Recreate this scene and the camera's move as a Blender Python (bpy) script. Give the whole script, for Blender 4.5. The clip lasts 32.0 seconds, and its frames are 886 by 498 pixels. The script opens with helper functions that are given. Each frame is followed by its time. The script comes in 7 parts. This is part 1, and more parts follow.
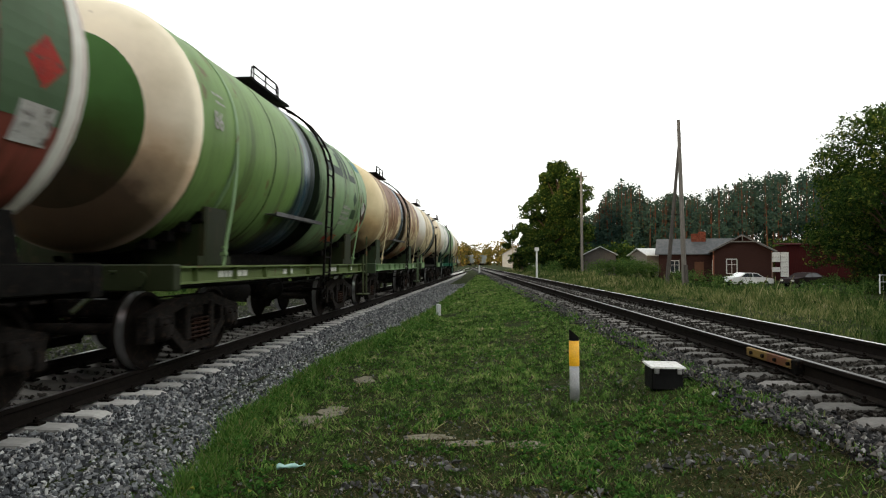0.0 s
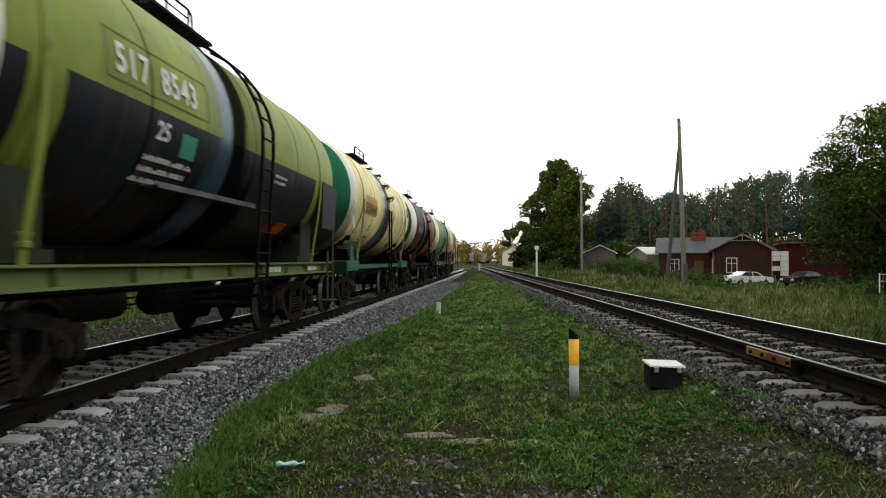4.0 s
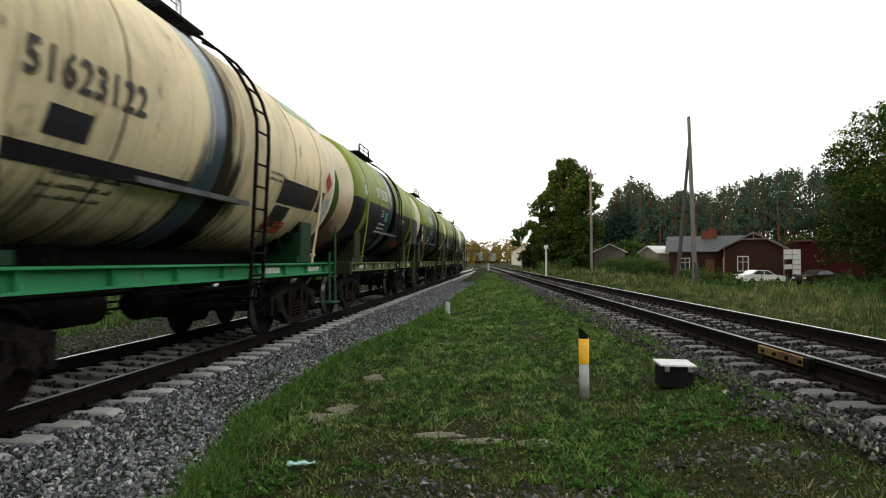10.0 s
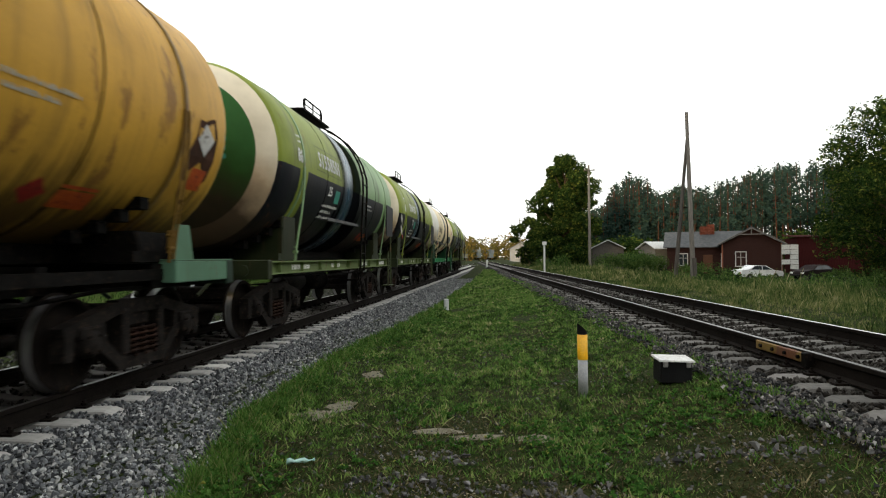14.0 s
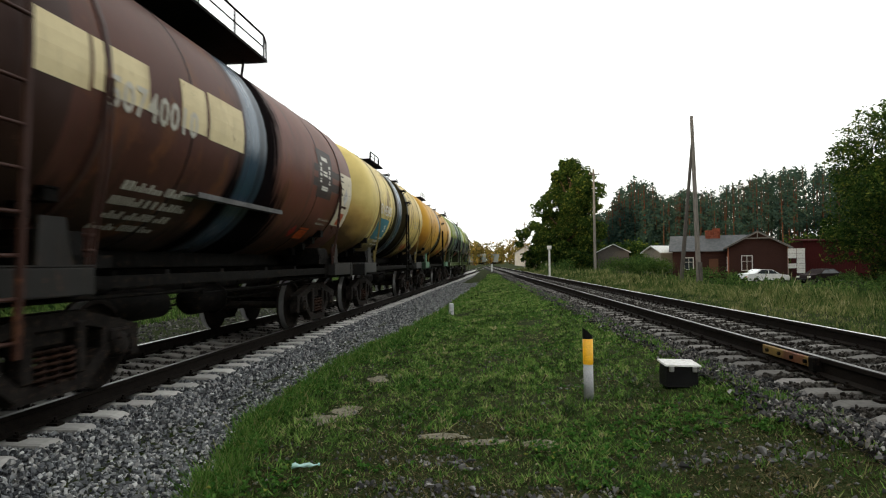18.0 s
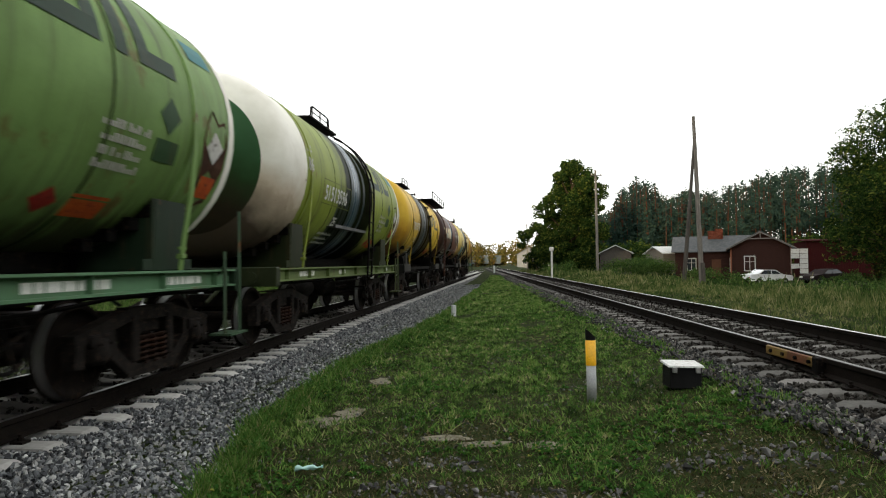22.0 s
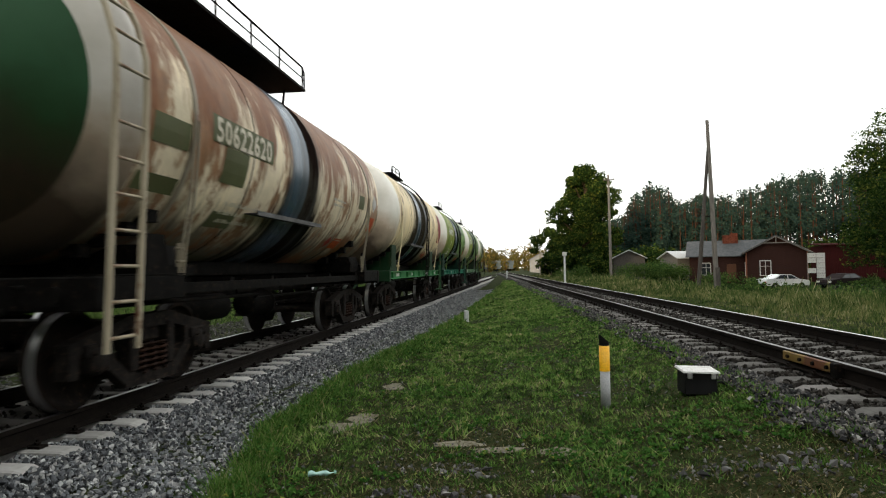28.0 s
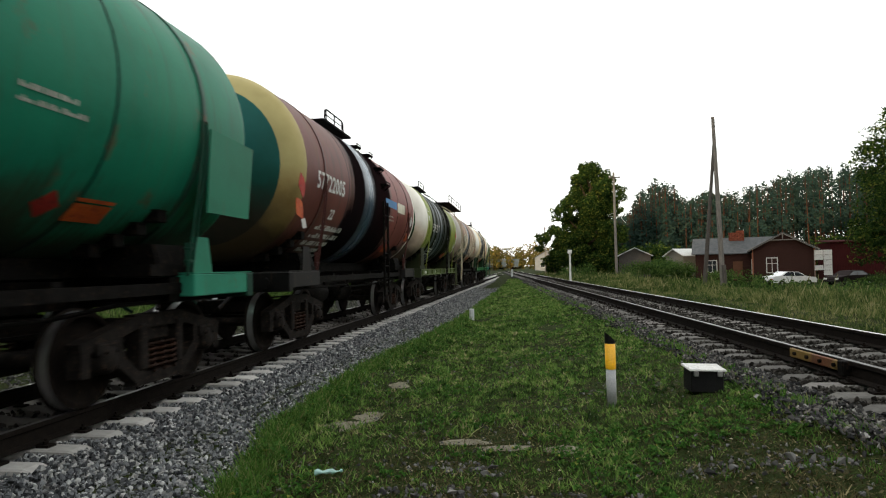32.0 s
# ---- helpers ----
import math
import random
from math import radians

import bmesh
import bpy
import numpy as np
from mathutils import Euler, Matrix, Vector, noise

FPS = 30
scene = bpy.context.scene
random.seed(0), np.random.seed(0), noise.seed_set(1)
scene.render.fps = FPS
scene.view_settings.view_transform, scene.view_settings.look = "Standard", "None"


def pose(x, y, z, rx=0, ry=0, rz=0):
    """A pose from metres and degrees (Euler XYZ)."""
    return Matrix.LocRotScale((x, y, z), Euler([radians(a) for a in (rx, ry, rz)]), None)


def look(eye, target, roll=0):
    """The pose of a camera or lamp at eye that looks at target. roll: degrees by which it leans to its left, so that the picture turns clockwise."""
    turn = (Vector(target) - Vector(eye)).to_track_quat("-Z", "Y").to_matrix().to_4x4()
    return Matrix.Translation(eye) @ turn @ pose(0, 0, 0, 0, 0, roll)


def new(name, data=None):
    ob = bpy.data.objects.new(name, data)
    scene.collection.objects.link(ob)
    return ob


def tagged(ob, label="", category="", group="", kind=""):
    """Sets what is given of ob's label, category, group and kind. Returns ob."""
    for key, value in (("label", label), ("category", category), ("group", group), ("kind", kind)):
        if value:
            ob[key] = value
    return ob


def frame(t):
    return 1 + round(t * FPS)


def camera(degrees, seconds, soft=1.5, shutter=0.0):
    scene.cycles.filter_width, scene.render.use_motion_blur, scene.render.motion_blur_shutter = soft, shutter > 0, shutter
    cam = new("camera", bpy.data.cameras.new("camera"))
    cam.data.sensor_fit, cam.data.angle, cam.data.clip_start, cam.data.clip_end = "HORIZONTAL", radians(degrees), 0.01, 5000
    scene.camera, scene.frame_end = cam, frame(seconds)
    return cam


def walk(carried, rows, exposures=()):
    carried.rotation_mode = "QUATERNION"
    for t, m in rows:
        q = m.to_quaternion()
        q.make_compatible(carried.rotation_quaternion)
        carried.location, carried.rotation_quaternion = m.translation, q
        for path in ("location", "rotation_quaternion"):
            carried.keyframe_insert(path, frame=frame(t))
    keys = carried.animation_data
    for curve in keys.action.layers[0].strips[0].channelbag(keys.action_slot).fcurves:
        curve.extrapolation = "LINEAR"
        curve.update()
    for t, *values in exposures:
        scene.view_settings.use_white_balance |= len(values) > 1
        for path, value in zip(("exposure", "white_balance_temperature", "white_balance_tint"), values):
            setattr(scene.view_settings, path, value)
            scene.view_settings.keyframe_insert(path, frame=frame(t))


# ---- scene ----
# ---------------------------------------------------------------- camera
EYE = (0.0, 0.0, 1.62)
# Seconds, tilt, lean and turn of the hand-held camera, which stays on one spot.
TURNS = (
    (0, 91.25, -0.00, 4.78), (0.5, 91.32, -0.01, 4.71), (1, 91.27, -0.03, 4.60), (1.5, 91.09, 0.19, 4.54),
    (2, 91.10, 0.30, 4.57), (2.5, 91.09, 0.14, 4.52), (3, 91.07, -0.23, 4.53), (3.5, 91.10, -0.15, 4.63),
    (5.5, 90.98, -0.21, 5.22), (6, 91.00, -0.06, 5.32), (6.5, 91.05, -0.09, 5.37), (7, 91.09, -0.25, 5.41),
    (7.5, 91.11, -0.12, 5.45), (8, 91.17, 0.08, 5.49), (8.5, 91.23, 0.12, 5.35), (9, 91.16, 0.02, 5.52),
    (9.5, 91.11, 0.05, 5.53), (10, 91.07, 0.12, 5.62), (10.5, 90.90, 0.10, 5.60), (11, 90.72, -0.17, 5.70),
    (11.5, 90.47, 0.08, 5.77), (12, 90.40, 0.13, 5.71), (12.5, 90.39, 0.05, 5.71), (13, 90.45, 0.17, 5.46),
    (13.5, 90.60, 0.28, 5.46), (14, 90.77, 0.40, 5.47), (14.5, 90.85, 0.50, 5.44), (16.5, 90.95, 0.35, 5.65),
    (17, 90.99, 0.43, 5.75), (17.5, 91.08, 0.41, 5.77), (18, 91.18, 0.48, 5.92), (18.5, 91.16, 0.45, 5.91),
    (19, 91.21, 0.60, 5.95), (19.5, 91.25, 0.53, 5.95), (20, 91.30, 0.68, 5.97), (20.5, 91.24, 0.49, 5.98),
    (21, 91.25, 0.56, 6.02), (21.5, 91.32, 0.50, 6.07), (22, 91.34, 0.72, 6.13), (22.5, 91.38, 0.66, 6.04),
    (23, 91.44, 0.72, 6.13), (23.5, 91.43, 0.95, 6.16), (24, 91.49, 0.93, 6.21), (24.5, 91.56, 0.82, 6.32),
    (25, 91.57, 0.55, 6.32), (25.5, 91.32, 0.67, 5.96), (27.5, 91.71, 0.79, 7.17), (28, 91.85, 0.86, 7.28),
    (28.5, 91.83, 0.80, 7.33), (29, 91.83, 0.88, 7.47), (29.5, 91.84, 0.91, 7.55), (30, 91.69, 0.88, 7.62),
    (30.5, 91.81, 0.99, 7.61), (31, 91.92, 0.96, 7.68), (31.5, 91.91, 1.02, 7.73), (32, 91.72, 1.08, 7.76),
)
cam = camera(70.96, 32.0, soft=1.15, shutter=0.3)
walk(cam, [(t, pose(*EYE, tilt, lean, turn)) for t, tilt, lean, turn in TURNS], exposures=((0.0, 0.3), (32.0, 0.3)))

# ---------------------------------------------------------------- daylight
SUN_EL, SUN_AZ = 6.0, 200.0  # degrees above the horizon; compass bearing clockwise from +y
world = bpy.data.worlds.new("evening_sky")
scene.world = world
world.use_nodes = True
wn = world.node_tree.nodes
sky = wn.new("ShaderNodeTexSky")
sky.sky_type, sky.sun_disc = "NISHITA", False
sky.sun_elevation, sky.sun_rotation = radians(SUN_EL), radians(SUN_AZ)
sky.air_density, sky.dust_density, sky.ozone_density = 1.0, 4.0, 1.0
veil = wn.new("ShaderNodeMix")  # thin white evening cloud over the clear sky
veil.data_type = "RGBA"
veil.inputs[0].default_value = 0.82
veil.inputs[7].default_value = (7.3, 7.35, 7.15, 1.0)
world.node_tree.links.new(sky.outputs[0], veil.inputs[6])
wn["Background"].inputs["Strength"].default_value = 0.205
world.node_tree.links.new(veil.outputs[2], wn["Background"].inputs[0])
sun = new("sun", bpy.data.lights.new("sun", "SUN"))
sun.data.energy, sun.data.angle, sun.data.color = 3.8, radians(0.8), (1.0, 0.80, 0.52)
sun.matrix_basis = look((0, 0, 30), (-math.sin(radians(SUN_AZ)), -math.cos(radians(SUN_AZ)), 30 - math.tan(radians(SUN_EL))))

# ---------------------------------------------------------------- materials
def material(name, build, rough=0.7, metal=0.0):
    m = bpy.data.materials.new(name)
    m.use_nodes = True
    n, l = m.node_tree.nodes, m.node_tree.links
    b = n["Principled BSDF"]
    b.inputs["Roughness"].default_value, b.inputs["Metallic"].default_value = rough, metal
    b.inputs["Specular IOR Level"].default_value = 0.5 if rough < 0.5 else 0.12 if rough < 0.65 else 0.03  # dusty surfaces barely shine
    build(n, l, b)
    return m


def rgb(c):
    return (c[0], c[1], c[2], 1.0)


def noise_node(n, l, scale, detail=4.0, coord="Object", stretch=None, rough=0.6):
    tc = n.new("ShaderNodeTexCoord")
    out = tc.outputs[coord]
    if stretch:
        mp = n.new("ShaderNodeMapping")
        mp.inputs["Scale"].default_value = stretch
        l.new(out, mp.inputs[0])
        out = mp.outputs[0]
    t = n.new("ShaderNodeTexNoise")
    t.inputs["Scale"].default_value, t.inputs["Detail"].default_value, t.inputs["Roughness"].default_value = scale, detail, rough
    l.new(out, t.inputs["Vector"])
    return t.outputs["Fac"]


def ramp(n, l, fac, stops, mode="LINEAR"):
    r = n.new("ShaderNodeValToRGB")
    r.color_ramp.interpolation = mode
    e = r.color_ramp.elements
    while len(e) < len(stops):
        e.new(0.5)
    for el, (p, c) in zip(e, stops):
        el.position, el.color = p, rgb(c) if len(c) == 3 else c
    l.new(fac, r.inputs[0])
    return r.outputs[0]


def mix(n, l, fac, a, b, mode="MIX"):
    m = n.new("ShaderNodeMix")
    m.data_type, m.blend_type = "RGBA", mode
    for sock, v in ((m.inputs[0], fac), (m.inputs[6], a), (m.inputs[7], b)):
        if isinstance(v, (int, float)):
            sock.default_value = v
        elif isinstance(v, tuple):
            sock.default_value = rgb(v)
        else:
            l.new(v, sock)
    return m.outputs[2]


def math_node(n, l, op, a, b=0.0, clamp=False):
    m = n.new("ShaderNodeMath")
    m.operation, m.use_clamp = op, clamp
    for sock, v in ((m.inputs[0], a), (m.inputs[1], b)):
        if isinstance(v, (int, float)):
            sock.default_value = v
        else:
            l.new(v, sock)
    return m.outputs[0]


def bump(n, l, b, height, strength=0.3, dist=0.01):
    bp = n.new("ShaderNodeBump")
    bp.inputs["Strength"].default_value, bp.inputs["Distance"].default_value = strength, dist
    l.new(height, bp.inputs["Height"])
    l.new(bp.outputs[0], b.inputs["Normal"])


def mottled(name, c1, c2, scale=6.0, rough=0.75, metal=0.0, c3=None, fine=60.0, relief=0.3, stretch=None):
    """Two colours in soft patches, a third in specks, and fine relief."""
    def build(n, l, b):
        f1 = noise_node(n, l, scale, 5, stretch=stretch)
        col = ramp(n, l, f1, [(0.35, c1), (0.65, c2)])
        f2 = noise_node(n, l, fine, 3, stretch=stretch)
        col = mix(n, l, 0.5, col, ramp(n, l, f2, [(0.25, (0.55, 0.55, 0.55)), (0.75, (1.25, 1.25, 1.25))]), "MULTIPLY")
        if c3:
            col = mix(n, l, ramp(n, l, noise_node(n, l, scale * 2.7, 6), [(0.56, (0, 0, 0)), (0.66, (1, 1, 1))]), col, c3)
        l.new(col, b.inputs["Base Color"])
        bump(n, l, b, f2, relief, 0.01)
    return material(name, build, rough, metal)


def varied(name, stops, rough=0.85, scale=40.0, source="island", relief=0.4):
    """Each piece takes its own tone: by island in a joined mesh, by object among loose pieces."""
    def build(n, l, b):
        if source == "island":
            r = n.new("ShaderNodeNewGeometry").outputs["Random Per Island"]
        else:
            r = n.new("ShaderNodeObjectInfo").outputs["Random"]
        col = ramp(n, l, r, stops)
        f = noise_node(n, l, scale, 4)
        col = mix(n, l, 0.6, col, ramp(n, l, f, [(0.3, (0.6, 0.6, 0.6)), (0.7, (1.2, 1.2, 1.2))]), "MULTIPLY")
        l.new(col, b.inputs["Base Color"])
        bump(n, l, b, f, relief, 0.005)
    return material(name, build, rough)


def leafy(name, stops, rough=0.75, trans=0.35, patches=None):
    """Leaves or blades, each of its own tone; in patches of a few decimetres and metres where wanted."""
    def build(n, l, b):
        r = n.new("ShaderNodeNewGeometry").outputs["Random Per Island"]
        if patches:
            big = noise_node(n, l, patches, 4)
            clump = noise_node(n, l, patches * 6.5, 3)
            r = math_node(n, l, "ADD", math_node(n, l, "MULTIPLY", r, 0.30), math_node(n, l, "MULTIPLY", math_node(n, l, "SUBTRACT", big, 0.36), 1.35))
            r = math_node(n, l, "ADD", r, math_node(n, l, "MULTIPLY", math_node(n, l, "SUBTRACT", clump, 0.47), 2.6), True)
        col = ramp(n, l, r, stops)
        l.new(col, b.inputs["Base Color"])
        t = n.new("ShaderNodeBsdfTranslucent")
        l.new(col, t.inputs[0])
        ms = n.new("ShaderNodeMixShader")
        ms.inputs[0].default_value = trans
        l.new(b.outputs[0], ms.inputs[1])
        l.new(t.outputs[0], ms.inputs[2])
        l.new(ms.outputs[0], n["Material Output"].inputs[0])
    return material(name, build, rough)


M_RAIL = mottled("rail_rust", (0.00875, 0.0072, 0.00644), (0.0144, 0.0113, 0.00926), 12, 0.8, 0.1, c3=(0.0113, 0.0103, 0.00926))
M_SLEEPER_OLD = varied("old_sleeper", [(0.0, (0.0913, 0.08881, 0.083)), (0.5, (0.1286, 0.1245, 0.1162)), (1.0, (0.1743, 0.166, 0.1577))], 0.95, 14, "object")
# One worn head in two tones: the sky's glint is put into the second.
M_RAILTOP_NOGLINT = mottled("rail_head_no_glint", (0.035, 0.032, 0.03), (0.055, 0.05, 0.047), 8, 0.3, 0.0)
M_RAILTOP = mottled("rail_head_glint", (0.62, 0.61, 0.60), (0.74, 0.73, 0.72), 8, 0.5, 0.9)


def dark_middled_concrete(n, l, b):
    """Pale concrete, darker and browner between the rails."""
    tc = n.new("ShaderNodeTexCoord")
    sep = n.new("ShaderNodeSeparateXYZ")
    l.new(tc.outputs["Object"], sep.inputs[0])
    r = n.new("ShaderNodeObjectInfo").outputs["Random"]
    col = ramp(n, l, r, [(0.0, (0.306, 0.302, 0.285)), (0.5, (0.391, 0.383, 0.365)), (1.0, (0.468, 0.459, 0.433))])
    f = noise_node(n, l, 14, 4)
    col = mix(n, l, 0.5, col, ramp(n, l, f, [(0.3, (0.65, 0.65, 0.65)), (0.7, (1.15, 1.15, 1.15))]), "MULTIPLY")
    d = math_node(n, l, "ADD", math_node(n, l, "ABSOLUTE", sep.outputs[0]), math_node(n, l, "MULTIPLY", math_node(n, l, "SUBTRACT", noise_node(n, l, 5, 5), 0.5), 0.7))
    k = math_node(n, l, "MULTIPLY", math_node(n, l, "SUBTRACT", 0.78, d), 5.0, True)
    col = mix(n, l, math_node(n, l, "MULTIPLY", k, 0.72), col, (0.06, 0.053, 0.047))
    l.new(col, b.inputs["Base Color"])
    bump(n, l, b, f, 0.4, 0.01)


M_SLEEPER = material("concrete_sleeper", dark_middled_concrete, 0.9)
M_STONE = varied("crushed_granite", [(0.0, (0.0284, 0.0299, 0.0325)), (0.3, (0.0811, 0.0853, 0.0918)), (0.65, (0.179, 0.189, 0.197)), (0.88, (0.276, 0.274, 0.264)), (1.0, (0.489, 0.505, 0.495))], 0.9, 25)
M_STONE_DULL = varied("dull_granite", [(0.0, (0.0249, 0.0249, 0.02656)), (0.4, (0.07055, 0.06889, 0.07055)), (0.8, (0.1245, 0.1203, 0.1162)), (1.0, (0.2158, 0.2075, 0.1992))], 0.9, 25)
# Darker granite; between the train's rails it carries the under-train shade.
M_STONE_DARK = varied("darkened_granite", [(0.0, (0.0133, 0.012, 0.0106)), (0.5, (0.0299, 0.0266, 0.0232)), (1.0, (0.0664, 0.0631, 0.0564))], 0.8, 25)
M_BALLAST = mottled("ballast_bed", (0.0622, 0.0622, 0.0647), (0.137, 0.137, 0.139), 22, 0.95, 0, c3=(0.0249, 0.0249, 0.0249), fine=90, relief=1.0)
M_IRON = mottled("dark_iron", (0.00398, 0.00365, 0.00332), (0.00863, 0.00797, 0.0073), 5, 0.66, 0.0, c3=(0.0232, 0.0159, 0.0113))
M_BOGIE = mottled("bogie_grime", (0.00996, 0.00872, 0.00809), (0.0212, 0.0181, 0.0162), 7, 0.7, 0.0, c3=(0.0467, 0.0311, 0.0224))
M_SPRING = mottled("spring_rust", (0.0498, 0.0252, 0.0173), (0.0232, 0.0166, 0.0139), 9, 0.7, 0.2)
M_WHEEL = mottled("wheel_disc", (0.00863, 0.0073, 0.00664), (0.0159, 0.0126, 0.0106), 6, 0.8, 0.0, c3=(0.0299, 0.0193, 0.0133))
M_TREAD = mottled("wheel_tread", (0.40, 0.40, 0.41), (0.50, 0.50, 0.50), 10, 0.35, 0.9)
M_BLACK = mottled("black_paint", (0.00523, 0.00523, 0.00581), (0.0105, 0.0105, 0.011), 4, 0.6, 0.0)
M_WHITE = mottled("white_marking", (0.62, 0.62, 0.58), (0.74, 0.74, 0.70), 30, 0.6)
M_ORANGE = mottled("orange_placard", (0.50, 0.10, 0.02), (0.36, 0.06, 0.02), 5, 0.55, c3=(0.15, 0.03, 0.02))
M_RED = mottled("red_placard", (0.36, 0.03, 0.02), (0.22, 0.025, 0.02), 5, 0.55, c3=(0.08, 0.02, 0.018))
M_ZINC = mottled("galvanised_steel", (0.25, 0.25, 0.25), (0.36, 0.36, 0.35), 6, 0.5, 0.5)


# ---------------------------------------------------------------- mesh building
class Build:
    """Collects faces, and turns them into one mesh."""

    def __init__(self):
        self.v, self.f, self.m, self.s = [], [], [], []

    def add(self, vs, fs, mat=0, smooth=False):
        k = len(self.v)
        self.v += [tuple(p) for p in vs]
        for f in fs:
            self.f.append(tuple(i + k for i in f))
            self.m.append(mat)
            self.s.append(smooth)
        return self

    def hexa(self, p, mat=0):
        return self.add(p, ((0, 3, 2, 1), (4, 5, 6, 7), (0, 1, 5, 4), (1, 2, 6, 5), (2, 3, 7, 6), (3, 0, 4, 7)), mat)

    def box(self, x0, x1, y0, y1, z0, z1, mat=0, taper=0.0):
        a = taper
        return self.hexa([(x0, y0, z0), (x1, y0, z0), (x1, y1, z0), (x0, y1, z0),
                          (x0 + a, y0 + a, z1), (x1 - a, y0 + a, z1), (x1 - a, y1 - a, z1), (x0 + a, y1 - a, z1)], mat)

    def block(self, x0, x1, y0, y1, z0, z1, mat=0, c=0.01):
        """A box with all its edges chamfered."""
        vs, fs = [], []
        xs, ys, zs = (x0, x1), (y0, y1), (z0, z1)
        idx = {}
        for i in (0, 1):
            for j in (0, 1):
                for k in (0, 1):
                    sx, sy, sz = (c if i == 0 else -c), (c if j == 0 else -c), (c if k == 0 else -c)
                    for ax in range(3):
                        idx[i, j, k, ax] = len(vs)
                        vs.append((xs[i] + (0 if ax == 0 else sx), ys[j] + (0 if ax == 1 else sy), zs[k] + (0 if ax == 2 else sz)))
        for i in (0, 1):
            q = [idx[i, 0, 0, 0], idx[i, 1, 0, 0], idx[i, 1, 1, 0], idx[i, 0, 1, 0]]
            fs.append(q if i else q[::-1])
            q = [idx[0, i, 0, 1], idx[0, i, 1, 1], idx[1, i, 1, 1], idx[1, i, 0, 1]]
            fs.append(q if i else q[::-1])
            q = [idx[0, 0, i, 2], idx[1, 0, i, 2], idx[1, 1, i, 2], idx[0, 1, i, 2]]
            fs.append(q if i else q[::-1])
        for a in (0, 1):
            for b_ in (0, 1):
                fs.append([idx[a, b_, 0, 0], idx[a, b_, 1, 0], idx[a, b_, 1, 1], idx[a, b_, 0, 1]])
                fs.append([idx[a, 0, b_, 0], idx[a, 1, b_, 0], idx[a, 1, b_, 2], idx[a, 0, b_, 2]])
                fs.append([idx[0, a, b_, 1], idx[1, a, b_, 1], idx[1, a, b_, 2], idx[0, a, b_, 2]])
                for k in (0, 1):
                    fs.append([idx[a, b_, k, 0], idx[a, b_, k, 1], idx[a, b_, k, 2]])
        return self.add(vs, fs, mat)

    def cyl(self, p0, p1, r0, r1=None, n=8, mat=0, caps=True, smooth=True):
        r1 = r0 if r1 is None else r1
        p0, p1 = Vector(p0), Vector(p1)
        w = (p1 - p0).normalized()
        u = w.orthogonal().normalized()
        t = w.cross(u)
        ring = [(math.cos(2 * math.pi * i / n), math.sin(2 * math.pi * i / n)) for i in range(n)]
        vs = [p0 + r0 * (c * u + s * t) for c, s in ring] + [p1 + r1 * (c * u + s * t) for c, s in ring]
        self.add(vs, [(i, (i + 1) % n, n + (i + 1) % n, n + i) for i in range(n)], mat, smooth)
        if caps:
            self.add(vs[:n], [tuple(range(n))[::-1]], mat)
            self.add(vs[n:], [tuple(range(n))], mat)
        return self

    def bar(self, p0, p1, w, h, mat=0, up=(0, 0, 1)):
        """A square bar from p0 to p1, w wide and h high."""
        p0, p1, up = Vector(p0), Vector(p1), Vector(up)
        d = (p1 - p0).normalized()
        s = d.cross(up)
        s = s.normalized() if s.length > 1e-4 else d.orthogonal().normalized()
        t = s.cross(d)
        s, t = s * w / 2, t * h / 2
        return self.hexa([p0 - s - t, p0 + s - t, p1 + s - t, p1 - s - t, p0 - s + t, p0 + s + t, p1 + s + t, p1 - s + t], mat)

    def sweep(self, pts, w, h, mat=0):
        """A flat bar bent along a line in the x-z plane: w across it along y, h thick."""
        pts = [Vector(p) for p in pts]
        vs = []
        for i, p in enumerate(pts):
            d = (pts[min(i + 1, len(pts) - 1)] - pts[max(i - 1, 0)]).normalized()
            s, t = Vector((0, w / 2, 0)), Vector((-d.z, 0, d.x)) * h / 2
            vs += [p - s - t, p + s - t, p + s + t, p - s + t]
        fs = [(0, 1, 2, 3), tuple(len(vs) - 4 + i for i in (3, 2, 1, 0))]
        for j in range(len(pts) - 1):
            fs += [(j * 4 + i, (j + 1) * 4 + i, (j + 1) * 4 + (i + 1) % 4, j * 4 + (i + 1) % 4) for i in range(4)]
        return self.add(vs, fs, mat)

    def tube(self, pts, r, n=6, mat=0):
        for a, b_ in zip(pts, pts[1:]):
            self.cyl(a, b_, r, n=n, mat=mat)
        return self

    def lathe(self, prof, n=32, axis="y", centre=(0, 0, 0), mat=0, a0=0.0, a1=2 * math.pi, smooth=True):
        """Turns a profile of (radius, along) round an axis."""
        full = abs(a1 - a0) > 6.28
        k = n if full else n + 1
        vs = []
        for r, s in prof:
            for i in range(k):
                a = a0 + (a1 - a0) * i / n
                c, d = r * math.cos(a), r * math.sin(a)
                p = (c, s, d) if axis == "y" else (s, c, d) if axis == "x" else (c, d, s)
                vs.append(tuple(p[j] + centre[j] for j in range(3)))
        fs = []
        for j in range(len(prof) - 1):
            for i in range(n):
                i2 = (i + 1) % k
                fs.append((j * k + i, j * k + i2, (j + 1) * k + i2, (j + 1) * k + i))
        return self.add(vs, fs, mat, smooth)

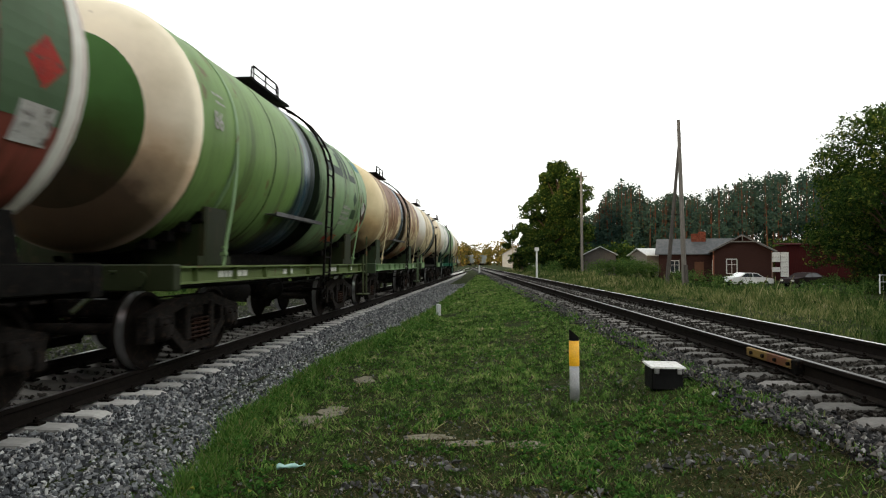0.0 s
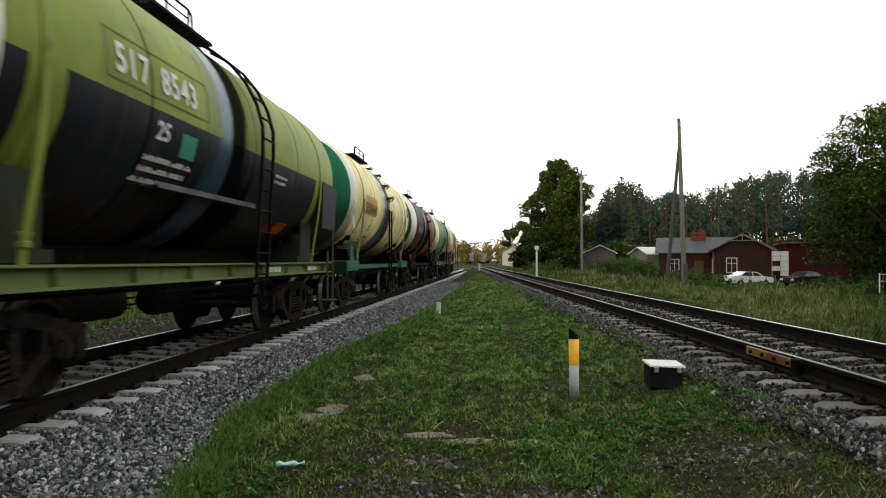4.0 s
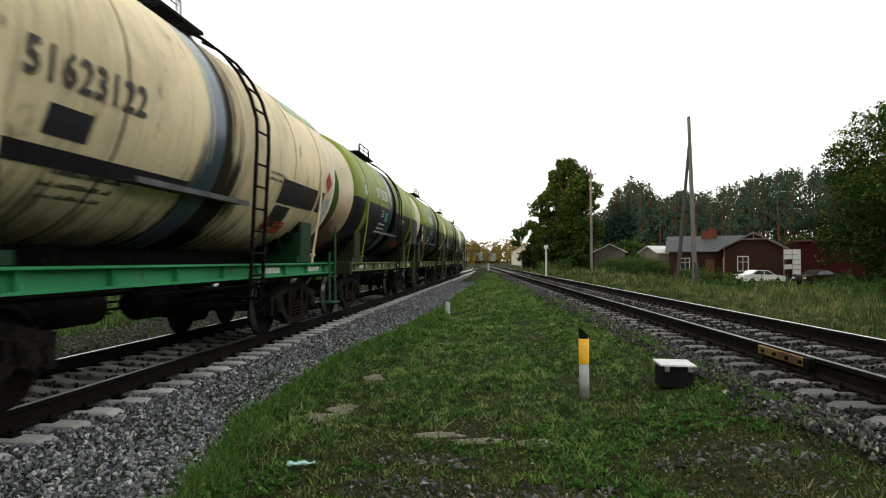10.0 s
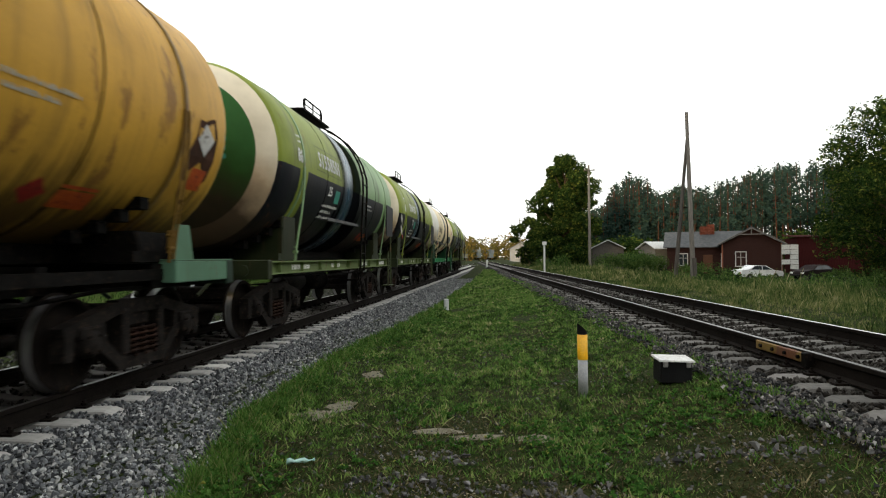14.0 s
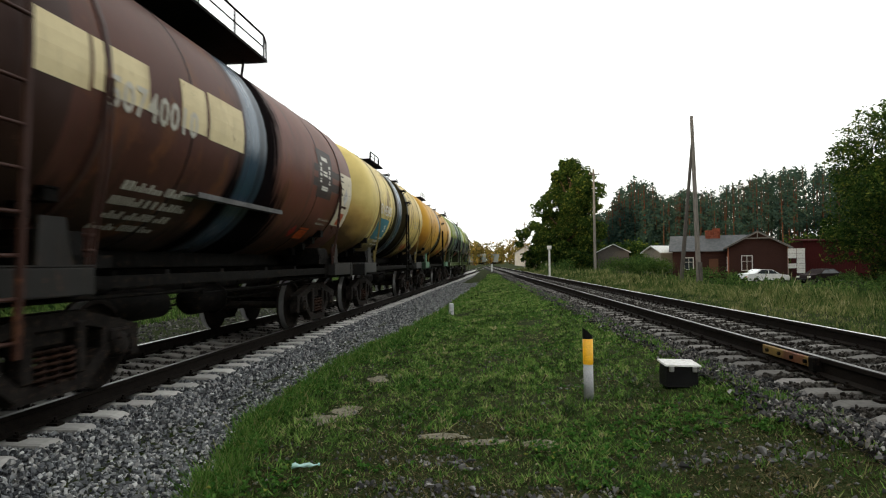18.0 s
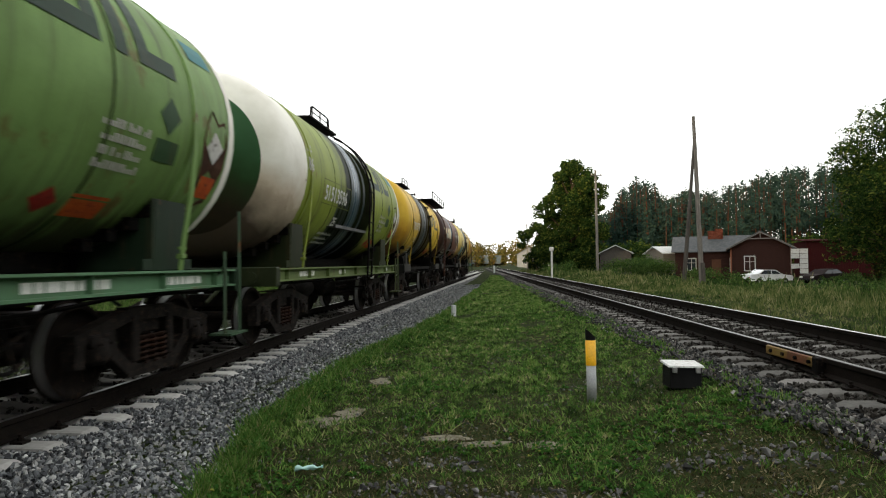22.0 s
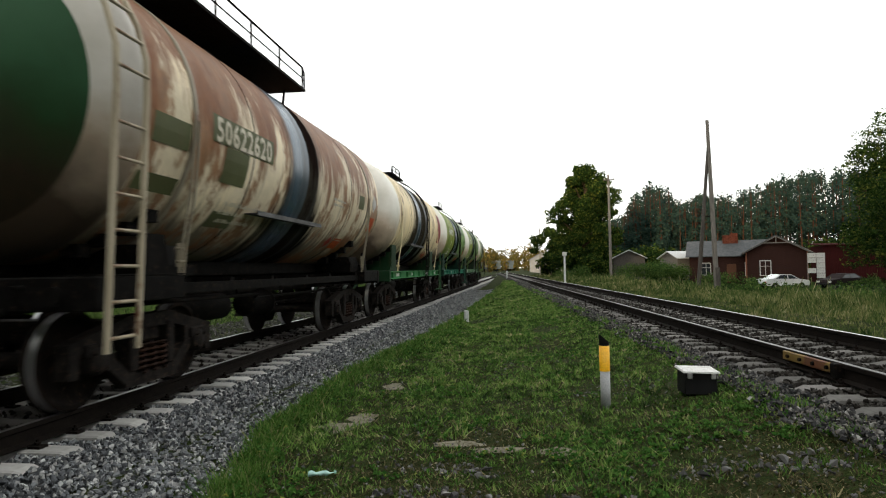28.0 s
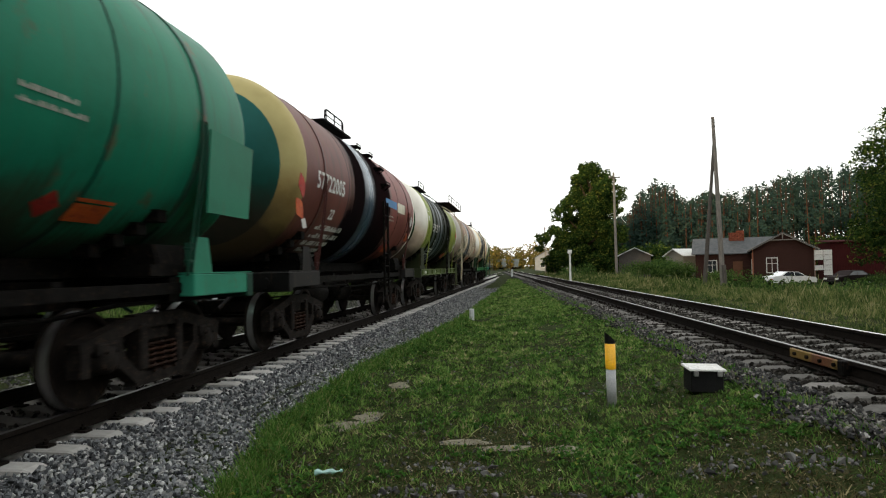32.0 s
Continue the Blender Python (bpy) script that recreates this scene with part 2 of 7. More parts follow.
    def prism(self, outline, y0, y1, axis="x", mat=0):
        """A flat outline of two coordinates, thick along an axis."""
        def put(a, b_, s):
            return (s, a, b_) if axis == "x" else (a, s, b_) if axis == "y" else (a, b_, s)
        k = len(outline)
        vs = [put(a, b_, y0) for a, b_ in outline] + [put(a, b_, y1) for a, b_ in outline]
        return self.add(vs, [tuple(range(k))[::-1], tuple(range(k, 2 * k))] + [(i, (i + 1) % k, k + (i + 1) % k, k + i) for i in range(k)], mat)

    def mesh(self, name, *mats):
        me = bpy.data.meshes.new(name)
        me.from_pydata(self.v, [], self.f)
        for m in mats:
            me.materials.append(m)
        me.polygons.foreach_set("material_index", self.m)
        me.polygons.foreach_set("use_smooth", self.s)
        me.update()
        return me


def quad_mesh(name, v, mat):
    """A mesh of loose quads from an array of corners (n, 4, 3)."""
    n = len(v)
    me = bpy.data.meshes.new(name)
    me.vertices.add(4 * n)
    me.vertices.foreach_set("co", np.asarray(v, dtype=np.float32).ravel())
    me.loops.add(4 * n)
    me.loops.foreach_set("vertex_index", np.arange(4 * n, dtype=np.int32))
    me.polygons.add(n)
    me.polygons.foreach_set("loop_start", np.arange(0, 4 * n, 4, dtype=np.int32))
    me.update(calc_edges=True)
    me.materials.append(mat)
    return me


def leaf_quads(c, size, rng, flat=0.8):
    """Rhombic leaves of given sizes at the points c, turned at random."""
    n = len(c)
    u = rng.normal(size=(n, 3)) * (1, 1, flat)
    u /= np.linalg.norm(u, axis=1)[:, None]
    w = np.cross(u, rng.normal(size=(n, 3)))
    w /= np.linalg.norm(w, axis=1)[:, None] + 1e-9
    s = np.asarray(size)[:, None]
    return np.stack([c - u * s, c + w * s * 0.5, c + u * s, c - w * s * 0.5], axis=1)


def heap_points(heaps, count, rng, fill=0.5, squash=0.85):
    """Points in uneven heaps of (x, y, z, radius), thicker towards their outside."""
    h = np.array(heaps)
    share = h[:, 3] ** 2 / (h[:, 3] ** 2).sum()
    pick = rng.choice(len(h), size=count, p=share)
    d = rng.normal(size=(count, 3))
    d /= np.linalg.norm(d, axis=1)[:, None]
    lump = 1 + 0.22 * np.sin(d[:, 0] * 5 + pick) * np.cos(d[:, 1] * 4 + pick * 2) + 0.16 * np.sin(d[:, 2] * 7 + pick * 3)
    r = h[pick, 3] * (fill + (1 - fill) * rng.random(count) ** 0.6) * lump
    return h[pick, :3] + d * r[:, None] * (1, 1, squash)


def part(name, b, mats, parent, label="", at=None):
    """One mesh object under a thing or a part."""
    if isinstance(b, Build):
        b = b.mesh(name, *(mats if isinstance(mats, (list, tuple)) else [mats]))
    ob = new(name, b)
    ob.parent = parent
    if at is not None:
        ob.matrix_basis = at
    return tagged(ob, label)


MESHES = {}


def shared(key, make, *mats):
    """One mesh for all alike pieces."""
    k = (key, *[m.name for m in mats])
    if k not in MESHES:
        b = Build()
        make(b)
        MESHES[k] = b.mesh(key, *mats)
    return MESHES[k]


def thing(name, label, category, group="", kind="", at=None, data=None):
    ob = tagged(new(name, data), label, category, group, kind)
    if at is not None:
        ob.matrix_basis = at
    return ob

# ---------------------------------------------------------------- plan
GAUGE = 0.80            # rail centre to track centre
LEFT_X, LEFT_Z = -5.17, 0.31   # the train's track: centre line and rail head
RIGHT_Z = 0.64          # the empty track's rail head
FORK_Y, FORK_R, FORK_TURN = 50.0, 300.0, radians(6.3)  # where the train swings to its own road


def right_x(y):
    """The empty track's centre line, which runs in towards the train's."""
    return 3.83 - 0.06 * (y - 7.9)


RIGHT_TURN = math.degrees(math.atan(0.06))


def train_line(s):
    """Place and heading on the train's road at s metres along it."""
    if s <= FORK_Y:
        return Vector((LEFT_X, s, LEFT_Z)), 0.0
    a = min((s - FORK_Y) / FORK_R, FORK_TURN)
    rest = s - FORK_Y - a * FORK_R
    p = Vector((LEFT_X - FORK_R * (1 - math.cos(a)), FORK_Y + FORK_R * math.sin(a), LEFT_Z))
    return p + rest * Vector((-math.sin(a), math.cos(a), 0)), a


def ground_z(x, y):
    """Height of the ground: a shallow dip between the two beds, a verge beyond the empty track, level fields."""
    u = x - right_x(min(max(y, -60), 150))
    pts = ((-60, 0.0), (-4.6, 0.0), (-3.2, 0.08), (-2.2, 0.24), (-1.6, 0.34), (1.7, 0.38), (3.0, 0.42), (6.0, 0.34), (12, -0.12), (20, -0.55), (40, -0.6), (60, -0.5), (400, 0.0))
    z = 0.0
    for (a, za), (b, zb) in zip(pts, pts[1:]):
        if a <= u <= b:
            k = (u - a) / (b - a)
            z = za + (zb - za) * k * k * (3 - 2 * k)
    return z + 0.03 * noise.noise((x * 0.4, y * 0.4, 0)) + 0.01 * noise.noise((x * 2.0, y * 2.0, 3))


# ---------------------------------------------------------------- ground
def soil(n, l, b):
    patch = noise_node(n, l, 0.55, 6)
    fine = noise_node(n, l, 9, 6)
    grit = noise_node(n, l, 70, 4)
    col = ramp(n, l, fine, [(0.3, (0.0108, 0.0168, 0.0048)), (0.5, (0.021, 0.0312, 0.0084)), (0.62, (0.033, 0.036, 0.0144)), (0.75, (0.06, 0.051, 0.03))])
    col = mix(n, l, 0.8, col, ramp(n, l, grit, [(0.3, (0.35, 0.35, 0.35)), (0.5, (0.9, 0.9, 0.9)), (0.72, (1.8, 1.7, 1.5))]), "MULTIPLY")
    bare = ramp(n, l, grit, [(0.3, (0.06, 0.051, 0.039)), (0.7, (0.144, 0.126, 0.102))])
    col = mix(n, l, ramp(n, l, patch, [(0.66, (0, 0, 0)), (0.76, (1, 1, 1))]), col, bare)
    l.new(col, b.inputs["Base Color"])
    bump(n, l, b, grit, 0.8, 0.02)


M_SOIL = material("grassy_soil", soil, 0.95)


def ground():
    b = Build()
    xs = sorted(set([-2500, -900, -300, -120, -60, -35, -22, -15, -12, -10, -8.5] + [round(-7.5 + 0.35 * i, 2) for i in range(64)] + [16, 18, 21, 25, 30, 36, 45, 60, 90, 150, 300, 900, 2500]))
    ys = sorted(set([-2500, -900, -300, -100, -50, -25, -12, -6, -3] + [round(-1 + 0.4 * i, 2) for i in range(70)] + [28 + i for i in range(0, 34, 2)] + [64, 70, 78, 90, 105, 120, 140, 160, 190, 240, 320, 500, 900, 2500]))
    vs = [(x, y, ground_z(x, y)) for y in ys for x in xs]
    k = len(xs)
    b.add(vs, [(j * k + i, j * k + i + 1, (j + 1) * k + i + 1, (j + 1) * k + i) for j in range(len(ys) - 1) for i in range(k - 1)], 0, True)
    return thing("ground", "trampled grass and bare earth between two railway tracks", "ground", kind="structure", data=b.mesh("ground", M_SOIL))


ground()


# ---------------------------------------------------------------- tracks
RAIL_PROFILE = ((-0.075, 0), (0.075, 0), (0.075, 0.012), (0.012, 0.032), (0.010, 0.125), (0.036, 0.14), (0.036, 0.172), (0.028, 0.18),
                (-0.028, 0.18), (-0.036, 0.172), (-0.036, 0.14), (-0.010, 0.125), (-0.012, 0.032), (-0.075, 0.012))


def rail_mesh(b, line, side, s0, s1, step):
    """A rolled rail along a line; the head's running surface is polished."""
    n = max(1, int((s1 - s0) / step))
    k = len(RAIL_PROFILE)
    vs = []
    for j in range(n + 1):
        p, a = line(s0 + (s1 - s0) * j / n)
        cx, sx = math.cos(a), math.sin(a)
        for u, h in RAIL_PROFILE:
            q = side + u
            vs.append((p.x + q * cx, p.y + q * sx, p.z - 0.18 + h))
    fs, top = [], []
    for j in range(n):
        for i in range(k):
            q = (j * k + i, j * k + (i + 1) % k, (j + 1) * k + (i + 1) % k, (j + 1) * k + i)
            (top if i == 7 else fs).append(q)
    b.add(vs, fs, 0)
    b.add(vs, top, 1)


def right_line(s):
    a = math.atan(0.06)
    return Vector((right_x(s * math.cos(a)), s * math.cos(a), RIGHT_Z)), a


def straight_line(s):
    return Vector((LEFT_X, s, LEFT_Z)), 0.0


def sleeper_shape(b):
    """A prestressed sleeper: lower in the middle, sloped ends."""
    ends = ((-1.35, 0.045), (-1.22, 0.0), (-0.5, 0.0), (-0.3, 0.03), (0.3, 0.03), (0.5, 0.0), (1.22, 0.0), (1.35, 0.045))
    vs, fs = [], []
    for x, d in ends:
        w = 0.135 - 0.3 * d
        vs += [(x, -w - 0.02, -0.2), (x, w + 0.02, -0.2), (x, w - 0.02, -0.012 - d), (x, w - 0.045, -d), (x, -w + 0.045, -d), (x, -w + 0.02, -0.012 - d)]
    for j in range(len(ends) - 1):
        fs += [(j * 6 + i, j * 6 + (i + 1) % 6, (j + 1) * 6 + (i + 1) % 6, (j + 1) * 6 + i) for i in range(6)]
    fs += [(5, 4, 3, 2, 1, 0), tuple(len(vs) - 6 + i for i in range(6))]
    b.add(vs, fs)


def clip_shape(b):
    """Rail fastening: a plate, a bolt and a nut."""
    b.box(-0.06, 0.06, -0.05, 0.05, 0, 0.022).cyl((0, 0, 0.02), (0, 0, 0.075), 0.014, n=6).cyl((0, 0, 0.03), (0, 0, 0.052), 0.026, n=6)


def track(name, line, y0, y1, pitch, label, near, sleeper_m):
    """Rails, sleepers and fastenings on one road."""
    top = thing(name, label, "railway track", kind="structure")
    for side in (-GAUGE, GAUGE):
        b = Build()
        rail_mesh(b, line, side, y0, y1, 4.0)
        # far rails take the tone with the glint, near rails the one without
        bright = side < 0 if line is not right_line else side > 0
        part("rail", b, [M_RAIL, M_RAILTOP if bright else M_RAILTOP_NOGLINT], top, "rusty steel rail with a polished head")
    me = shared("sleeper", sleeper_shape, sleeper_m)
    clips = Build()
    far = Build()
    s = y0
    rnd = random.Random(4)
    while s < y1:
        p, a = line(s)
        m = Matrix.Translation((p.x, p.y, p.z - 0.2)) @ pose(rnd.uniform(-.02, .02), rnd.uniform(-.015, .015), rnd.uniform(-.006, .004), 0, rnd.uniform(-.3, .3), math.degrees(a) + rnd.uniform(-.6, .6))
        if near[0] < s < near[1]:
            part("sleeper", me, None, top, at=m)
            for q in (-1, 1):
                for o in (-0.115, 0.115):
                    c = Build()
                    clip_shape(c)
                    clips.add([m @ Vector((v[0] + q * GAUGE + o, v[1], v[2])) for v in c.v], c.f)
        else:
            c = Build()
            sleeper_shape(c)
            far.add([m @ Vector(v) for v in c.v], c.f)
        s += pitch
    tagged(part("fastenings", clips, M_RAIL, top), "bolted rail fastenings", kind="stuff")
    tagged(part("far_sleepers", far, sleeper_m, top), "distant concrete sleepers", kind="stuff")
    return top


TRACK_LEFT = track("track_left", straight_line, -14.0, 150.0, 0.5, "railway track with concrete sleepers under the tank train", (1.0, 62.0), M_SLEEPER)
TRACK_RIGHT = track("track_right", right_line, -14.0, 146.0, 0.5, "empty railway track with weathered concrete sleepers", (1.0, 50.0), M_SLEEPER_OLD)
TRACK_FORK = track("track_fork", train_line, 52.0, 330.0, 0.6, "branch track swinging away with concrete sleepers", (500, 501), M_SLEEPER)


M_BED_DARK = mottled("dark_ballast_bed", (0.0105, 0.00988, 0.0093), (0.0232, 0.0221, 0.0209), 22, 0.95, 0, c3=(0.00581, 0.00581, 0.00581), fine=90, relief=1.0)


def bed(name, line, y0, y1, half, toe, drop, label, step=2.0, mat=None):
    """The ballast bed: flat between the rails, shouldered at both sides."""
    b = Build()
    n = int((y1 - y0) / step)
    prof = ((-toe - half, -drop), (-half - 0.12, -0.04), (-half, 0.0), (-0.9, -0.02), (-0.7, -0.05), (0.7, -0.05), (0.9, -0.02), (half, 0.0), (half + 0.12, -0.04), (half + toe, -drop))
    k = len(prof)
    vs = []
    for j in range(n + 1):
        p, a = line(y0 + (y1 - y0) * j / n)
        for u, h in prof:
            vs.append((p.x + u * math.cos(a), p.y + u * math.sin(a), p.z - 0.235 + h))
    b.add(vs, [(j * k + i, j * k + i + 1, (j + 1) * k + i + 1, (j + 1) * k + i) for j in range(n) for i in range(k - 1)])
    return thing(name, label, "ballast", kind="structure", data=b.mesh(name, mat or M_BALLAST))


BED_LEFT = bed("ballast_left", straight_line, -14, 150, 1.5, 0.9, 0.22, "grey crushed-stone ballast under the train's track")
BED_RIGHT = bed("ballast_right", right_line, -14, 146, 1.42, 0.32, 0.10, "dark crushed-stone ballast under the empty track", mat=M_BED_DARK)
BED_FORK = bed("ballast_fork", train_line, 54, 330, 1.5, 0.9, 0.226, "grey crushed-stone ballast under the branch track")

# ---------------------------------------------------------------- tank train
OLIVE, GREEN, DKGREEN, LTGREEN, TEAL = (0.215, 0.265, 0.042), (0.165, 0.275, 0.085), (0.024, 0.090, 0.028), (0.22, 0.34, 0.17), (0.012, 0.17, 0.10)
CREAM, WHITE, YELLOW, OCHRE = (0.77, 0.64, 0.40), (0.80, 0.78, 0.71), (0.68, 0.45, 0.04), (0.54, 0.30, 0.045)
BANDC = (0.78, 0.70, 0.54)
BROWN, RUST, SOOT, PALE = (0.055, 0.032, 0.028), (0.25, 0.07, 0.05), (0.022, 0.021, 0.023), (0.80, 0.69, 0.33)
TANK_R, TANK_Z, HEAD_Y, HEAD_D = 1.61, 3.03, 4.88, 0.52
TOP = TANK_Z + TANK_R
CAR_LENGTH = 12.02


def tank_paint(name, front, rear, low=None, split=2.91, spill=0.9, rust=0.2, gloss=0.42):
    """Shell paint: two coats front and rear, a dark lower coat, a belly darkened by grime and painted-in shade, glossy
    spilled product run down the middle with a painted sky sheen, streaks of rust and dirt.
    """
    def build(n, l, b):
        tc = n.new("ShaderNodeTexCoord")
        sep = n.new("ShaderNodeSeparateXYZ")
        l.new(tc.outputs["Object"], sep.inputs[0])
        y, z = sep.outputs[1], sep.outputs[2]
        seed = n.new("ShaderNodeObjectInfo").outputs["Random"]
        cx = n.new("ShaderNodeCombineXYZ")
        for k in range(3):
            l.new(math_node(n, l, "MULTIPLY", seed, (31.0, 47.0, 19.0)[k]), cx.inputs[k])

        def field(scale, stretch, detail, rough=0.6):
            mp = n.new("ShaderNodeMapping")
            mp.inputs["Scale"].default_value = stretch
            l.new(tc.outputs["Object"], mp.inputs[0])
            l.new(cx.outputs[0], mp.inputs["Location"])
            tx = n.new("ShaderNodeTexNoise")
            tx.inputs["Scale"].default_value, tx.inputs["Detail"].default_value, tx.inputs["Roughness"].default_value = scale, detail, rough
            l.new(mp.outputs[0], tx.inputs["Vector"])
            return tx.outputs[0]
        wob = field(0.9, (1, 1, 0.6), 6)
        fine = noise_node(n, l, 30, 4)
        run = field(1.5, (0.16, 2.4, 0.16), 6, 0.65)     # runs that follow the barrel round
        hair = field(1.0, (0.5, 13.0, 0.4), 5, 0.7)      # thin runs
        broad = field(0.8, (1, 1, 1), 6)
        col = mix(n, l, math_node(n, l, "GREATER_THAN", y, 0.1), rear, front)
        if low:
            lower = math_node(n, l, "LESS_THAN", math_node(n, l, "ADD", z, math_node(n, l, "MULTIPLY", math_node(n, l, "ADD", fine, -0.5), 0.05)), split)
            # the dark coat stops short of the strap, with flaked edges
            gap = math_node(n, l, "LESS_THAN", math_node(n, l, "ABSOLUTE", math_node(n, l, "ADD", math_node(n, l, "ABSOLUTE", math_node(n, l, "ADD", y, 0.0)), -3.84)), math_node(n, l, "ADD", 0.06, math_node(n, l, "MULTIPLY", hair, 0.32)))
            lower = math_node(n, l, "MULTIPLY", lower, math_node(n, l, "SUBTRACT", 1.0, gap))
            col = mix(n, l, lower, col, low)
        col = mix(n, l, 0.9, col, ramp(n, l, broad, [(0.32, (0.72, 0.72, 0.68)), (0.5, (1.0, 1.0, 1.0)), (0.68, (1.16, 1.15, 1.1))]), "MULTIPLY")
        # dirt runs, thin and broad
        col = mix(n, l, math_node(n, l, "MULTIPLY", ramp(n, l, hair, [(0.52, (0, 0, 0)), (0.68, (1, 1, 1))]), math_node(n, l, "MULTIPLY", ramp(n, l, wob, [(0.42, (0, 0, 0)), (0.6, (1, 1, 1))]), 0.45)), col, (0.06, 0.05, 0.03))
        col = mix(n, l, math_node(n, l, "MULTIPLY", ramp(n, l, run, [(0.56, (0, 0, 0)), (0.70, (1, 1, 1))]), 0.6), col, (0.050, 0.040, 0.028))
        # belly: brown grime, with the shade under the barrel painted in too
        belly_grime_shade = math_node(n, l, "ADD", z, math_node(n, l, "MULTIPLY", math_node(n, l, "ADD", math_node(n, l, "ADD", hair, wob), -1.0), 1.5))
        belly_grime_shade = math_node(n, l, "MULTIPLY", math_node(n, l, "SUBTRACT", 1.95 + 0.45 * min(rust, 0.6), belly_grime_shade), 2.4, True)
        col = mix(n, l, math_node(n, l, "MULTIPLY", belly_grime_shade, 0.82), col, mix(n, l, noise_node(n, l, 2.5, 5), (0.050, 0.030, 0.016), (0.012, 0.009, 0.007)))
        # rust
        rf = ramp(n, l, field(1.5, (1, 1.3, 0.5), 10, 0.72), [(0.635 - 0.2 * rust, (0, 0, 0)), (0.675 - 0.17 * rust, (1, 1, 1))])
        col = mix(n, l, math_node(n, l, "MULTIPLY", rf, min(1.0, 0.5 + rust * 0.5)), col, mix(n, l, noise_node(n, l, 5, 6), (0.36, 0.15, 0.05) if rust > 0.6 else (0.19, 0.075, 0.03), (0.06, 0.028, 0.018)))
        if rust > 0.6:
            wash = math_node(n, l, "ADD", field(1.1, (1, 1.6, 0.28), 9, 0.7), math_node(n, l, "MULTIPLY", math_node(n, l, "SUBTRACT", z, 3.0), 0.16))
            col = mix(n, l, math_node(n, l, "MULTIPLY", ramp(n, l, wash, [(0.48, (0, 0, 0)), (0.58, (1, 1, 1))]), 0.92), col, mix(n, l, noise_node(n, l, 4, 6), (0.25, 0.095, 0.03), (0.085, 0.036, 0.022)))
        ro = math_node(n, l, "ADD", gloss, math_node(n, l, "MULTIPLY", fine, 0.08))
        spec = math_node(n, l, "ADD", 0.08, 0.0)
        if spill:
            d = math_node(n, l, "ABSOLUTE", math_node(n, l, "ADD", y, 0.25))
            drip = math_node(n, l, "MULTIPLY", math_node(n, l, "SUBTRACT", 2.8, z), 0.45)  # the spill is drawn wider towards the belly
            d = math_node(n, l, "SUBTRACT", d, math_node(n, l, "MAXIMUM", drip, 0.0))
            d = math_node(n, l, "ADD", d, math_node(n, l, "MULTIPLY", math_node(n, l, "ADD", wob, -0.5), 0.8))
            d = math_node(n, l, "ADD", d, math_node(n, l, "MULTIPLY", math_node(n, l, "ADD", run, -0.5), 1.5))
            d = math_node(n, l, "ADD", d, math_node(n, l, "MULTIPLY", math_node(n, l, "ADD", hair, -0.5), 0.6))
            sp = math_node(n, l, "MULTIPLY", math_node(n, l, "SUBTRACT", spill, d), 3.0, True)
            # wet runs of fresh product among dried ones, their blue sky sheen put into the colour
            wet_sheen = ramp(n, l, field(1.0, (0.07, 1.3, 0.07), 3), [(0.56, (0, 0, 0)), (0.66, (0.35, 0.35, 0.35))])
            sheen_strip = math_node(n, l, "ABSOLUTE", math_node(n, l, "ADD", y, 0.62))  # strip of sheen painted on the run below the hatch
            sheen_strip = math_node(n, l, "ADD", sheen_strip, math_node(n, l, "MULTIPLY", math_node(n, l, "ADD", field(1.0, (0.05, 3.2, 0.05), 3), -0.5), 1.1))
            wet_sheen = math_node(n, l, "MAXIMUM", wet_sheen, math_node(n, l, "MULTIPLY", math_node(n, l, "SUBTRACT", 0.40, sheen_strip), 3.6, True))
            col = mix(n, l, math_node(n, l, "MULTIPLY", sp, 0.96), col, mix(n, l, wet_sheen, (0.004, 0.0045, 0.0055), (0.020, 0.050, 0.080)))
            wetness = math_node(n, l, "MULTIPLY", sp, wet_sheen)
            ro = math_node(n, l, "SUBTRACT", ro, math_node(n, l, "MULTIPLY", wetness, 0.2))
            spec = math_node(n, l, "ADD", math_node(n, l, "MULTIPLY", wetness, 0.25), math_node(n, l, "SUBTRACT", 0.08, math_node(n, l, "MULTIPLY", sp, 0.08)))
            l.new(math_node(n, l, "MULTIPLY", wetness, 0.18), b.inputs["Coat Weight"])
            b.inputs["Coat Roughness"].default_value = 0.34
            b.inputs["Coat Tint"].default_value = (0.72, 0.88, 1.0, 1.0)
            l.new(mix(n, l, wetness, (1, 1, 1), (0.62, 0.82, 1.0)), b.inputs["Specular Tint"])
        col = mix(n, l, 0.15, col, ramp(n, l, fine, [(0.3, (0.6, 0.6, 0.6)), (0.7, (1.2, 1.2, 1.2))]), "MULTIPLY")
        l.new(col, b.inputs["Base Color"])
        l.new(ro, b.inputs["Roughness"])
        l.new(spec, b.inputs["Specular IOR Level"])
        bump(n, l, b, math_node(n, l, "ADD", math_node(n, l, "MULTIPLY", fine, 0.4), math_node(n, l, "MULTIPLY", noise_node(n, l, 1.1, 2), 3.0)), 0.10, 0.02)
    return material(name, build)


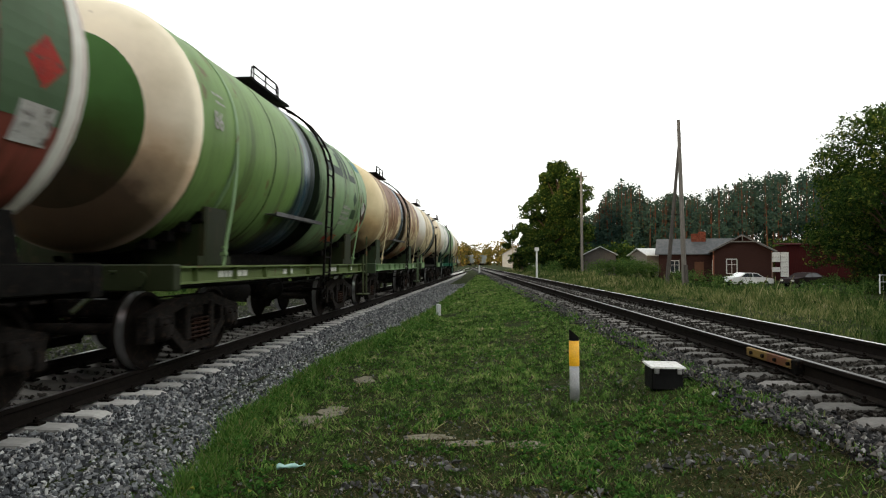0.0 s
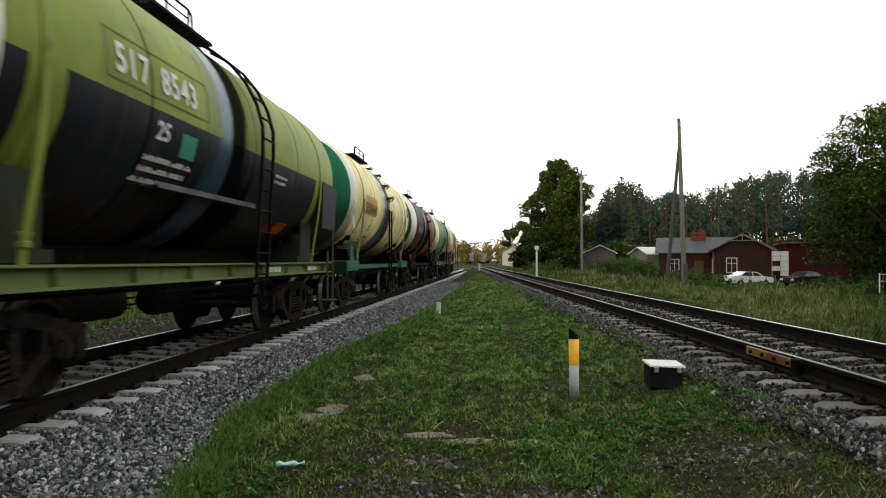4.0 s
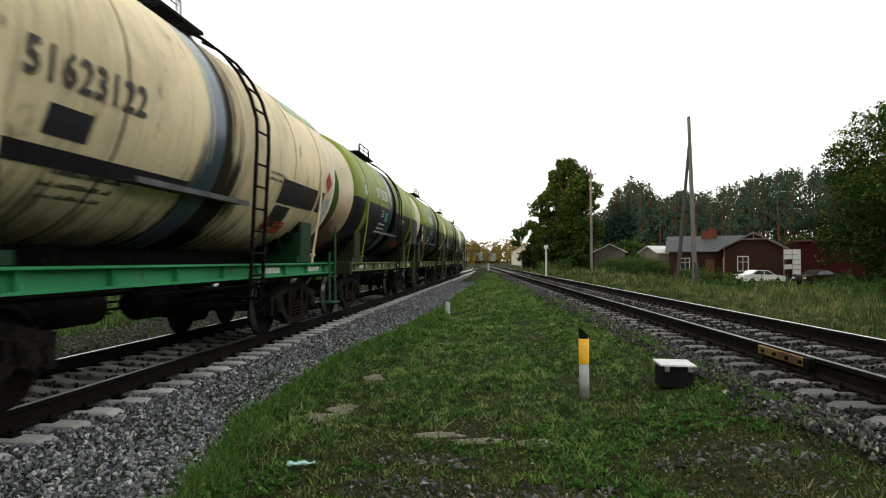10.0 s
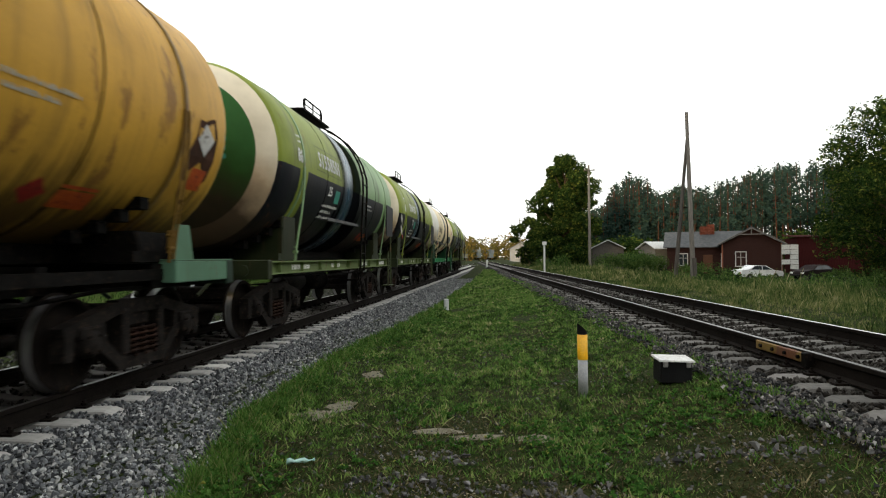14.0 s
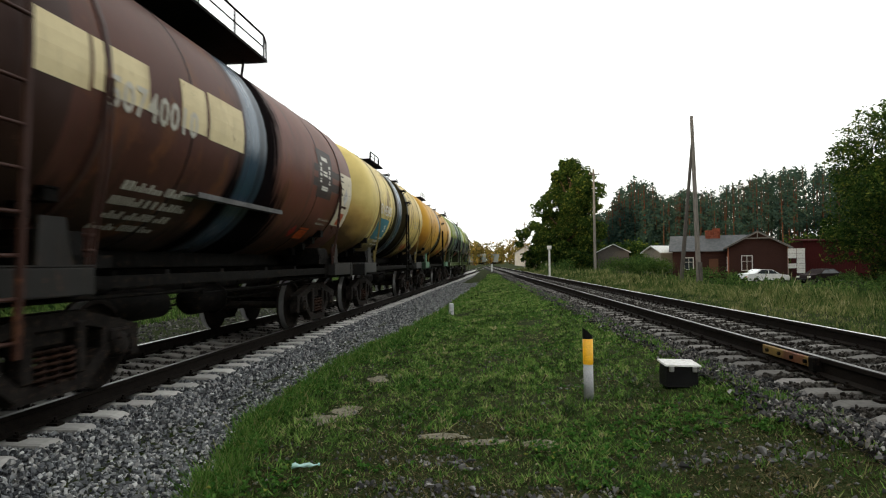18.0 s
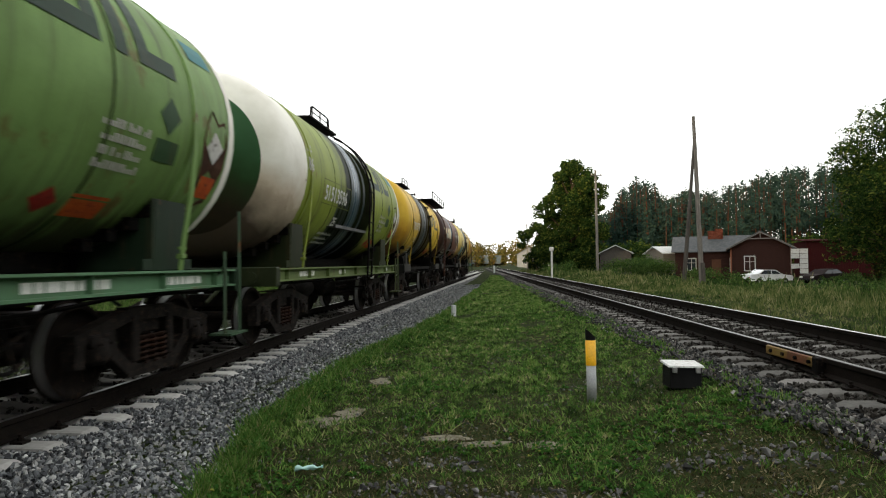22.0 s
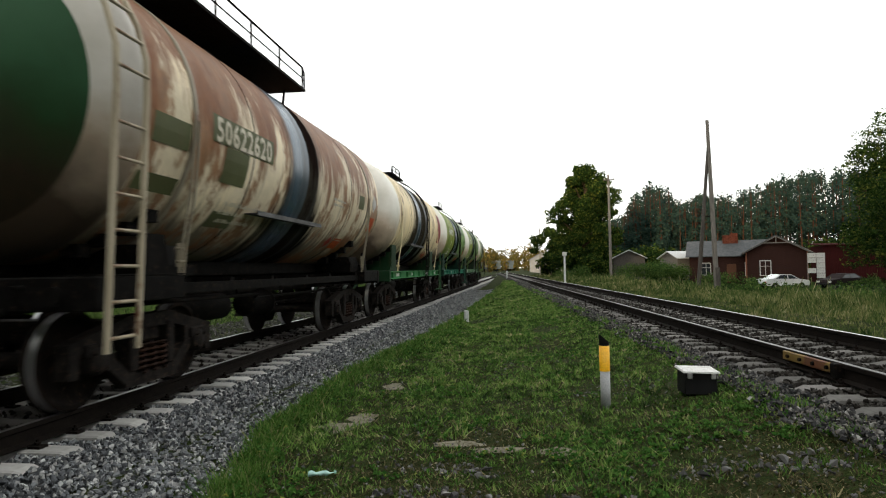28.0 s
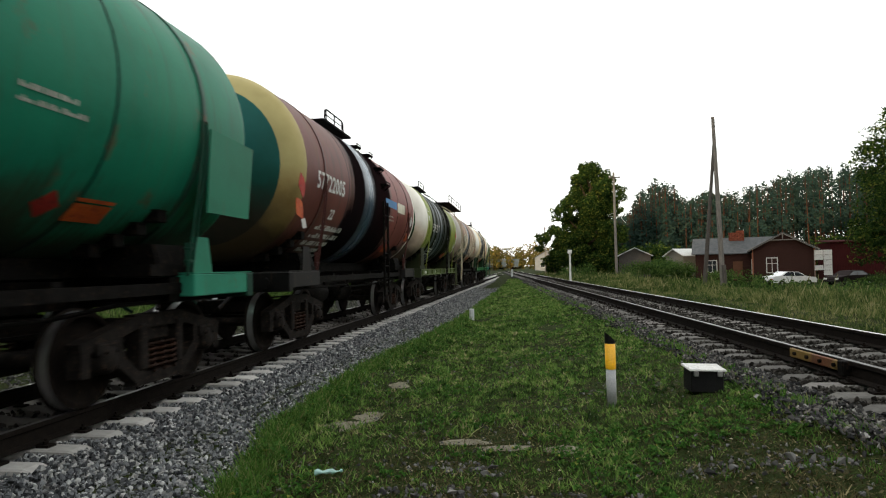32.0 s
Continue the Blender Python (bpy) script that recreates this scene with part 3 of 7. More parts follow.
def coat(name, c, rust=0.25, rough=0.5):
    """Plain weathered paint on steel: chips that show rust, with brown runs, and splashes of grime."""
    def build(n, l, b):
        fine = noise_node(n, l, 24, 5)
        hair = noise_node(n, l, 3.0, 6, stretch=(2.2, 2.2, 0.22), rough=0.7)
        col = mix(n, l, 0.8, c, ramp(n, l, noise_node(n, l, 1.1, 7), [(0.3, (0.74, 0.71, 0.66)), (0.55, (1.0, 1.0, 1.0)), (0.7, (1.08, 1.08, 1.07))]), "MULTIPLY")
        col = mix(n, l, math_node(n, l, "MULTIPLY", ramp(n, l, hair, [(0.55, (0, 0, 0)), (0.75, (1, 1, 1))]), 0.35 + 0.3 * rust), col, (0.10, 0.06, 0.035))
        rf = ramp(n, l, noise_node(n, l, 1.5, 10, stretch=(1, 1, 0.6), rough=0.74), [(0.665 - 0.16 * rust, (0, 0, 0)), (0.695 - 0.13 * rust, (1, 1, 1))])
        col = mix(n, l, math_node(n, l, "MULTIPLY", rf, min(1.0, 0.6 + rust)), col, mix(n, l, noise_node(n, l, 9, 4), (0.20, 0.08, 0.035), (0.045, 0.026, 0.02)))
        col = mix(n, l, 0.15, col, ramp(n, l, fine, [(0.3, (0.65, 0.65, 0.65)), (0.7, (1.2, 1.2, 1.2))]), "MULTIPLY")
        l.new(col, b.inputs["Base Color"])
        bump(n, l, b, fine, 0.08, 0.01)
    return material(name, build, rough)


def grimed_and_shaded(c):
    """Paint of a tank's head; its foot is browned by rust and grime and darkened by painted-in shade, with a ragged
    edge.
    """
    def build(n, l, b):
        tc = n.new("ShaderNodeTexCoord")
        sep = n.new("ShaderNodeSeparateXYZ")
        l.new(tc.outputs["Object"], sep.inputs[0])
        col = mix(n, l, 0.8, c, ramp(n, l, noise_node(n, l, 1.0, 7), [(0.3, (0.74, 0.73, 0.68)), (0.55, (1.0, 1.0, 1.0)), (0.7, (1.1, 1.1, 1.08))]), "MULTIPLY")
        # dark foot: shade painted in with the grime, its edge broken by noise
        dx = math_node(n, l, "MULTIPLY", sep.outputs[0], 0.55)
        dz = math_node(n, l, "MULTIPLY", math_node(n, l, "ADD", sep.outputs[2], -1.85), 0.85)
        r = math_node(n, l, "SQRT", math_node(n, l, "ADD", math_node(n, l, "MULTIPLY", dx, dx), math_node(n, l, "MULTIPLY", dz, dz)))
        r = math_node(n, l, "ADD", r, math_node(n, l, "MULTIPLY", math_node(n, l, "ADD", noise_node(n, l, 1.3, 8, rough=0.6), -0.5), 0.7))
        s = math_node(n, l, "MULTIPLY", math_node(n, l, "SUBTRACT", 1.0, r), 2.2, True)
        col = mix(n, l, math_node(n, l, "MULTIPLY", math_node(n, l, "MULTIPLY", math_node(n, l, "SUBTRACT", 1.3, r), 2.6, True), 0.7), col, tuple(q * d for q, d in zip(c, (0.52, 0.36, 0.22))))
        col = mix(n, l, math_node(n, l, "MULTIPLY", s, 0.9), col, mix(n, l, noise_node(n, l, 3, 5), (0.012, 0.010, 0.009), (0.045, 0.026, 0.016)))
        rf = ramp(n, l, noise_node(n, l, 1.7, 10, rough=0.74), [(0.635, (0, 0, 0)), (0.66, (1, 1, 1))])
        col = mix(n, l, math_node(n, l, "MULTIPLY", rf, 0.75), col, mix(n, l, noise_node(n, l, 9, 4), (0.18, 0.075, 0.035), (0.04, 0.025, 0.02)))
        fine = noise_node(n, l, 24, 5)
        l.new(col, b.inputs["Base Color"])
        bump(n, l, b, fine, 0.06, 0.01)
    return material("grimed_shaded_paint", build, 0.55)


HEADS = {}


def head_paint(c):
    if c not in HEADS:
        HEADS[c] = grimed_and_shaded(c)
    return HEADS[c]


COATS = {}


def paint_of(c, rust=0.25):
    k = (c, rust)
    if k not in COATS:
        COATS[k] = coat("weathered_paint", c, rust)
    return COATS[k]


def head_y(r):
    return HEAD_Y + HEAD_D * math.sqrt(max(0.0, 1 - (r / TANK_R) ** 2))


C0 = (0, 0, TANK_Z)


def shell_shape(b, y0, outer=TANK_R):
    """The barrel from the rear band to the front head."""
    rs = [TANK_R * math.sin(math.pi / 2 * i / 9) for i in range(9, -1, -1)]
    prof = [(TANK_R, y0 + (HEAD_Y - y0) * i / 6) for i in range(7)] + [(r, head_y(r)) for r in rs[1:]]
    if outer < TANK_R:  # painted over the rear knuckle
        prof = [(outer + (TANK_R - outer) * i / 4, -head_y(outer + (TANK_R - outer) * i / 4)) for i in range(4)] + prof
    b.lathe(prof[::-1], 44, centre=C0)


def rings(r0, r1, y_from=None):
    out = [] if y_from is None else [(TANK_R, -y_from), (TANK_R, -HEAD_Y)]
    return out + [(r0 + (r1 - r0) * i / 8, -head_y(r0 + (r1 - r0) * i / 8)) for i in range(1 if y_from is not None else 0, 9)]


def strap_shape(b):
    b.lathe([(TANK_R + 0.002, -0.05), (TANK_R + 0.013, -0.046), (TANK_R + 0.013, 0.046), (TANK_R + 0.002, 0.05)], 44, centre=C0)


def seam_shape(b):
    b.lathe([(TANK_R, -0.018), (TANK_R + 0.006, 0), (TANK_R, 0.018)], 44, centre=C0)


def saddle_web_shape(b, top=2.06):
    """Cross plate of the cradle over the bogie, cut to the barrel."""
    edge = math.sqrt((TANK_R + 0.004) ** 2 - (TANK_Z - top) ** 2)
    xs = [edge - 2 * edge * i / 16 for i in range(17)]
    arc = [(x, TANK_Z - math.sqrt((TANK_R + 0.004) ** 2 - x * x)) for x in xs]
    wide = max(edge + 0.02, 1.2)
    b.prism([(-1.3, 1.27), (1.3, 1.27), (wide, top)] + arc + [(-wide, top)], -0.02, 0.02, "y")


def saddle_cheek_shape(b, top=2.06):
    """Side plate of the cradle, with its foot on the frame."""
    wide = max(math.sqrt((TANK_R + 0.004) ** 2 - (TANK_Z - top) ** 2) + 0.02, 1.2)
    b.hexa([(1.278, -.3, 1.28), (1.302, -.3, 1.28), (1.302, .3, 1.28), (1.278, .3, 1.28), (wide - .012, -.3, top), (wide + .012, -.3, top), (wide + .012, .3, top), (wide - .012, .3, top)])
    b.box(0.7, 1.3, -0.5, 0.5, 1.28, 1.40)


def chock_shape(b):
    """Stack of stepped timbers between cradle and barrel."""
    for k in range(4):
        a = radians(-40 - 7 * k)
        x, z = (TANK_R + 0.005) * math.cos(a), TANK_Z + (TANK_R + 0.005) * math.sin(a)
        b.block(x - 0.16, x + 0.05, -0.42 - 0.15 * k, -0.35 - 0.15 * k + 0.1, z - 0.14, z - 0.02, c=0.008)
        b.box(x - 0.12, x + 0.06, -0.44 - 0.15 * k, -0.26 - 0.15 * k, z - 0.02, z - 0.005)


def tie_shape(b):
    """Strap's end: a flat bar from the barrel down to the frame, with its turnbuckle."""
    b.sweep([(1.622, 0, 2.95), (1.612, 0, 2.6), (1.565, 0, 2.15), (1.47, 0, 1.6), (1.43, 0, 1.27)], 0.09, 0.016)
    b.block(1.40, 1.48, -.05, .05, 1.40, 1.46)
    b.cyl((1.45, -.07, 1.52), (1.45, .07, 1.52), .018, n=8)


def rod_tie_shape(b):
    """Strap's end on the older wagons: two rods and a turnbuckle."""
    for y in (-0.045, 0.045):
        b.tube([(1.625, y, 3.0), (1.615, y, 2.6), (1.565, y, 2.15), (1.47, y, 1.6), (1.43, y, 1.27)], 0.016, n=6)
    for z in (1.42, 1.56):
        b.block(1.40, 1.46, -.075, .075, z, z + .035)
    b.cyl((1.43, -.045, 1.38), (1.43, -.045, 1.64), .026, n=8).cyl((1.43, .045, 1.38), (1.43, .045, 1.64), .026, n=8)


def sill_shape(b, y0, y1):
    """Outer sill: a channel with its lips outward."""
    b.box(1.36, 1.40, y0, y1, 1.05, 1.27)
    b.box(1.40, 1.49, y0, y1, 1.05, 1.075)
    b.box(1.40, 1.49, y0, y1, 1.245, 1.27)
    for i in range(9):
        y = y0 + (y1 - y0) * (i + 0.5) / 9
        b.box(1.40, 1.47, y - 0.008, y + 0.008, 1.075, 1.245)


def centre_shape(b):
    b.box(-0.26, 0.26, -5.3, 5.3, 1.24, 1.27).box(-0.26, -0.23, -5.3, 5.3, 0.93, 1.24).box(0.23, 0.26, -5.3, 5.3, 0.93, 1.24).box(-0.42, 0.42, -4.4, 4.4, 1.272, 1.50)
    for y in (-3.9, 3.9):
        b.box(-1.32, 1.32, y - 0.2, y + 0.2, 1.0, 1.262)
    for y in (-2.2, -0.8, 0.8, 2.2):
        b.box(-1.2, 1.2, y - 0.05, y + 0.05, 1.12, 1.25)


def beam_shape(b):
    """Cross beam at the end of the frame, with poling pockets."""
    b.block(-1.5, 1.5, -0.09, 0.09, 0.98, 1.29, c=0.015)
    for q in (-1, 1):
        b.cyl((q * 1.1, -0.1, 1.12), (q * 1.1, -0.13, 1.12), 0.09, n=12)
        b.cyl((q * 0.8, -0.09, 1.2), (q * 0.8, -0.22, 1.2), 0.02, n=6)
    b.cyl((0.62, -0.1, 1.0), (0.5, -0.42, 0.75), 0.03, n=6).cyl((-0.62, -0.1, 1.0), (-0.5, -0.42, 0.75), 0.03, n=6)


def coupler_shape(b):
    """Automatic coupler: shank, head, claw and small tooth."""
    b.box(-0.09, 0.09, 0.0, 0.45, 0.97, 1.13)
    b.prism([(-0.2, 0.38), (0.2, 0.38), (0.24, 0.55), (0.12, 0.64), (0.02, 0.56), (-0.08, 0.68), (-0.24, 0.66), (-0.26, 0.5)], 0.86, 1.22, "z")
    b.bar((0.2, 0.42, 1.24), (0.75, 0.1, 1.24), 0.025, 0.025)


def ladder_path(side_y, low):
    pts = [(1.60, side_y, low), (1.69, side_y, 2.95)]
    for a in (10, 22, 34, 46, 58, 68):
        pts.append(((TANK_R + 0.1) * math.cos(radians(a)), side_y, TANK_Z + (TANK_R + 0.1) * math.sin(radians(a))))
    return pts


def stile_shape(b, side_y, low):
    p = ladder_path(side_y, low)
    b.sweep(p, 0.05, 0.04)


def rung_shape(b):
    b.cyl((0, -0.22, 0), (0, 0.22, 0), 0.018, n=6)


def step_bracket_shape(b):
    """Foot bracket on the barrel above a short ladder."""
    b.box(0, 0.17, -0.24, 0.24, 0, 0.02).bar((0, -0.2, -0.12), (0.15, -0.2, 0), 0.025, 0.025).bar((0, 0.2, -0.12), (0.15, 0.2, 0), 0.025, 0.025)
    b.bar((0.16, -0.24, 0.06), (0.16, 0.24, 0.06), 0.02, 0.02)


def deck_shape(b, y0, y1, half, z):
    """Grating: a rim and crosswise bars."""
    for x in (-half, half):
        b.bar((x, y0, z), (x, y1, z), 0.03, 0.045)
    for y in (y0, y1):
        b.bar((-half, y, z), (half, y, z), 0.03, 0.045)
    for x in (-half * 0.6, half * 0.6):
        for y in (y0 + 0.15, y1 - 0.15):
            b.bar((x, y, z), (x * 0.9, y, TANK_Z + TANK_R - 0.12), 0.04, 0.04)


def railing_shape(b, y0, y1, x, z, h, posts):
    for i in range(posts):
        y = y0 + (y1 - y0) * i / (posts - 1)
        b.cyl((x, y, z), (x, y, z + h), 0.018, n=6)
    b.tube([(x, y0 - .12, z), (x, y0 - .1, z + h * .8), (x, y0, z + h), (x, y1, z + h), (x, y1 + .1, z + h * .8), (x, y1 + .12, z)], 0.018, n=6)
    b.cyl((x, y0, z + h * .5), (x, y1, z + h * .5), 0.012, n=6)


def hatch_shape(b):
    """Manhole neck with a domed, bolted lid."""
    b.lathe([(0.0, TOP + 0.20), (0.2, TOP + 0.19), (0.36, TOP + 0.14), (0.40, TOP + 0.10), (0.40, TOP + 0.06), (0.32, TOP + 0.05), (0.32, TOP - 0.14)], 24, axis="z")
    for i in range(8):
        a = math.pi * i / 4
        b.cyl((0.38 * math.cos(a), 0.38 * math.sin(a), TOP - 0.12), (0.38 * math.cos(a), 0.38 * math.sin(a), TOP + 0.12), 0.02, n=6)
    b.box(-0.03, 0.03, 0.38, 0.5, TOP + 0.04, TOP + 0.18)


def valve_shape(b):
    b.cyl((0, 0, TOP - 0.08), (0, 0, TOP + 0.2), 0.09, n=10).cyl((0, 0, TOP + 0.2), (0, 0, TOP + 0.3), 0.05, n=8).cyl((0.1, 0, TOP + 0.1), (0.2, 0, TOP + 0.1), 0.04, n=8)


def cylinder_shape(b):
    b.lathe([(0, -0.45), (0.16, -0.44), (0.2, -0.36), (0.2, 0.3), (0.23, 0.3), (0.23, 0.34), (0.1, 0.36), (0.03, 0.5), (0, 0.5)], 18)


def reservoir_shape(b):
    b.lathe([(0, -0.62), (0.12, -0.6), (0.19, -0.52), (0.19, 0.52), (0.12, 0.6), (0, 0.62)], 18)
    for y in (-0.35, 0.35):
        b.bar((0, y, 0.18), (0, y, 0.42), 0.06, 0.03)


def rigging_shape(b):
    """Brake levers and pull rods under the frame."""
    b.bar((0.35, -3.0, 0.72), (0.35, 3.1, 0.72), 0.03, 0.03).bar((-0.3, -2.6, 0.74), (-0.3, 2.8, 0.74), 0.03, 0.03)
    b.bar((-0.3, 0.7, 0.73), (0.8, 0.7, 0.73), 0.05, 0.02).bar((-0.3, -1.4, 0.73), (0.8, -1.4, 0.73), 0.05, 0.02)
    for y in (-2.2, -0.3, 1.6):
        b.bar((0.35, y, 0.72), (0.35, y, 1.1), 0.02, 0.04)
    b.tube([(1.25, -4.8, 1.0), (1.25, -1.5, 0.98), (0.9, -0.8, 0.9), (0.9, 2.4, 0.9), (1.2, 3.0, 1.0), (1.2, 5.0, 1.0)], 0.022)


def handwheel_shape(b):
    k = 18
    pts = [(0, 0.22 * math.cos(2 * math.pi * i / k), 0.22 * math.sin(2 * math.pi * i / k)) for i in range(k + 1)]
    b.tube(pts, 0.018)
    for i in range(4):
        a = math.pi * i / 2 + 0.4
        b.bar((0, 0, 0), (0, 0.21 * math.cos(a), 0.21 * math.sin(a)), 0.02, 0.03, up=(1, 0, 0))
    b.cyl((-0.5, 0, 0), (0.03, 0, 0), 0.025, n=8)


def shelf_shape(b):
    """Narrow side shelf along the barrel's waist."""
    b.box(1.30, 1.52, -2.1, 0.65, 2.12, 2.132).box(1.52, 1.532, -2.1, 0.65, 2.10, 2.165)


def end_step_shape(b):
    """Shunter's step: two posts, a hand bar and two treads."""
    for y in (4.82, 5.25):
        b.bar((1.52, y, 0.42), (1.52, y, 2.05 if y > 5 else 1.5), 0.04, 0.025)
    b.box(1.32, 1.62, 4.78, 5.29, 0.42, 0.445)
    b.bar((1.52, 4.82, 1.3), (1.40, 4.82, 1.2), 0.05, 0.05)


def cap_plate_shape(b):
    """Box-shaped end of the sill on the older frames."""
    b.block(1.28, 1.49, -0.72, 0.72, 1.04, 1.29, c=0.012)
    b.box(1.05, 1.49, -0.72, 0.72, 1.295, 1.31)


# bogie
def side_frame_shape(b):
    """Cast side frame: arched top bar, spring opening, sloped columns, pedestal jaws."""
    outer = [(-1.28, 0.36), (-1.24, 0.66), (-1.02, 0.74), (-0.72, 0.78), (-0.42, 0.86), (0.42, 0.86), (0.72, 0.78), (1.02, 0.74), (1.24, 0.66), (1.28, 0.36), (1.08, 0.34), (1.06, 0.56), (0.82, 0.56), (0.72, 0.36), (0.42, 0.16), (-0.42, 0.16), (-0.72, 0.36), (-0.82, 0.56), (-1.06, 0.56), (-1.08, 0.34)]
    def ring(pts, x0, x1):
        b.prism(pts, x0, x1, "x")
    bars = (((-1.28, 0.60), (-0.40, 0.80), 0.13), ((1.28, 0.60), (0.40, 0.80), 0.13), ((-0.46, 0.80), (0.46, 0.80), 0.15),
            ((-0.92, 0.60), (-0.40, 0.20), 0.13), ((0.92, 0.60), (0.40, 0.20), 0.13), ((-0.46, 0.19), (0.46, 0.19), 0.13),
            ((-0.34, 0.22), (-0.34, 0.80), 0.10), ((0.34, 0.22), (0.34, 0.80), 0.10), ((-1.20, 0.62), (-1.22, 0.34), 0.13), ((1.20, 0.62), (1.22, 0.34), 0.13),
            ((-0.72, 0.66), (-0.70, 0.36), 0.10), ((0.72, 0.66), (0.70, 0.36), 0.10))
    for p, q, h in bars:
        b.bar((1.02, p[0], p[1]), (1.02, q[0], q[1]), 0.15, h, up=(0, 0.01, 1))
    for p in (-0.34, 0.34):
        b.block(0.93, 1.12, p - 0.07, p + 0.07, 0.28, 0.78, c=0.02)


def axle_box_shape(b):
    b.lathe([(0, 0.15), (0.10, 0.14), (0.135, 0.11), (0.15, 0.0), (0.15, -0.17)], 16, axis="x", centre=(1.02, 0, 0))
    b.block(0.90, 1.13, -0.17, 0.17, 0.04, 0.17, c=0.02)
    for i in range(4):
        a = math.pi / 4 + math.pi / 2 * i
        b.cyl((1.1, 0.105 * math.cos(a), 0.105 * math.sin(a)), (1.18, 0.105 * math.cos(a), 0.105 * math.sin(a)), 0.016, n=6)


def spring_shape(b):
    """A coil spring as a stack of turns."""
    turns, per = 5, 12
    r = 0.085
    pts = [(r * math.cos(2 * math.pi * i / per), r * math.sin(2 * math.pi * i / per), 0.25 + 0.30 * i / (turns * per)) for i in range(turns * per + 1)]
    b.tube(pts, 0.017, n=5)


def bolster_shape(b):
    b.block(-1.05, 1.05, -0.22, 0.22, 0.56, 0.80, c=0.03)
    b.cyl((0, 0, 0.8), (0, 0, 0.94), 0.2, n=16)
    for q in (-1, 1):
        b.bar((-0.95, q * 0.45, 0.45), (0.95, q * 0.45, 0.45), 0.09, 0.09)
        b.box(0.70, 0.80, q * 0.42 - 0.05, q * 0.42 + 0.05, 0.36, 0.62)
        b.box(-0.80, -0.70, q * 0.42 - 0.05, q * 0.42 + 0.05, 0.36, 0.62)


def axle_shape(b):
    b.cyl((-1.05, 0, 0), (1.05, 0, 0), 0.075, n=12)


def wheel_shape(b):
    """Solid wheel: hub, dished disc, tyre, flange."""
    p = [(0.07, 0.90), (0.13, 0.90), (0.14, 0.86), (0.16, 0.83), (0.36, 0.80), (0.40, 0.83), (0.42, 0.86)]
    b.lathe([(r, x) for r, x in p], 36, axis="x")
    b.lathe([(0.42, 0.86), (0.470, 0.862), (0.475, 0.855)], 36, axis="x", mat=0)
    b.lathe([(0.475, 0.855), (0.4785, 0.80), (0.481, 0.762)], 36, axis="x", mat=1)
    b.lathe([(0.481, 0.762), (0.505, 0.748), (0.5085, 0.735), (0.50, 0.722), (0.44, 0.72), (0.40, 0.74), (0.18, 0.72), (0.14, 0.70), (0.07, 0.70)], 36, axis="x", mat=0)


def wheel_mirror(b):
    wheel_shape(b)
    b.v = [(-x, y, z) for x, y, z in b.v]
    b.f = [f[::-1] for f in b.f]


# painted markings that follow the barrel
def on_barrel(s, y, lift=0.004):
    """s metres up the barrel's side from its middle height."""
    a = s / TANK_R
    return ((TANK_R + lift) * math.cos(a), y, TANK_Z + (TANK_R + lift) * math.sin(a))


def patch(b, y0, y1, s0, s1, lift=0.004, mat=0, skew=0.0):
    k = max(1, int(abs(s1 - s0) / 0.12))
    vs = []
    for i in range(k + 1):
        s = s0 + (s1 - s0) * i / k
        vs += [on_barrel(s, y0 + skew * (s - s0), lift), on_barrel(s, y1 + skew * (s - s0), lift)]
    b.add(vs, [(2 * i, 2 * i + 1, 2 * i + 3, 2 * i + 2) for i in range(k)], mat)


def diamond(b, y, s, r, lift=0.008, mat=0, turn=0.0):
    """A square plate bent to the barrel, standing on its corner unless turned."""
    k = 5
    c, d = math.cos(turn), math.sin(turn)
    vs = []
    for i in range(k + 1):
        for j in range(k + 1):
            u, v = i / k, j / k
            p, q = r * (u - v), r * (u + v - 1)
            vs.append(on_barrel(s + q * c + p * d, y + p * c - q * d, lift))
    b.add(vs, [(i * (k + 1) + j, (i + 1) * (k + 1) + j, (i + 1) * (k + 1) + j + 1, i * (k + 1) + j + 1) for i in range(k) for j in range(k)], mat)


TEXTS = {}


def letters(text, size):
    if (text, size) not in TEXTS:
        cu = bpy.data.curves.new("marking", "FONT")
        cu.body, cu.size, cu.resolution_u, cu.offset = text, size, 2, size * 0.022
        ob = new("marking", cu)
        me = bpy.data.meshes.new_from_object(ob.evaluated_get(bpy.context.evaluated_depsgraph_get()))
        TEXTS[text, size] = ([tuple(v.co) for v in me.vertices], [tuple(p.vertices) for p in me.polygons])
        bpy.data.objects.remove(ob)
        bpy.data.curves.remove(cu)
        bpy.data.meshes.remove(me)
    return TEXTS[text, size]


def lettering(b, text, size, y, s, mat=0, bold=1.0):
    vs, fs = letters(text, size)
    b.add([on_barrel(s + v[1], y + v[0] * bold, 0.012) for v in vs], fs, mat)


def stencil(b, y0, s, lines, h=0.045, gap=0.10, seed=0, mat=0, width=0.8):
    """Rows of writing too small to read, letter by letter."""
    rnd = random.Random(seed)
    for i in range(lines):
        y = y0 + rnd.uniform(0, 0.1)
        end = y0 + width * rnd.uniform(0.75, 1.1)
        while y < end:
            w = h * rnd.uniform(0.45, 0.75)
            patch(b, y, y + w, s - i * gap, s - i * gap + h * rnd.choice((1, 1, 0.6)), 0.006, mat)
            y += w + (h * 0.7 if rnd.random() < .18 else h * 0.22)


def frame_lines(b, y0, y1, s0, s1, w=0.018):
    """Raised edge round a number."""
    for r in ((y0, y1, s0, s0 + w), (y0, y1, s1 - w, s1), (y0, y0 + w, s0 + w, s1 - w), (y1 - w, y1, s0 + w, s1 - w)):
        patch(b, *r, 0.006)


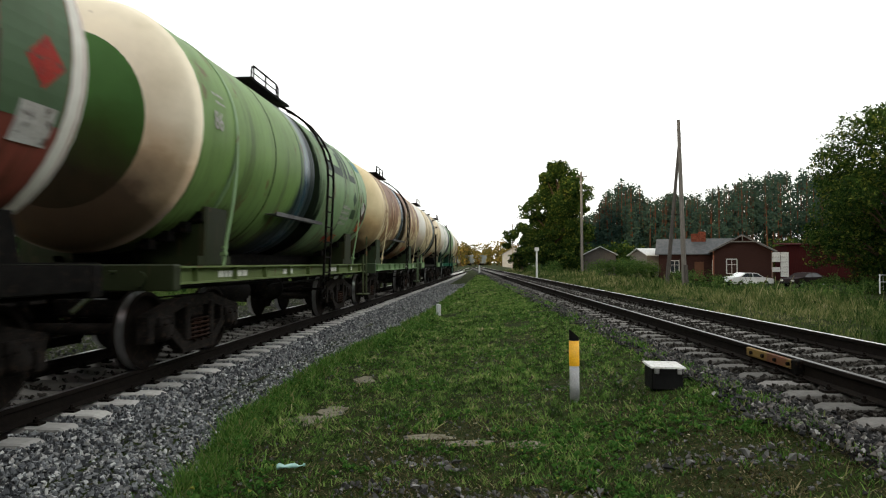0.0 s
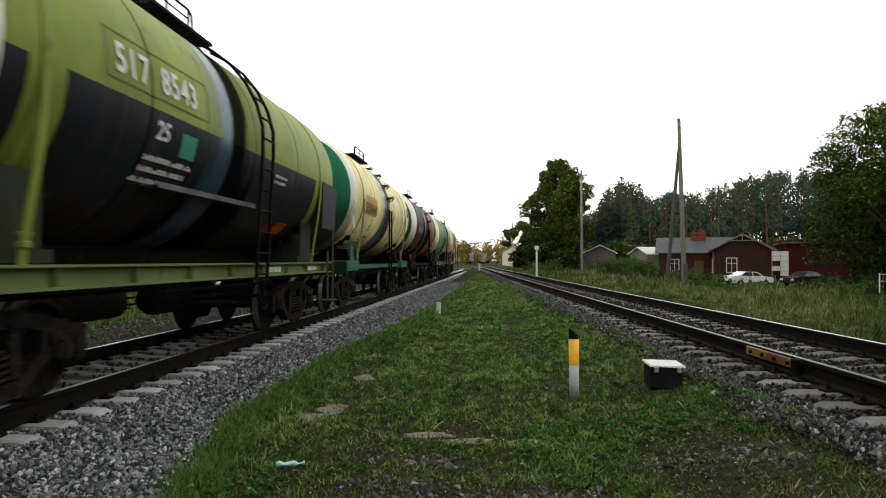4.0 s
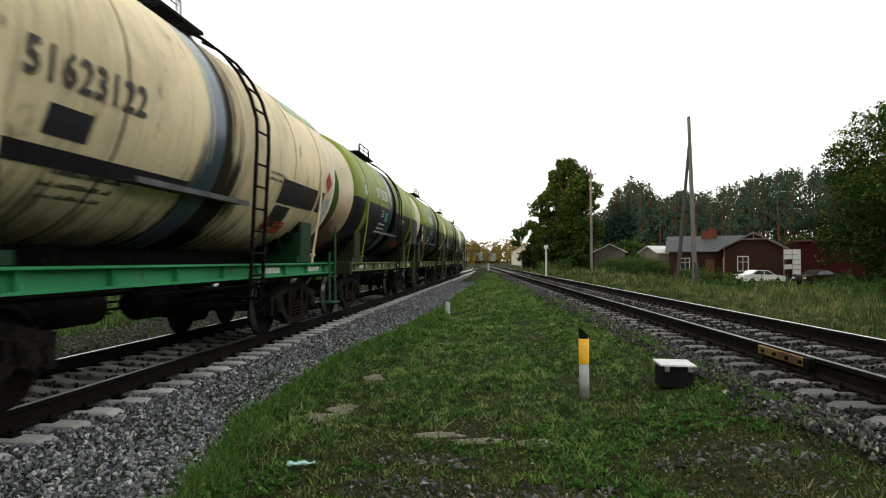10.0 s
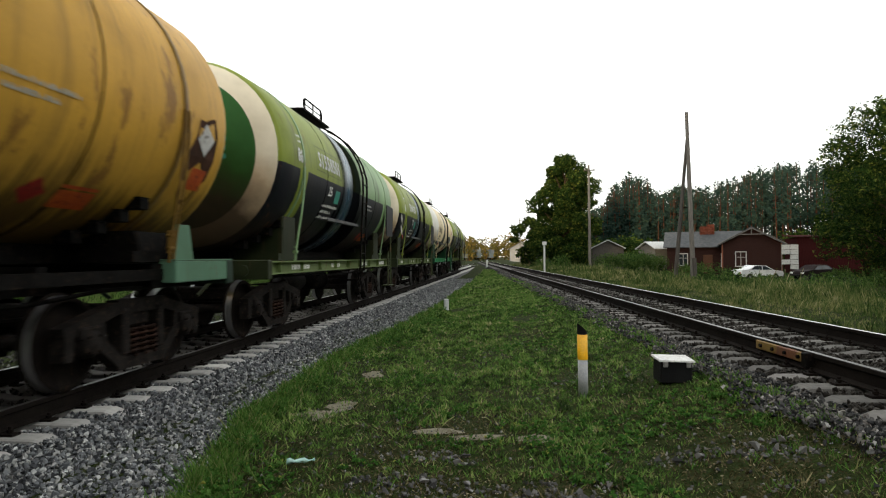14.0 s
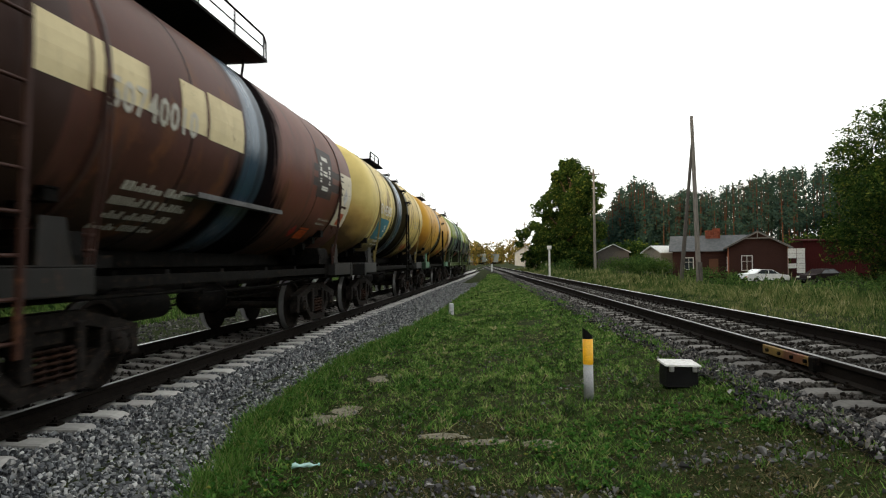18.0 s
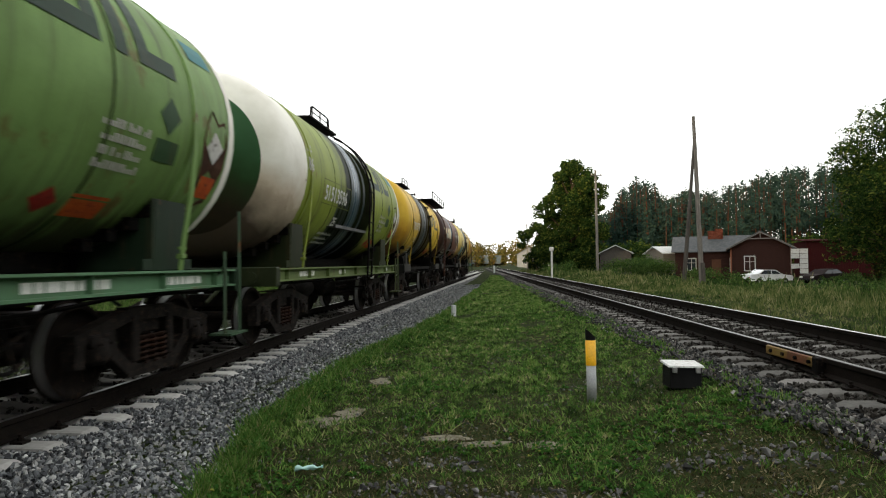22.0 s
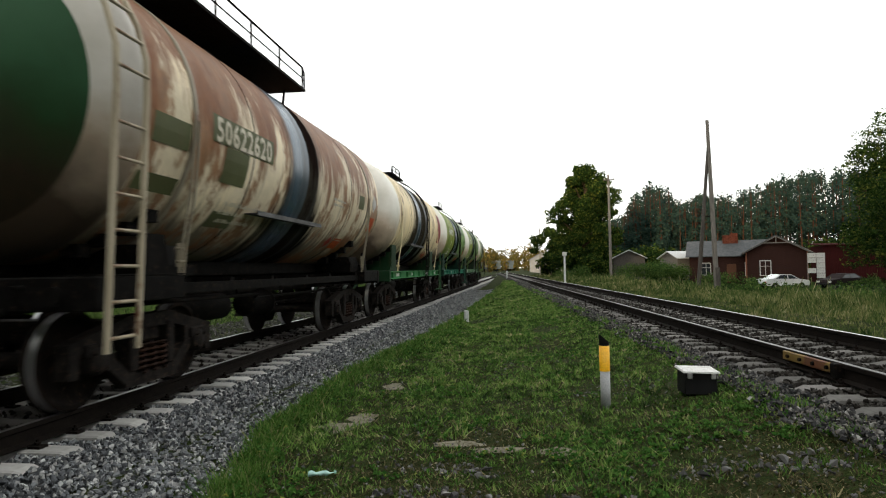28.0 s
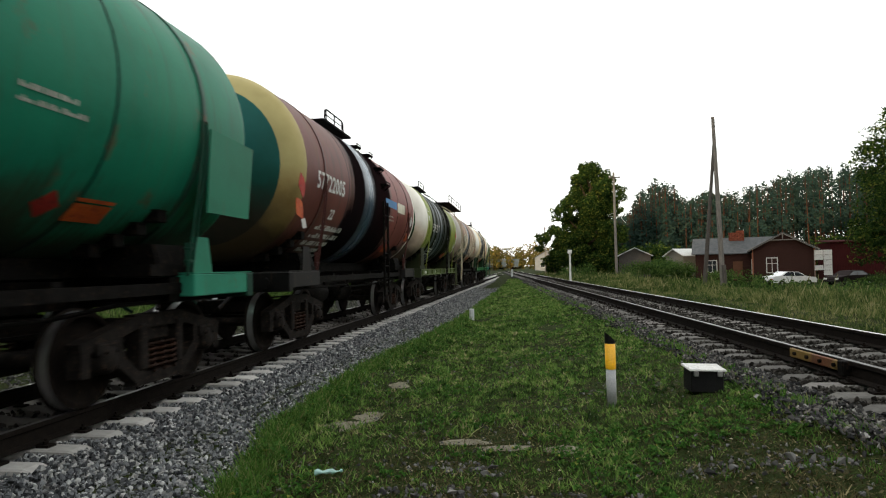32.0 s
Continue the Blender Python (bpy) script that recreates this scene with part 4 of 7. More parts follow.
M_PEEL = mottled("peeling_plate", (0.42, 0.40, 0.36), (0.62, 0.61, 0.58), 4, 0.6, c3=(0.07, 0.05, 0.04))
M_REDPEEL = mottled("peeling_red_plate", (0.40, 0.04, 0.025), (0.28, 0.03, 0.025), 5, 0.6, c3=(0.10, 0.07, 0.055))
M_SCRAWL = mottled("torn_placard_rust", (0.085, 0.042, 0.028), (0.030, 0.019, 0.015), 4, 0.7)
M_DIMWHITE = mottled("worn_marking", (0.34, 0.34, 0.29), (0.46, 0.45, 0.40), 9, 0.6)
M_SHELF = mottled("worn_edge_steel", (0.05, 0.05, 0.05), (0.12, 0.12, 0.12), 5, 0.5)


def tank_car(i, kind, front, rear, low=None, disc=DKGREEN, band=WHITE, wide=0.55, inner=1.15, sill=None, number="", ink=None, code="25", spill=0.8,
             rust=0.2, plate="diamond", oil=False, rim=False, label="", split=2.91, ladder_y=0.75, extra=(), num_s=None, num_y=-3.0, outer=TANK_R, mark="", seams=(-2.35, 2.45), small=(1.3, -0.35, 2), rows=3, ring=1.28, board=(0.011, 0.011, 0.013), plates=None):
    """One wagon. Origin on the rail head below its middle, forward is +y."""
    if num_s is None:
        num_s = 0.08 if low else -0.2
    car = thing("tank_wagon", label, "tank wagon", "wagons of the tank train")
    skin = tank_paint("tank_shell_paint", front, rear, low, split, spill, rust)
    sill_m = paint_of(sill, 0.35) if sill else M_IRON
    frame_m = paint_of(tuple(0.16 * c + 0.003 for c in sill), 0.4) if sill else M_IRON
    strap_m = paint_of(front if kind == "modern" else tuple(0.32 * c + 0.01 for c in front), 0.6)
    plates = plates or (M_PEEL, M_PEEL, M_REDPEEL)
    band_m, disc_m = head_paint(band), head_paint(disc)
    ink_m = paint_of(ink, 0.1) if ink else M_WHITE
    y_band = HEAD_Y - wide
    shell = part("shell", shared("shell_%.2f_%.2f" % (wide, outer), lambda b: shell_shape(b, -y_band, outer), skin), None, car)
    if kind == "rings":
        part("outer_ring", shared("outer_ring_%.2f_%.2f" % (wide, ring), lambda b: b.lathe(rings(TANK_R, ring, y_band), 44, centre=C0), head_paint(rear)), None, car)
        part("end_band", shared("mid_ring_%.2f" % ring, lambda b: b.lathe(rings(ring, inner), 44, centre=C0), band_m), None, car, "weathered pale ring on the rear head")
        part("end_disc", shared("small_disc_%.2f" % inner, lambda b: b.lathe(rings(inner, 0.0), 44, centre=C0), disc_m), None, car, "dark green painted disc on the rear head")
    else:
        part("end_band", shared("end_band_%.2f_%.2f_%.2f" % (wide, inner, outer), lambda b: b.lathe(rings(outer, inner, y_band if outer == TANK_R else None), 44, centre=C0), band_m), None, car, "rust-stained pale end band")
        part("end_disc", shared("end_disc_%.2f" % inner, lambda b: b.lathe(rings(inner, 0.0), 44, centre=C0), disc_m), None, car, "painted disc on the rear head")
    if kind == "modern" and i % 2 == 0 or i in (12, 15):
        b = Build()
        rnd = random.Random(i + 7)
        for k in range(4):
            x, z = 0.15, TANK_Z + 0.3 - 0.14 * k
            while x < 0.75:
                w = rnd.uniform(0.04, 0.07)
                pts = [(x + w * u, z + 0.08 * v) for u, v in ((0, 0), (1, 0), (1, 1), (0, 1))]
                b.add([(u, -head_y(math.hypot(u, v - TANK_Z)) - 0.008, v) for u, v in pts], [(0, 1, 2, 3)])
                x += w + (0.02 if rnd.random() < 0.8 else 0.07)
        tagged(part("head_stencil", b, paint_of((0.05, 0.22, 0.17), 0.3), car, "worn teal stencilled lines"), kind="stuff")
    if rim:
        part("front_rim", shared("front_rim", lambda b: b.lathe([(TANK_R + .006, HEAD_Y - .12), (TANK_R + .006, HEAD_Y), (TANK_R - 0.05, HEAD_Y + .15)], 44, centre=C0), paint_of(WHITE, 0.2)), None, car, "white painted rim")
    for y in (-3.9, 3.9):
        part("strap", shared("strap", strap_shape, strap_m), None, car, at=pose(0, y, 0))
        for turn in (0, 180):
            if kind == "modern":
                part("strap_tie", shared("strap_tie", tie_shape, strap_m), None, car, at=pose(0, y, 0, 0, 0, turn))
            else:
                part("strap_tie", shared("rod_tie", rod_tie_shape, strap_m), None, car, at=pose(0, y, 0, 0, 0, turn))
            part("chock", shared("chock", chock_shape, M_IRON), None, car, at=pose(0, y + (0.05 if not turn else -0.05), 0, 0, 0, turn))
        at = y - math.copysign(0.02, y)
        top, cradle_m = (2.06, frame_m) if kind == "modern" else (1.62, M_IRON)
        for o in (-0.32, 0.32):
            part("saddle_web", shared("saddle_web_%.2f" % top, lambda b: saddle_web_shape(b, top), cradle_m), None, car, at=pose(0, at + o, 0))
        for turn in (0, 180):
            part("saddle_cheek", shared("saddle_cheek_%.2f" % top, lambda b: saddle_cheek_shape(b, top), cradle_m), None, car, at=pose(0, at, 0, 0, 0, turn))
    for y in seams:
        part("weld_seam", shared("weld_seam", seam_shape, skin), None, car, at=pose(0, y, 0))
    part("centre_sill", shared("centre_sill", centre_shape, M_IRON), None, car)
    if kind in ("modern",):
        part("side_sill", shared("side_sill", lambda b: sill_shape(b, -5.3, 5.3), sill_m), None, car, "painted steel channel sill")
        part("side_sill", shared("side_sill", lambda b: sill_shape(b, -5.3, 5.3), sill_m), None, car, at=pose(0, 0, 0, 0, 0, 180))
        part("end_step", shared("end_step", end_step_shape, paint_of(tuple(0.38 * c + 0.01 for c in sill), 0.6)), None, car)
        b = Build()
        rnd = random.Random(i)
        for y in (-4.0, -1.4, 1.6, 3.6):
            if rnd.random() < 0.75:
                w = rnd.uniform(0.3, 0.8)
                while w > 0:
                    d = rnd.uniform(0.06, 0.2)
                    b.box(1.404, 1.408, y, y + d, 1.11, 1.20)
                    y, w = y + d + 0.03, w - d
        if b.v:
            tagged(part("sill_marking", b, M_WHITE, car, "white stencilled marks"), kind="stuff")
        part("handwheel", shared("handwheel", handwheel_shape, M_IRON), None, car, at=pose(1.32, 1.55, 0.72))
    else:
        for y in (-4.62, 4.62):
            part("sill_end", shared("sill_end", cap_plate_shape, sill_m), None, car, "painted end section of the sill", at=pose(0, y, 0))
            part("sill_end", shared("sill_end", cap_plate_shape, sill_m), None, car, at=pose(0, -y, 0, 0, 0, 180))
            part("saddle_bracket", shared("saddle_bracket", lambda b: b.prism([(-.22, 1.30), (.22, 1.30), (.12, 1.72), (-.18, 1.72)], 1.36, 1.39, "x"), sill_m), None, car, "painted gusset", at=pose(0, y - math.copysign(.35, y), 0))
        part("side_rod", shared("side_rod", lambda b: b.box(1.28, 1.34, -3.9, 3.9, 1.08, 1.2).box(-1.34, -1.28, -3.9, 3.9, 1.08, 1.2), sill_m if i == 1 else M_IRON), None, car)
    for q in (0, 180):
        part("end_beam", shared("end_beam", beam_shape, frame_m), None, car, at=pose(0, 5.28 if q else -5.28, 0, 0, 0, q))
        part("coupler", shared("coupler", coupler_shape, M_BOGIE), None, car, "grimy cast coupler", at=pose(0, 5.3 if not q else -5.3, 0, 0, 0, q))
    # ladder, walkway, hatch
    rear_ladder = kind == "walkway"
    ly = -5.15 if rear_ladder else ladder_y
    low_z = 0.62 if kind != "modern" else 0.98
    lm = M_IRON if not rear_ladder else paint_of(tuple(c * 0.5 for c in rear), 0.6)
    short = kind in ("old", "rings")
    for q in (1, -1):
        turn = 0 if q > 0 else 180
        lad = part("ladder_stile", shared("stile_%s" % short, (lambda b: stile_shape(b, 0.22, low_z)) if not short else (lambda b: b.bar((1.64, .22, low_z), (1.64, .22, 3.0), .05, .035, up=(0, 1, 0))), lm), None, car, at=pose(0, q * ly if False else ly, 0, 0, 0, turn))
        part("ladder_stile", shared("stile2_%s" % short, (lambda b: stile_shape(b, -0.22, low_z)) if not short else (lambda b: b.bar((1.64, -.22, low_z), (1.64, -.22, 3.0), .05, .035, up=(0, 1, 0))), lm), None, car, at=pose(0, ly, 0, 0, 0, turn))
        spots = [((1.63 if short else 1.60 + 0.045 * (low_z + 0.12 + 0.32 * j - 1)) * q, low_z + 0.12 + 0.32 * j) for j in range(int((2.9 - low_z) / 0.32))]
        if not short:
            spots += [(q * (TANK_R + 0.1) * math.cos(radians(a)), TANK_Z + (TANK_R + 0.1) * math.sin(radians(a))) for a in (4, 15, 26, 37, 48, 59)]
        for x, z in spots:
            part("rung", shared("rung", rung_shape, lm), None, car, at=pose(x, ly, z))
        if short:
            for a in (14, 30, 46, 60):
                part("step_bracket", shared("step_bracket", step_bracket_shape, M_IRON), None, car,
                     at=pose(q * TANK_R * math.cos(radians(a)), ly, TANK_Z + TANK_R * math.sin(radians(a)), 0, 0, turn))
    if rear_ladder:
        deck = part("deck", shared("deck_long", lambda b: deck_shape(b, -4.6, 1.55, 0.92, TOP + 0.28), M_IRON), None, car, "long steel grating walkway")
        for k in range(1, 50):
            part("slat", shared("slat_long", lambda b: b.box(-0.92, 0.92, -0.055, 0.055, -0.012, 0.012), M_IRON), None, deck, at=pose(0, -4.6 + 6.15 * k / 50, TOP + 0.28))
        for x in (-0.92, 0.92):
            part("railing", shared("railing_long_%.1f" % x, lambda b, x=x: railing_shape(b, -4.45, 1.4, x, TOP + 0.28, 0.42, 6), M_IRON), None, car)
    else:
        deck = part("deck", shared("deck_short", lambda b: deck_shape(b, -1.25, 0.85, 0.72, TOP + 0.05), M_IRON), None, car, "steel grating platform")
        for k in range(1, 17):
            part("slat", shared("slat_short", lambda b: b.box(-0.72, 0.72, -0.034, 0.034, -0.012, 0.012), M_IRON), None, deck, at=pose(0, -1.25 + 2.1 * k / 17, TOP + 0.05))
        for x in (-0.72, 0.72):
            part("railing", shared("railing_short_%.1f" % x, lambda b, x=x: railing_shape(b, -1.1, 0.1, x, TOP + 0.05, 0.26, 3), M_IRON if i % 3 else M_ZINC), None, car)
    part("hatch", shared("hatch", hatch_shape, M_IRON), None, car, "domed manhole hatch", at=pose(0, 1.15 if not rear_ladder else -1.2, 0))
    part("valve", shared("valve", valve_shape, M_IRON), None, car, at=pose(0, -1.5 if not rear_ladder else 0.9, 0))
    if kind in ("modern", "walkway") and i != 18:
        part("side_shelf", shared("side_shelf", shelf_shape, M_SHELF), None, car, "narrow steel side shelf")
    # brake gear
    part("brake_cylinder", shared("brake_cylinder", cylinder_shape, M_IRON), None, car, at=pose(0.75, -0.5, 0.80))
    part("air_reservoir", shared("air_reservoir", reservoir_shape, M_IRON), None, car, at=pose(0.7, -2.1, 0.82))
    part("brake_rigging", shared("brake_rigging", rigging_shape, M_IRON), None, car)
    # markings
    if number:
        b = Build()
        for k, sign in enumerate(number):
            if sign != " ":
                c = Build()
                lettering(c, sign, 0.41, num_y + 0.205 * k, num_s, bold=0.92)
                part("numeral", c, ink_m, car)
        if code:
            lettering(b, code, 0.28, num_y + (0.78 if low else 1.0), num_s - 0.50)
        stencil(b, num_y + 0.6, num_s - 0.75, rows, h=0.06 if rows < 4 else 0.11, gap=0.13 if rows < 4 else 0.19, width=1.0 if rows < 4 else 1.5, seed=i)
        tagged(part("small_writing", b, ink_m, car, "stencilled code and small lines"), kind="stuff")
    b = Build()
    if oil:
        stencil(b, 2.3, -0.42, 4, 0.085, 0.135, seed=i + 50)
    else:
        stencil(b, small[0], small[1], small[2], seed=i + 50)
    if mark:
        lettering(b, mark, 0.34, max(-4.6, 0.08 - y_band), 0.0, bold=0.8)
        stencil(b, max(-4.55, 0.1 - y_band), 0.45, 2, seed=i + 90, width=0.3)
    tagged(part("stencil", b, M_DIMWHITE if kind != "modern" or oil else ink_m, car, "small stencilled lines"), kind="stuff")
    if low and number:
        b = Build()
        patch(b, num_y + 1.33, num_y + 1.68, num_s - 0.62, num_s - 0.34, 0.006)
        part("code_square", b, paint_of((0.05, 0.26, 0.20), 0.3), car, "small teal square beside the code")
    if kind == "modern" and number and i not in (6, 18):
        b = Build()
        frame_lines(b, num_y - 0.12, num_y + 1.95, num_s - 0.09, num_s + 0.40)
        part("number_frame", b, paint_of(tuple(0.5 * c for c in rear), 0.3), car)
    if plate == "board":
        b = Build()
        x, _, z = on_barrel(-0.25, 0.0, 0.03)
        b.hexa([(x + 0.02 * u, y, z + w) for u in (0, 1) for y, w in ((3.92, -0.80), (4.94, -0.80), (5.10, 0.12), (4.02, 0.16))])
        part("placard_board", b, paint_of(board, 0.3), car, "board that stands off the barrel, carrying hazard plates")
        board_ob = car.children[-1]
        for y, w, r, turn, mat in ((4.42, -0.12, 0.21, 0.2, plates[0]), (4.30, -0.50, 0.22, 0.75, plates[1]), (4.48, -0.72, 0.13, 1.1, plates[2])):
            b = Build()
            c, d = math.cos(turn), math.sin(turn)
            pts = [(y + r * (p * c - q * d), z + w + r * (p * d + q * c)) for p, q in ((0, -1), (0.5, -0.45), (0.75, 0.0), (0.45, 0.6), (0, 1), (-0.3, 0.75), (-0.75, 0.1))]
            b.prism(pts, x + 0.021, x + 0.026, "x")
            part("hazard_plate", b, mat, board_ob, "peeling hazard plate")
    elif oil or plate == "scrawl":
        b = Build()
        rnd = random.Random(i + 3)
        ring_ = [(1 + rnd.uniform(-.28, .25), 2 * math.pi * k / 14) for k in range(14)]
        vs = [on_barrel(-0.5, 4.42, 0.006)] + [on_barrel(-0.5 + 0.62 * f * math.sin(a), 4.42 + 0.30 * f * math.cos(a), 0.006) for f, a in ring_]
        b.add(vs, [(0, 1 + k, 1 + (k + 1) % 14) for k in range(14)])
        part("rust_blotch", b, M_SCRAWL, car, "rusty blotch of torn placards")
        b = Build()
        diamond(b, 4.42, -0.28, 0.20, 0.009, turn=0.1)
        part("hazard_placard", b, M_PEEL, car, "faded white hazard placard")
        b = Build()
        patch(b, 4.28, 4.62, -0.92, -0.64, 0.009)
        part("code_placard", b, M_ORANGE, car, "scratched orange placard")
        b = Build()
        if oil:
            diamond(b, 3.4, -0.12, 0.2, 0.007)
            patch(b, 3.2, 3.62, -0.62, -0.38, 0.007)
            part("overpainting", b, paint_of((0.03, 0.07, 0.03), 0.2), car, "dark green painted-over patches")
    elif plate:
        b = Build()
        diamond(b, 4.45, -0.12, 0.22, mat=0)
        patch(b, 4.27, 4.67, -0.80, -0.46, 0.008, 1)
        part("hazard_placard", b, [M_PEEL if i % 2 else M_REDPEEL, M_ORANGE if i % 3 else M_PEEL], car, "faded hazard placards")
    b = Build()
    patch(b, 2.42, 2.92, -1.40, -1.18, 0.006, 0)
    patch(b, 2.42, 2.92, -1.16, -1.12, 0.006, 0)
    diamond(b, 2.12, -1.24, 0.16, 0.006, 1)
    part("warning_mark", b, [M_ORANGE, M_RED], car, "red and orange warning marks")
    if oil:
        b = Build()
        ink2 = 0
        for r in ((0.9, 2.3, 1.05, 1.25), (0.9, 1.12, 0.35, 1.05), (0.9, 2.3, 0.30, 0.50), (2.08, 2.3, 0.50, 0.9), (1.45, 1.65, 0.68, 1.05), (2.5, 2.7, 0.30, 1.15), (2.88, 3.08, 0.30, 1.25), (3.08, 3.55, 0.30, 0.48)):
            patch(b, *r, 0.006)
        part("company_mark", b, paint_of((0.022, 0.045, 0.028), 0.2), car, "dark green block-shaped company mark")
        b = Build()
        patch(b, 4.08, 4.6, 0.75, 1.05, 0.006)
        part("blue_patch", b, paint_of((0.03, 0.18, 0.20), 0.3), car, "small blue-green panel")
    for name, colour, lab, rects in extra:
        for r in rects:
            b = Build()
            patch(b, *r, 0.005)
            part(name, b, paint_of(colour, 0.45), car, lab)
    # running gear
    sets = []
    for y in (-3.9, 3.9):
        bogie = part("bogie", shared("bogie_bolster", bolster_shape, M_BOGIE), None, car, "grimy cast two-axle bogie", at=pose(0, y, 0))
        for turn in (0, 180):
            part("side_frame", shared("side_frame", side_frame_shape, M_BOGIE), None, bogie, at=pose(0, 0, 0, 0, 0, turn))
            for dy in (-0.19, 0.0, 0.19):
                part("spring", shared("spring", spring_shape, M_SPRING), None, bogie, at=pose(1.04 if not turn else -1.04, dy, 0))
            for dy in (-0.925, 0.925):
                part("axle_box", shared("axle_box", axle_box_shape, M_BOGIE), None, bogie, at=pose(0, dy, 0.4785, 0, 0, turn))
        for dy in (-0.925, 0.925):
            ws = part("wheelset", shared("axle", axle_shape, M_BOGIE), None, car, at=pose(0, y + dy, 0.4785))
            part("wheel", shared("wheel", wheel_shape, M_WHEEL, M_TREAD), None, ws)
            part("wheel", shared("wheel_mirror", wheel_mirror, M_WHEEL, M_TREAD), None, ws)
            sets.append((ws, y + dy))
    CARS.append((i, car, sets))
    return car


CARS = []
BLACKLOW = (0.013, 0.014, 0.018)
SILL_G = (0.13, 0.175, 0.065)
SILL_T = (0.03, 0.19, 0.12)

# ahead of the camera at the start
tank_car(-6, "old", RUST, BROWN, band=CREAM, sill=None, label="dark reddish-brown tank wagon with a cream end band", plate=None)
tank_car(-5, "modern", CREAM, CREAM, band=WHITE, disc=DKGREEN, sill=LTGREEN, label="weathered cream tank wagon with pale green sill", plate=None)
tank_car(-4, "modern", LTGREEN, WHITE, band=WHITE, disc=TEAL, sill=SILL_T, label="pale green and white tank wagon with green sill", plate=None)
tank_car(-3, "old", CREAM, CREAM, band=WHITE, disc=DKGREEN, sill=LTGREEN, rust=0.5, label="rusty cream tank wagon with dark middle stripe", plate=None)
tank_car(-2, "modern", CREAM, CREAM, band=CREAM, disc=DKGREEN, sill=LTGREEN, rust=0.8, label="cream tank wagon heavily streaked with rust", plate=None)
tank_car(-1, "modern", LTGREEN, GREEN, band=BANDC, disc=(0.05, 0.13, 0.03), sill=SILL_G, number="", oil=True, wide=0.0, mark="86", inner=1.08, label="olive green tank wagon with wide cream end band", rust=0.3)
# passing one by one
tank_car(0, "old", RUST, (0.024, 0.015, 0.014), band=WHITE, inner=1.47, wide=0.6, disc=(0.02, 0.075, 0.04), sill=None, num_y=-3.72, num_s=-0.38, number="50444146", code="22", spill=1.5, rim=True, rust=0.25, ink=(0.35, 0.33, 0.28),
         extra=(("green_panel", (0.20, 0.26, 0.12), "faded green panel", ((2.95, 3.72, -0.5, 0.5),)), ("green_collar", (0.085, 0.14, 0.075), "dull green front collar", ((3.97, 4.74, -0.6, 1.9),)),), label="red-brown and black tank wagon with a white end band")
tank_car(1, "old", PALE, PALE, band=WHITE, inner=1.52, wide=0.24, num_y=-3.52, disc=(0.012, 0.15, 0.075), sill=(0.03, 0.14, 0.08), number="50504643", ink=(0.06, 0.05, 0.04), code="22", rust=0.22, spill=0.7, plate=None, ladder_y=0.3, seams=(-2.35, 1.2), small=(3.3, -0.3, 1), 
         extra=(("orange_patch", (0.55, 0.34, 0.09), "ochre patch behind the number", ((-3.64, -1.95, -0.42, 0.12),)), ("placard", (0.07, 0.08, 0.08), "small dark placard", ((4.3, 4.72, 0.0, 0.32),)), ("placard_plate", (0.6, 0.6, 0.58), "small pale plate", ((4.42, 4.58, 0.09, 0.23),))), num_s=-0.36, label="cream-yellow tank wagon with teal rear disc")
tank_car(2, "modern", OLIVE, OLIVE, BLACKLOW, sill=SILL_G, number="517 8543", code="25", plate="board", label="olive green tank wagon with black lower half and pale green sill")
tank_car(3, "modern", OLIVE, OLIVE, BLACKLOW, sill=SILL_G, band=BANDC, outer=1.52, inner=1.20, disc=(0.075, 0.16, 0.02), number="51765429", num_y=-2.68, plate="board", mark="86", label="olive green tank wagon with black lower half and narrow cream band")
tank_car(4, "modern", OLIVE, OLIVE, BLACKLOW, sill=SILL_G, band=BANDC, outer=1.52, inner=1.20, disc=(0.075, 0.16, 0.02), number="51765451", num_y=-2.68, plate="board", mark="86", label="olive green tank wagon with black lower half, number in white")
tank_car(5, "modern", OLIVE, OLIVE, BLACKLOW, sill=SILL_G, band=BANDC, outer=1.51, inner=1.19, disc=(0.06, 0.14, 0.02), number="51765281", num_y=-2.68, plate="board", mark="86", label="olive green tank wagon with black lower half and pale sill")
tank_car(6, "modern", CREAM, CREAM, sill=(0.04, 0.27, 0.11), band=WHITE, wide=0.85, inner=1.2, disc=(0.015, 0.16, 0.035), number="51623122", ink=(0.06, 0.055, 0.05), code="", rust=0.12, spill=0.55, rim=True,
         extra=(("black_stripe", (0.025, 0.025, 0.028), "black painted waist stripe", ((-4.62, -0.85, -0.98, -0.80), (1.95, 4.3, -0.78, -0.36), (2.0, 2.7, -1.25, -0.82))), ("code_panel", (0.03, 0.03, 0.035), "small black panel", ((-3.32, -2.77, -0.70, -0.44),)), ("green_panel", (0.30, 0.42, 0.26), "pale green panel", ((2.7, 4.65, 1.05, 1.5),))), num_y=-3.67, num_s=-0.28, label="cream tank wagon with black waist stripe and bright green sill")
tank_car(7, "modern", OLIVE, OLIVE, BLACKLOW, sill=SILL_G, band=BANDC, outer=1.52, inner=1.22, disc=(0.055, 0.14, 0.03), number="53984282", plate="board", mark="86", label="olive green tank wagon, lower half black, cream end band")
tank_car(8, "modern", LTGREEN, OLIVE, BLACKLOW, sill=SILL_G, band=BANDC, outer=1.54, inner=1.24, disc=(0.03, 0.11, 0.025), number="51558501", plate="board", spill=1.1, mark="86", label="olive and pale green tank wagon with black lower half")
tank_car(9, "old", OCHRE, OCHRE, sill=(0.10, 0.20, 0.13), band=OCHRE, disc=OCHRE, rust=0.3, plate="scrawl", spill=0.6, label="ochre yellow tank wagon stained with rust")
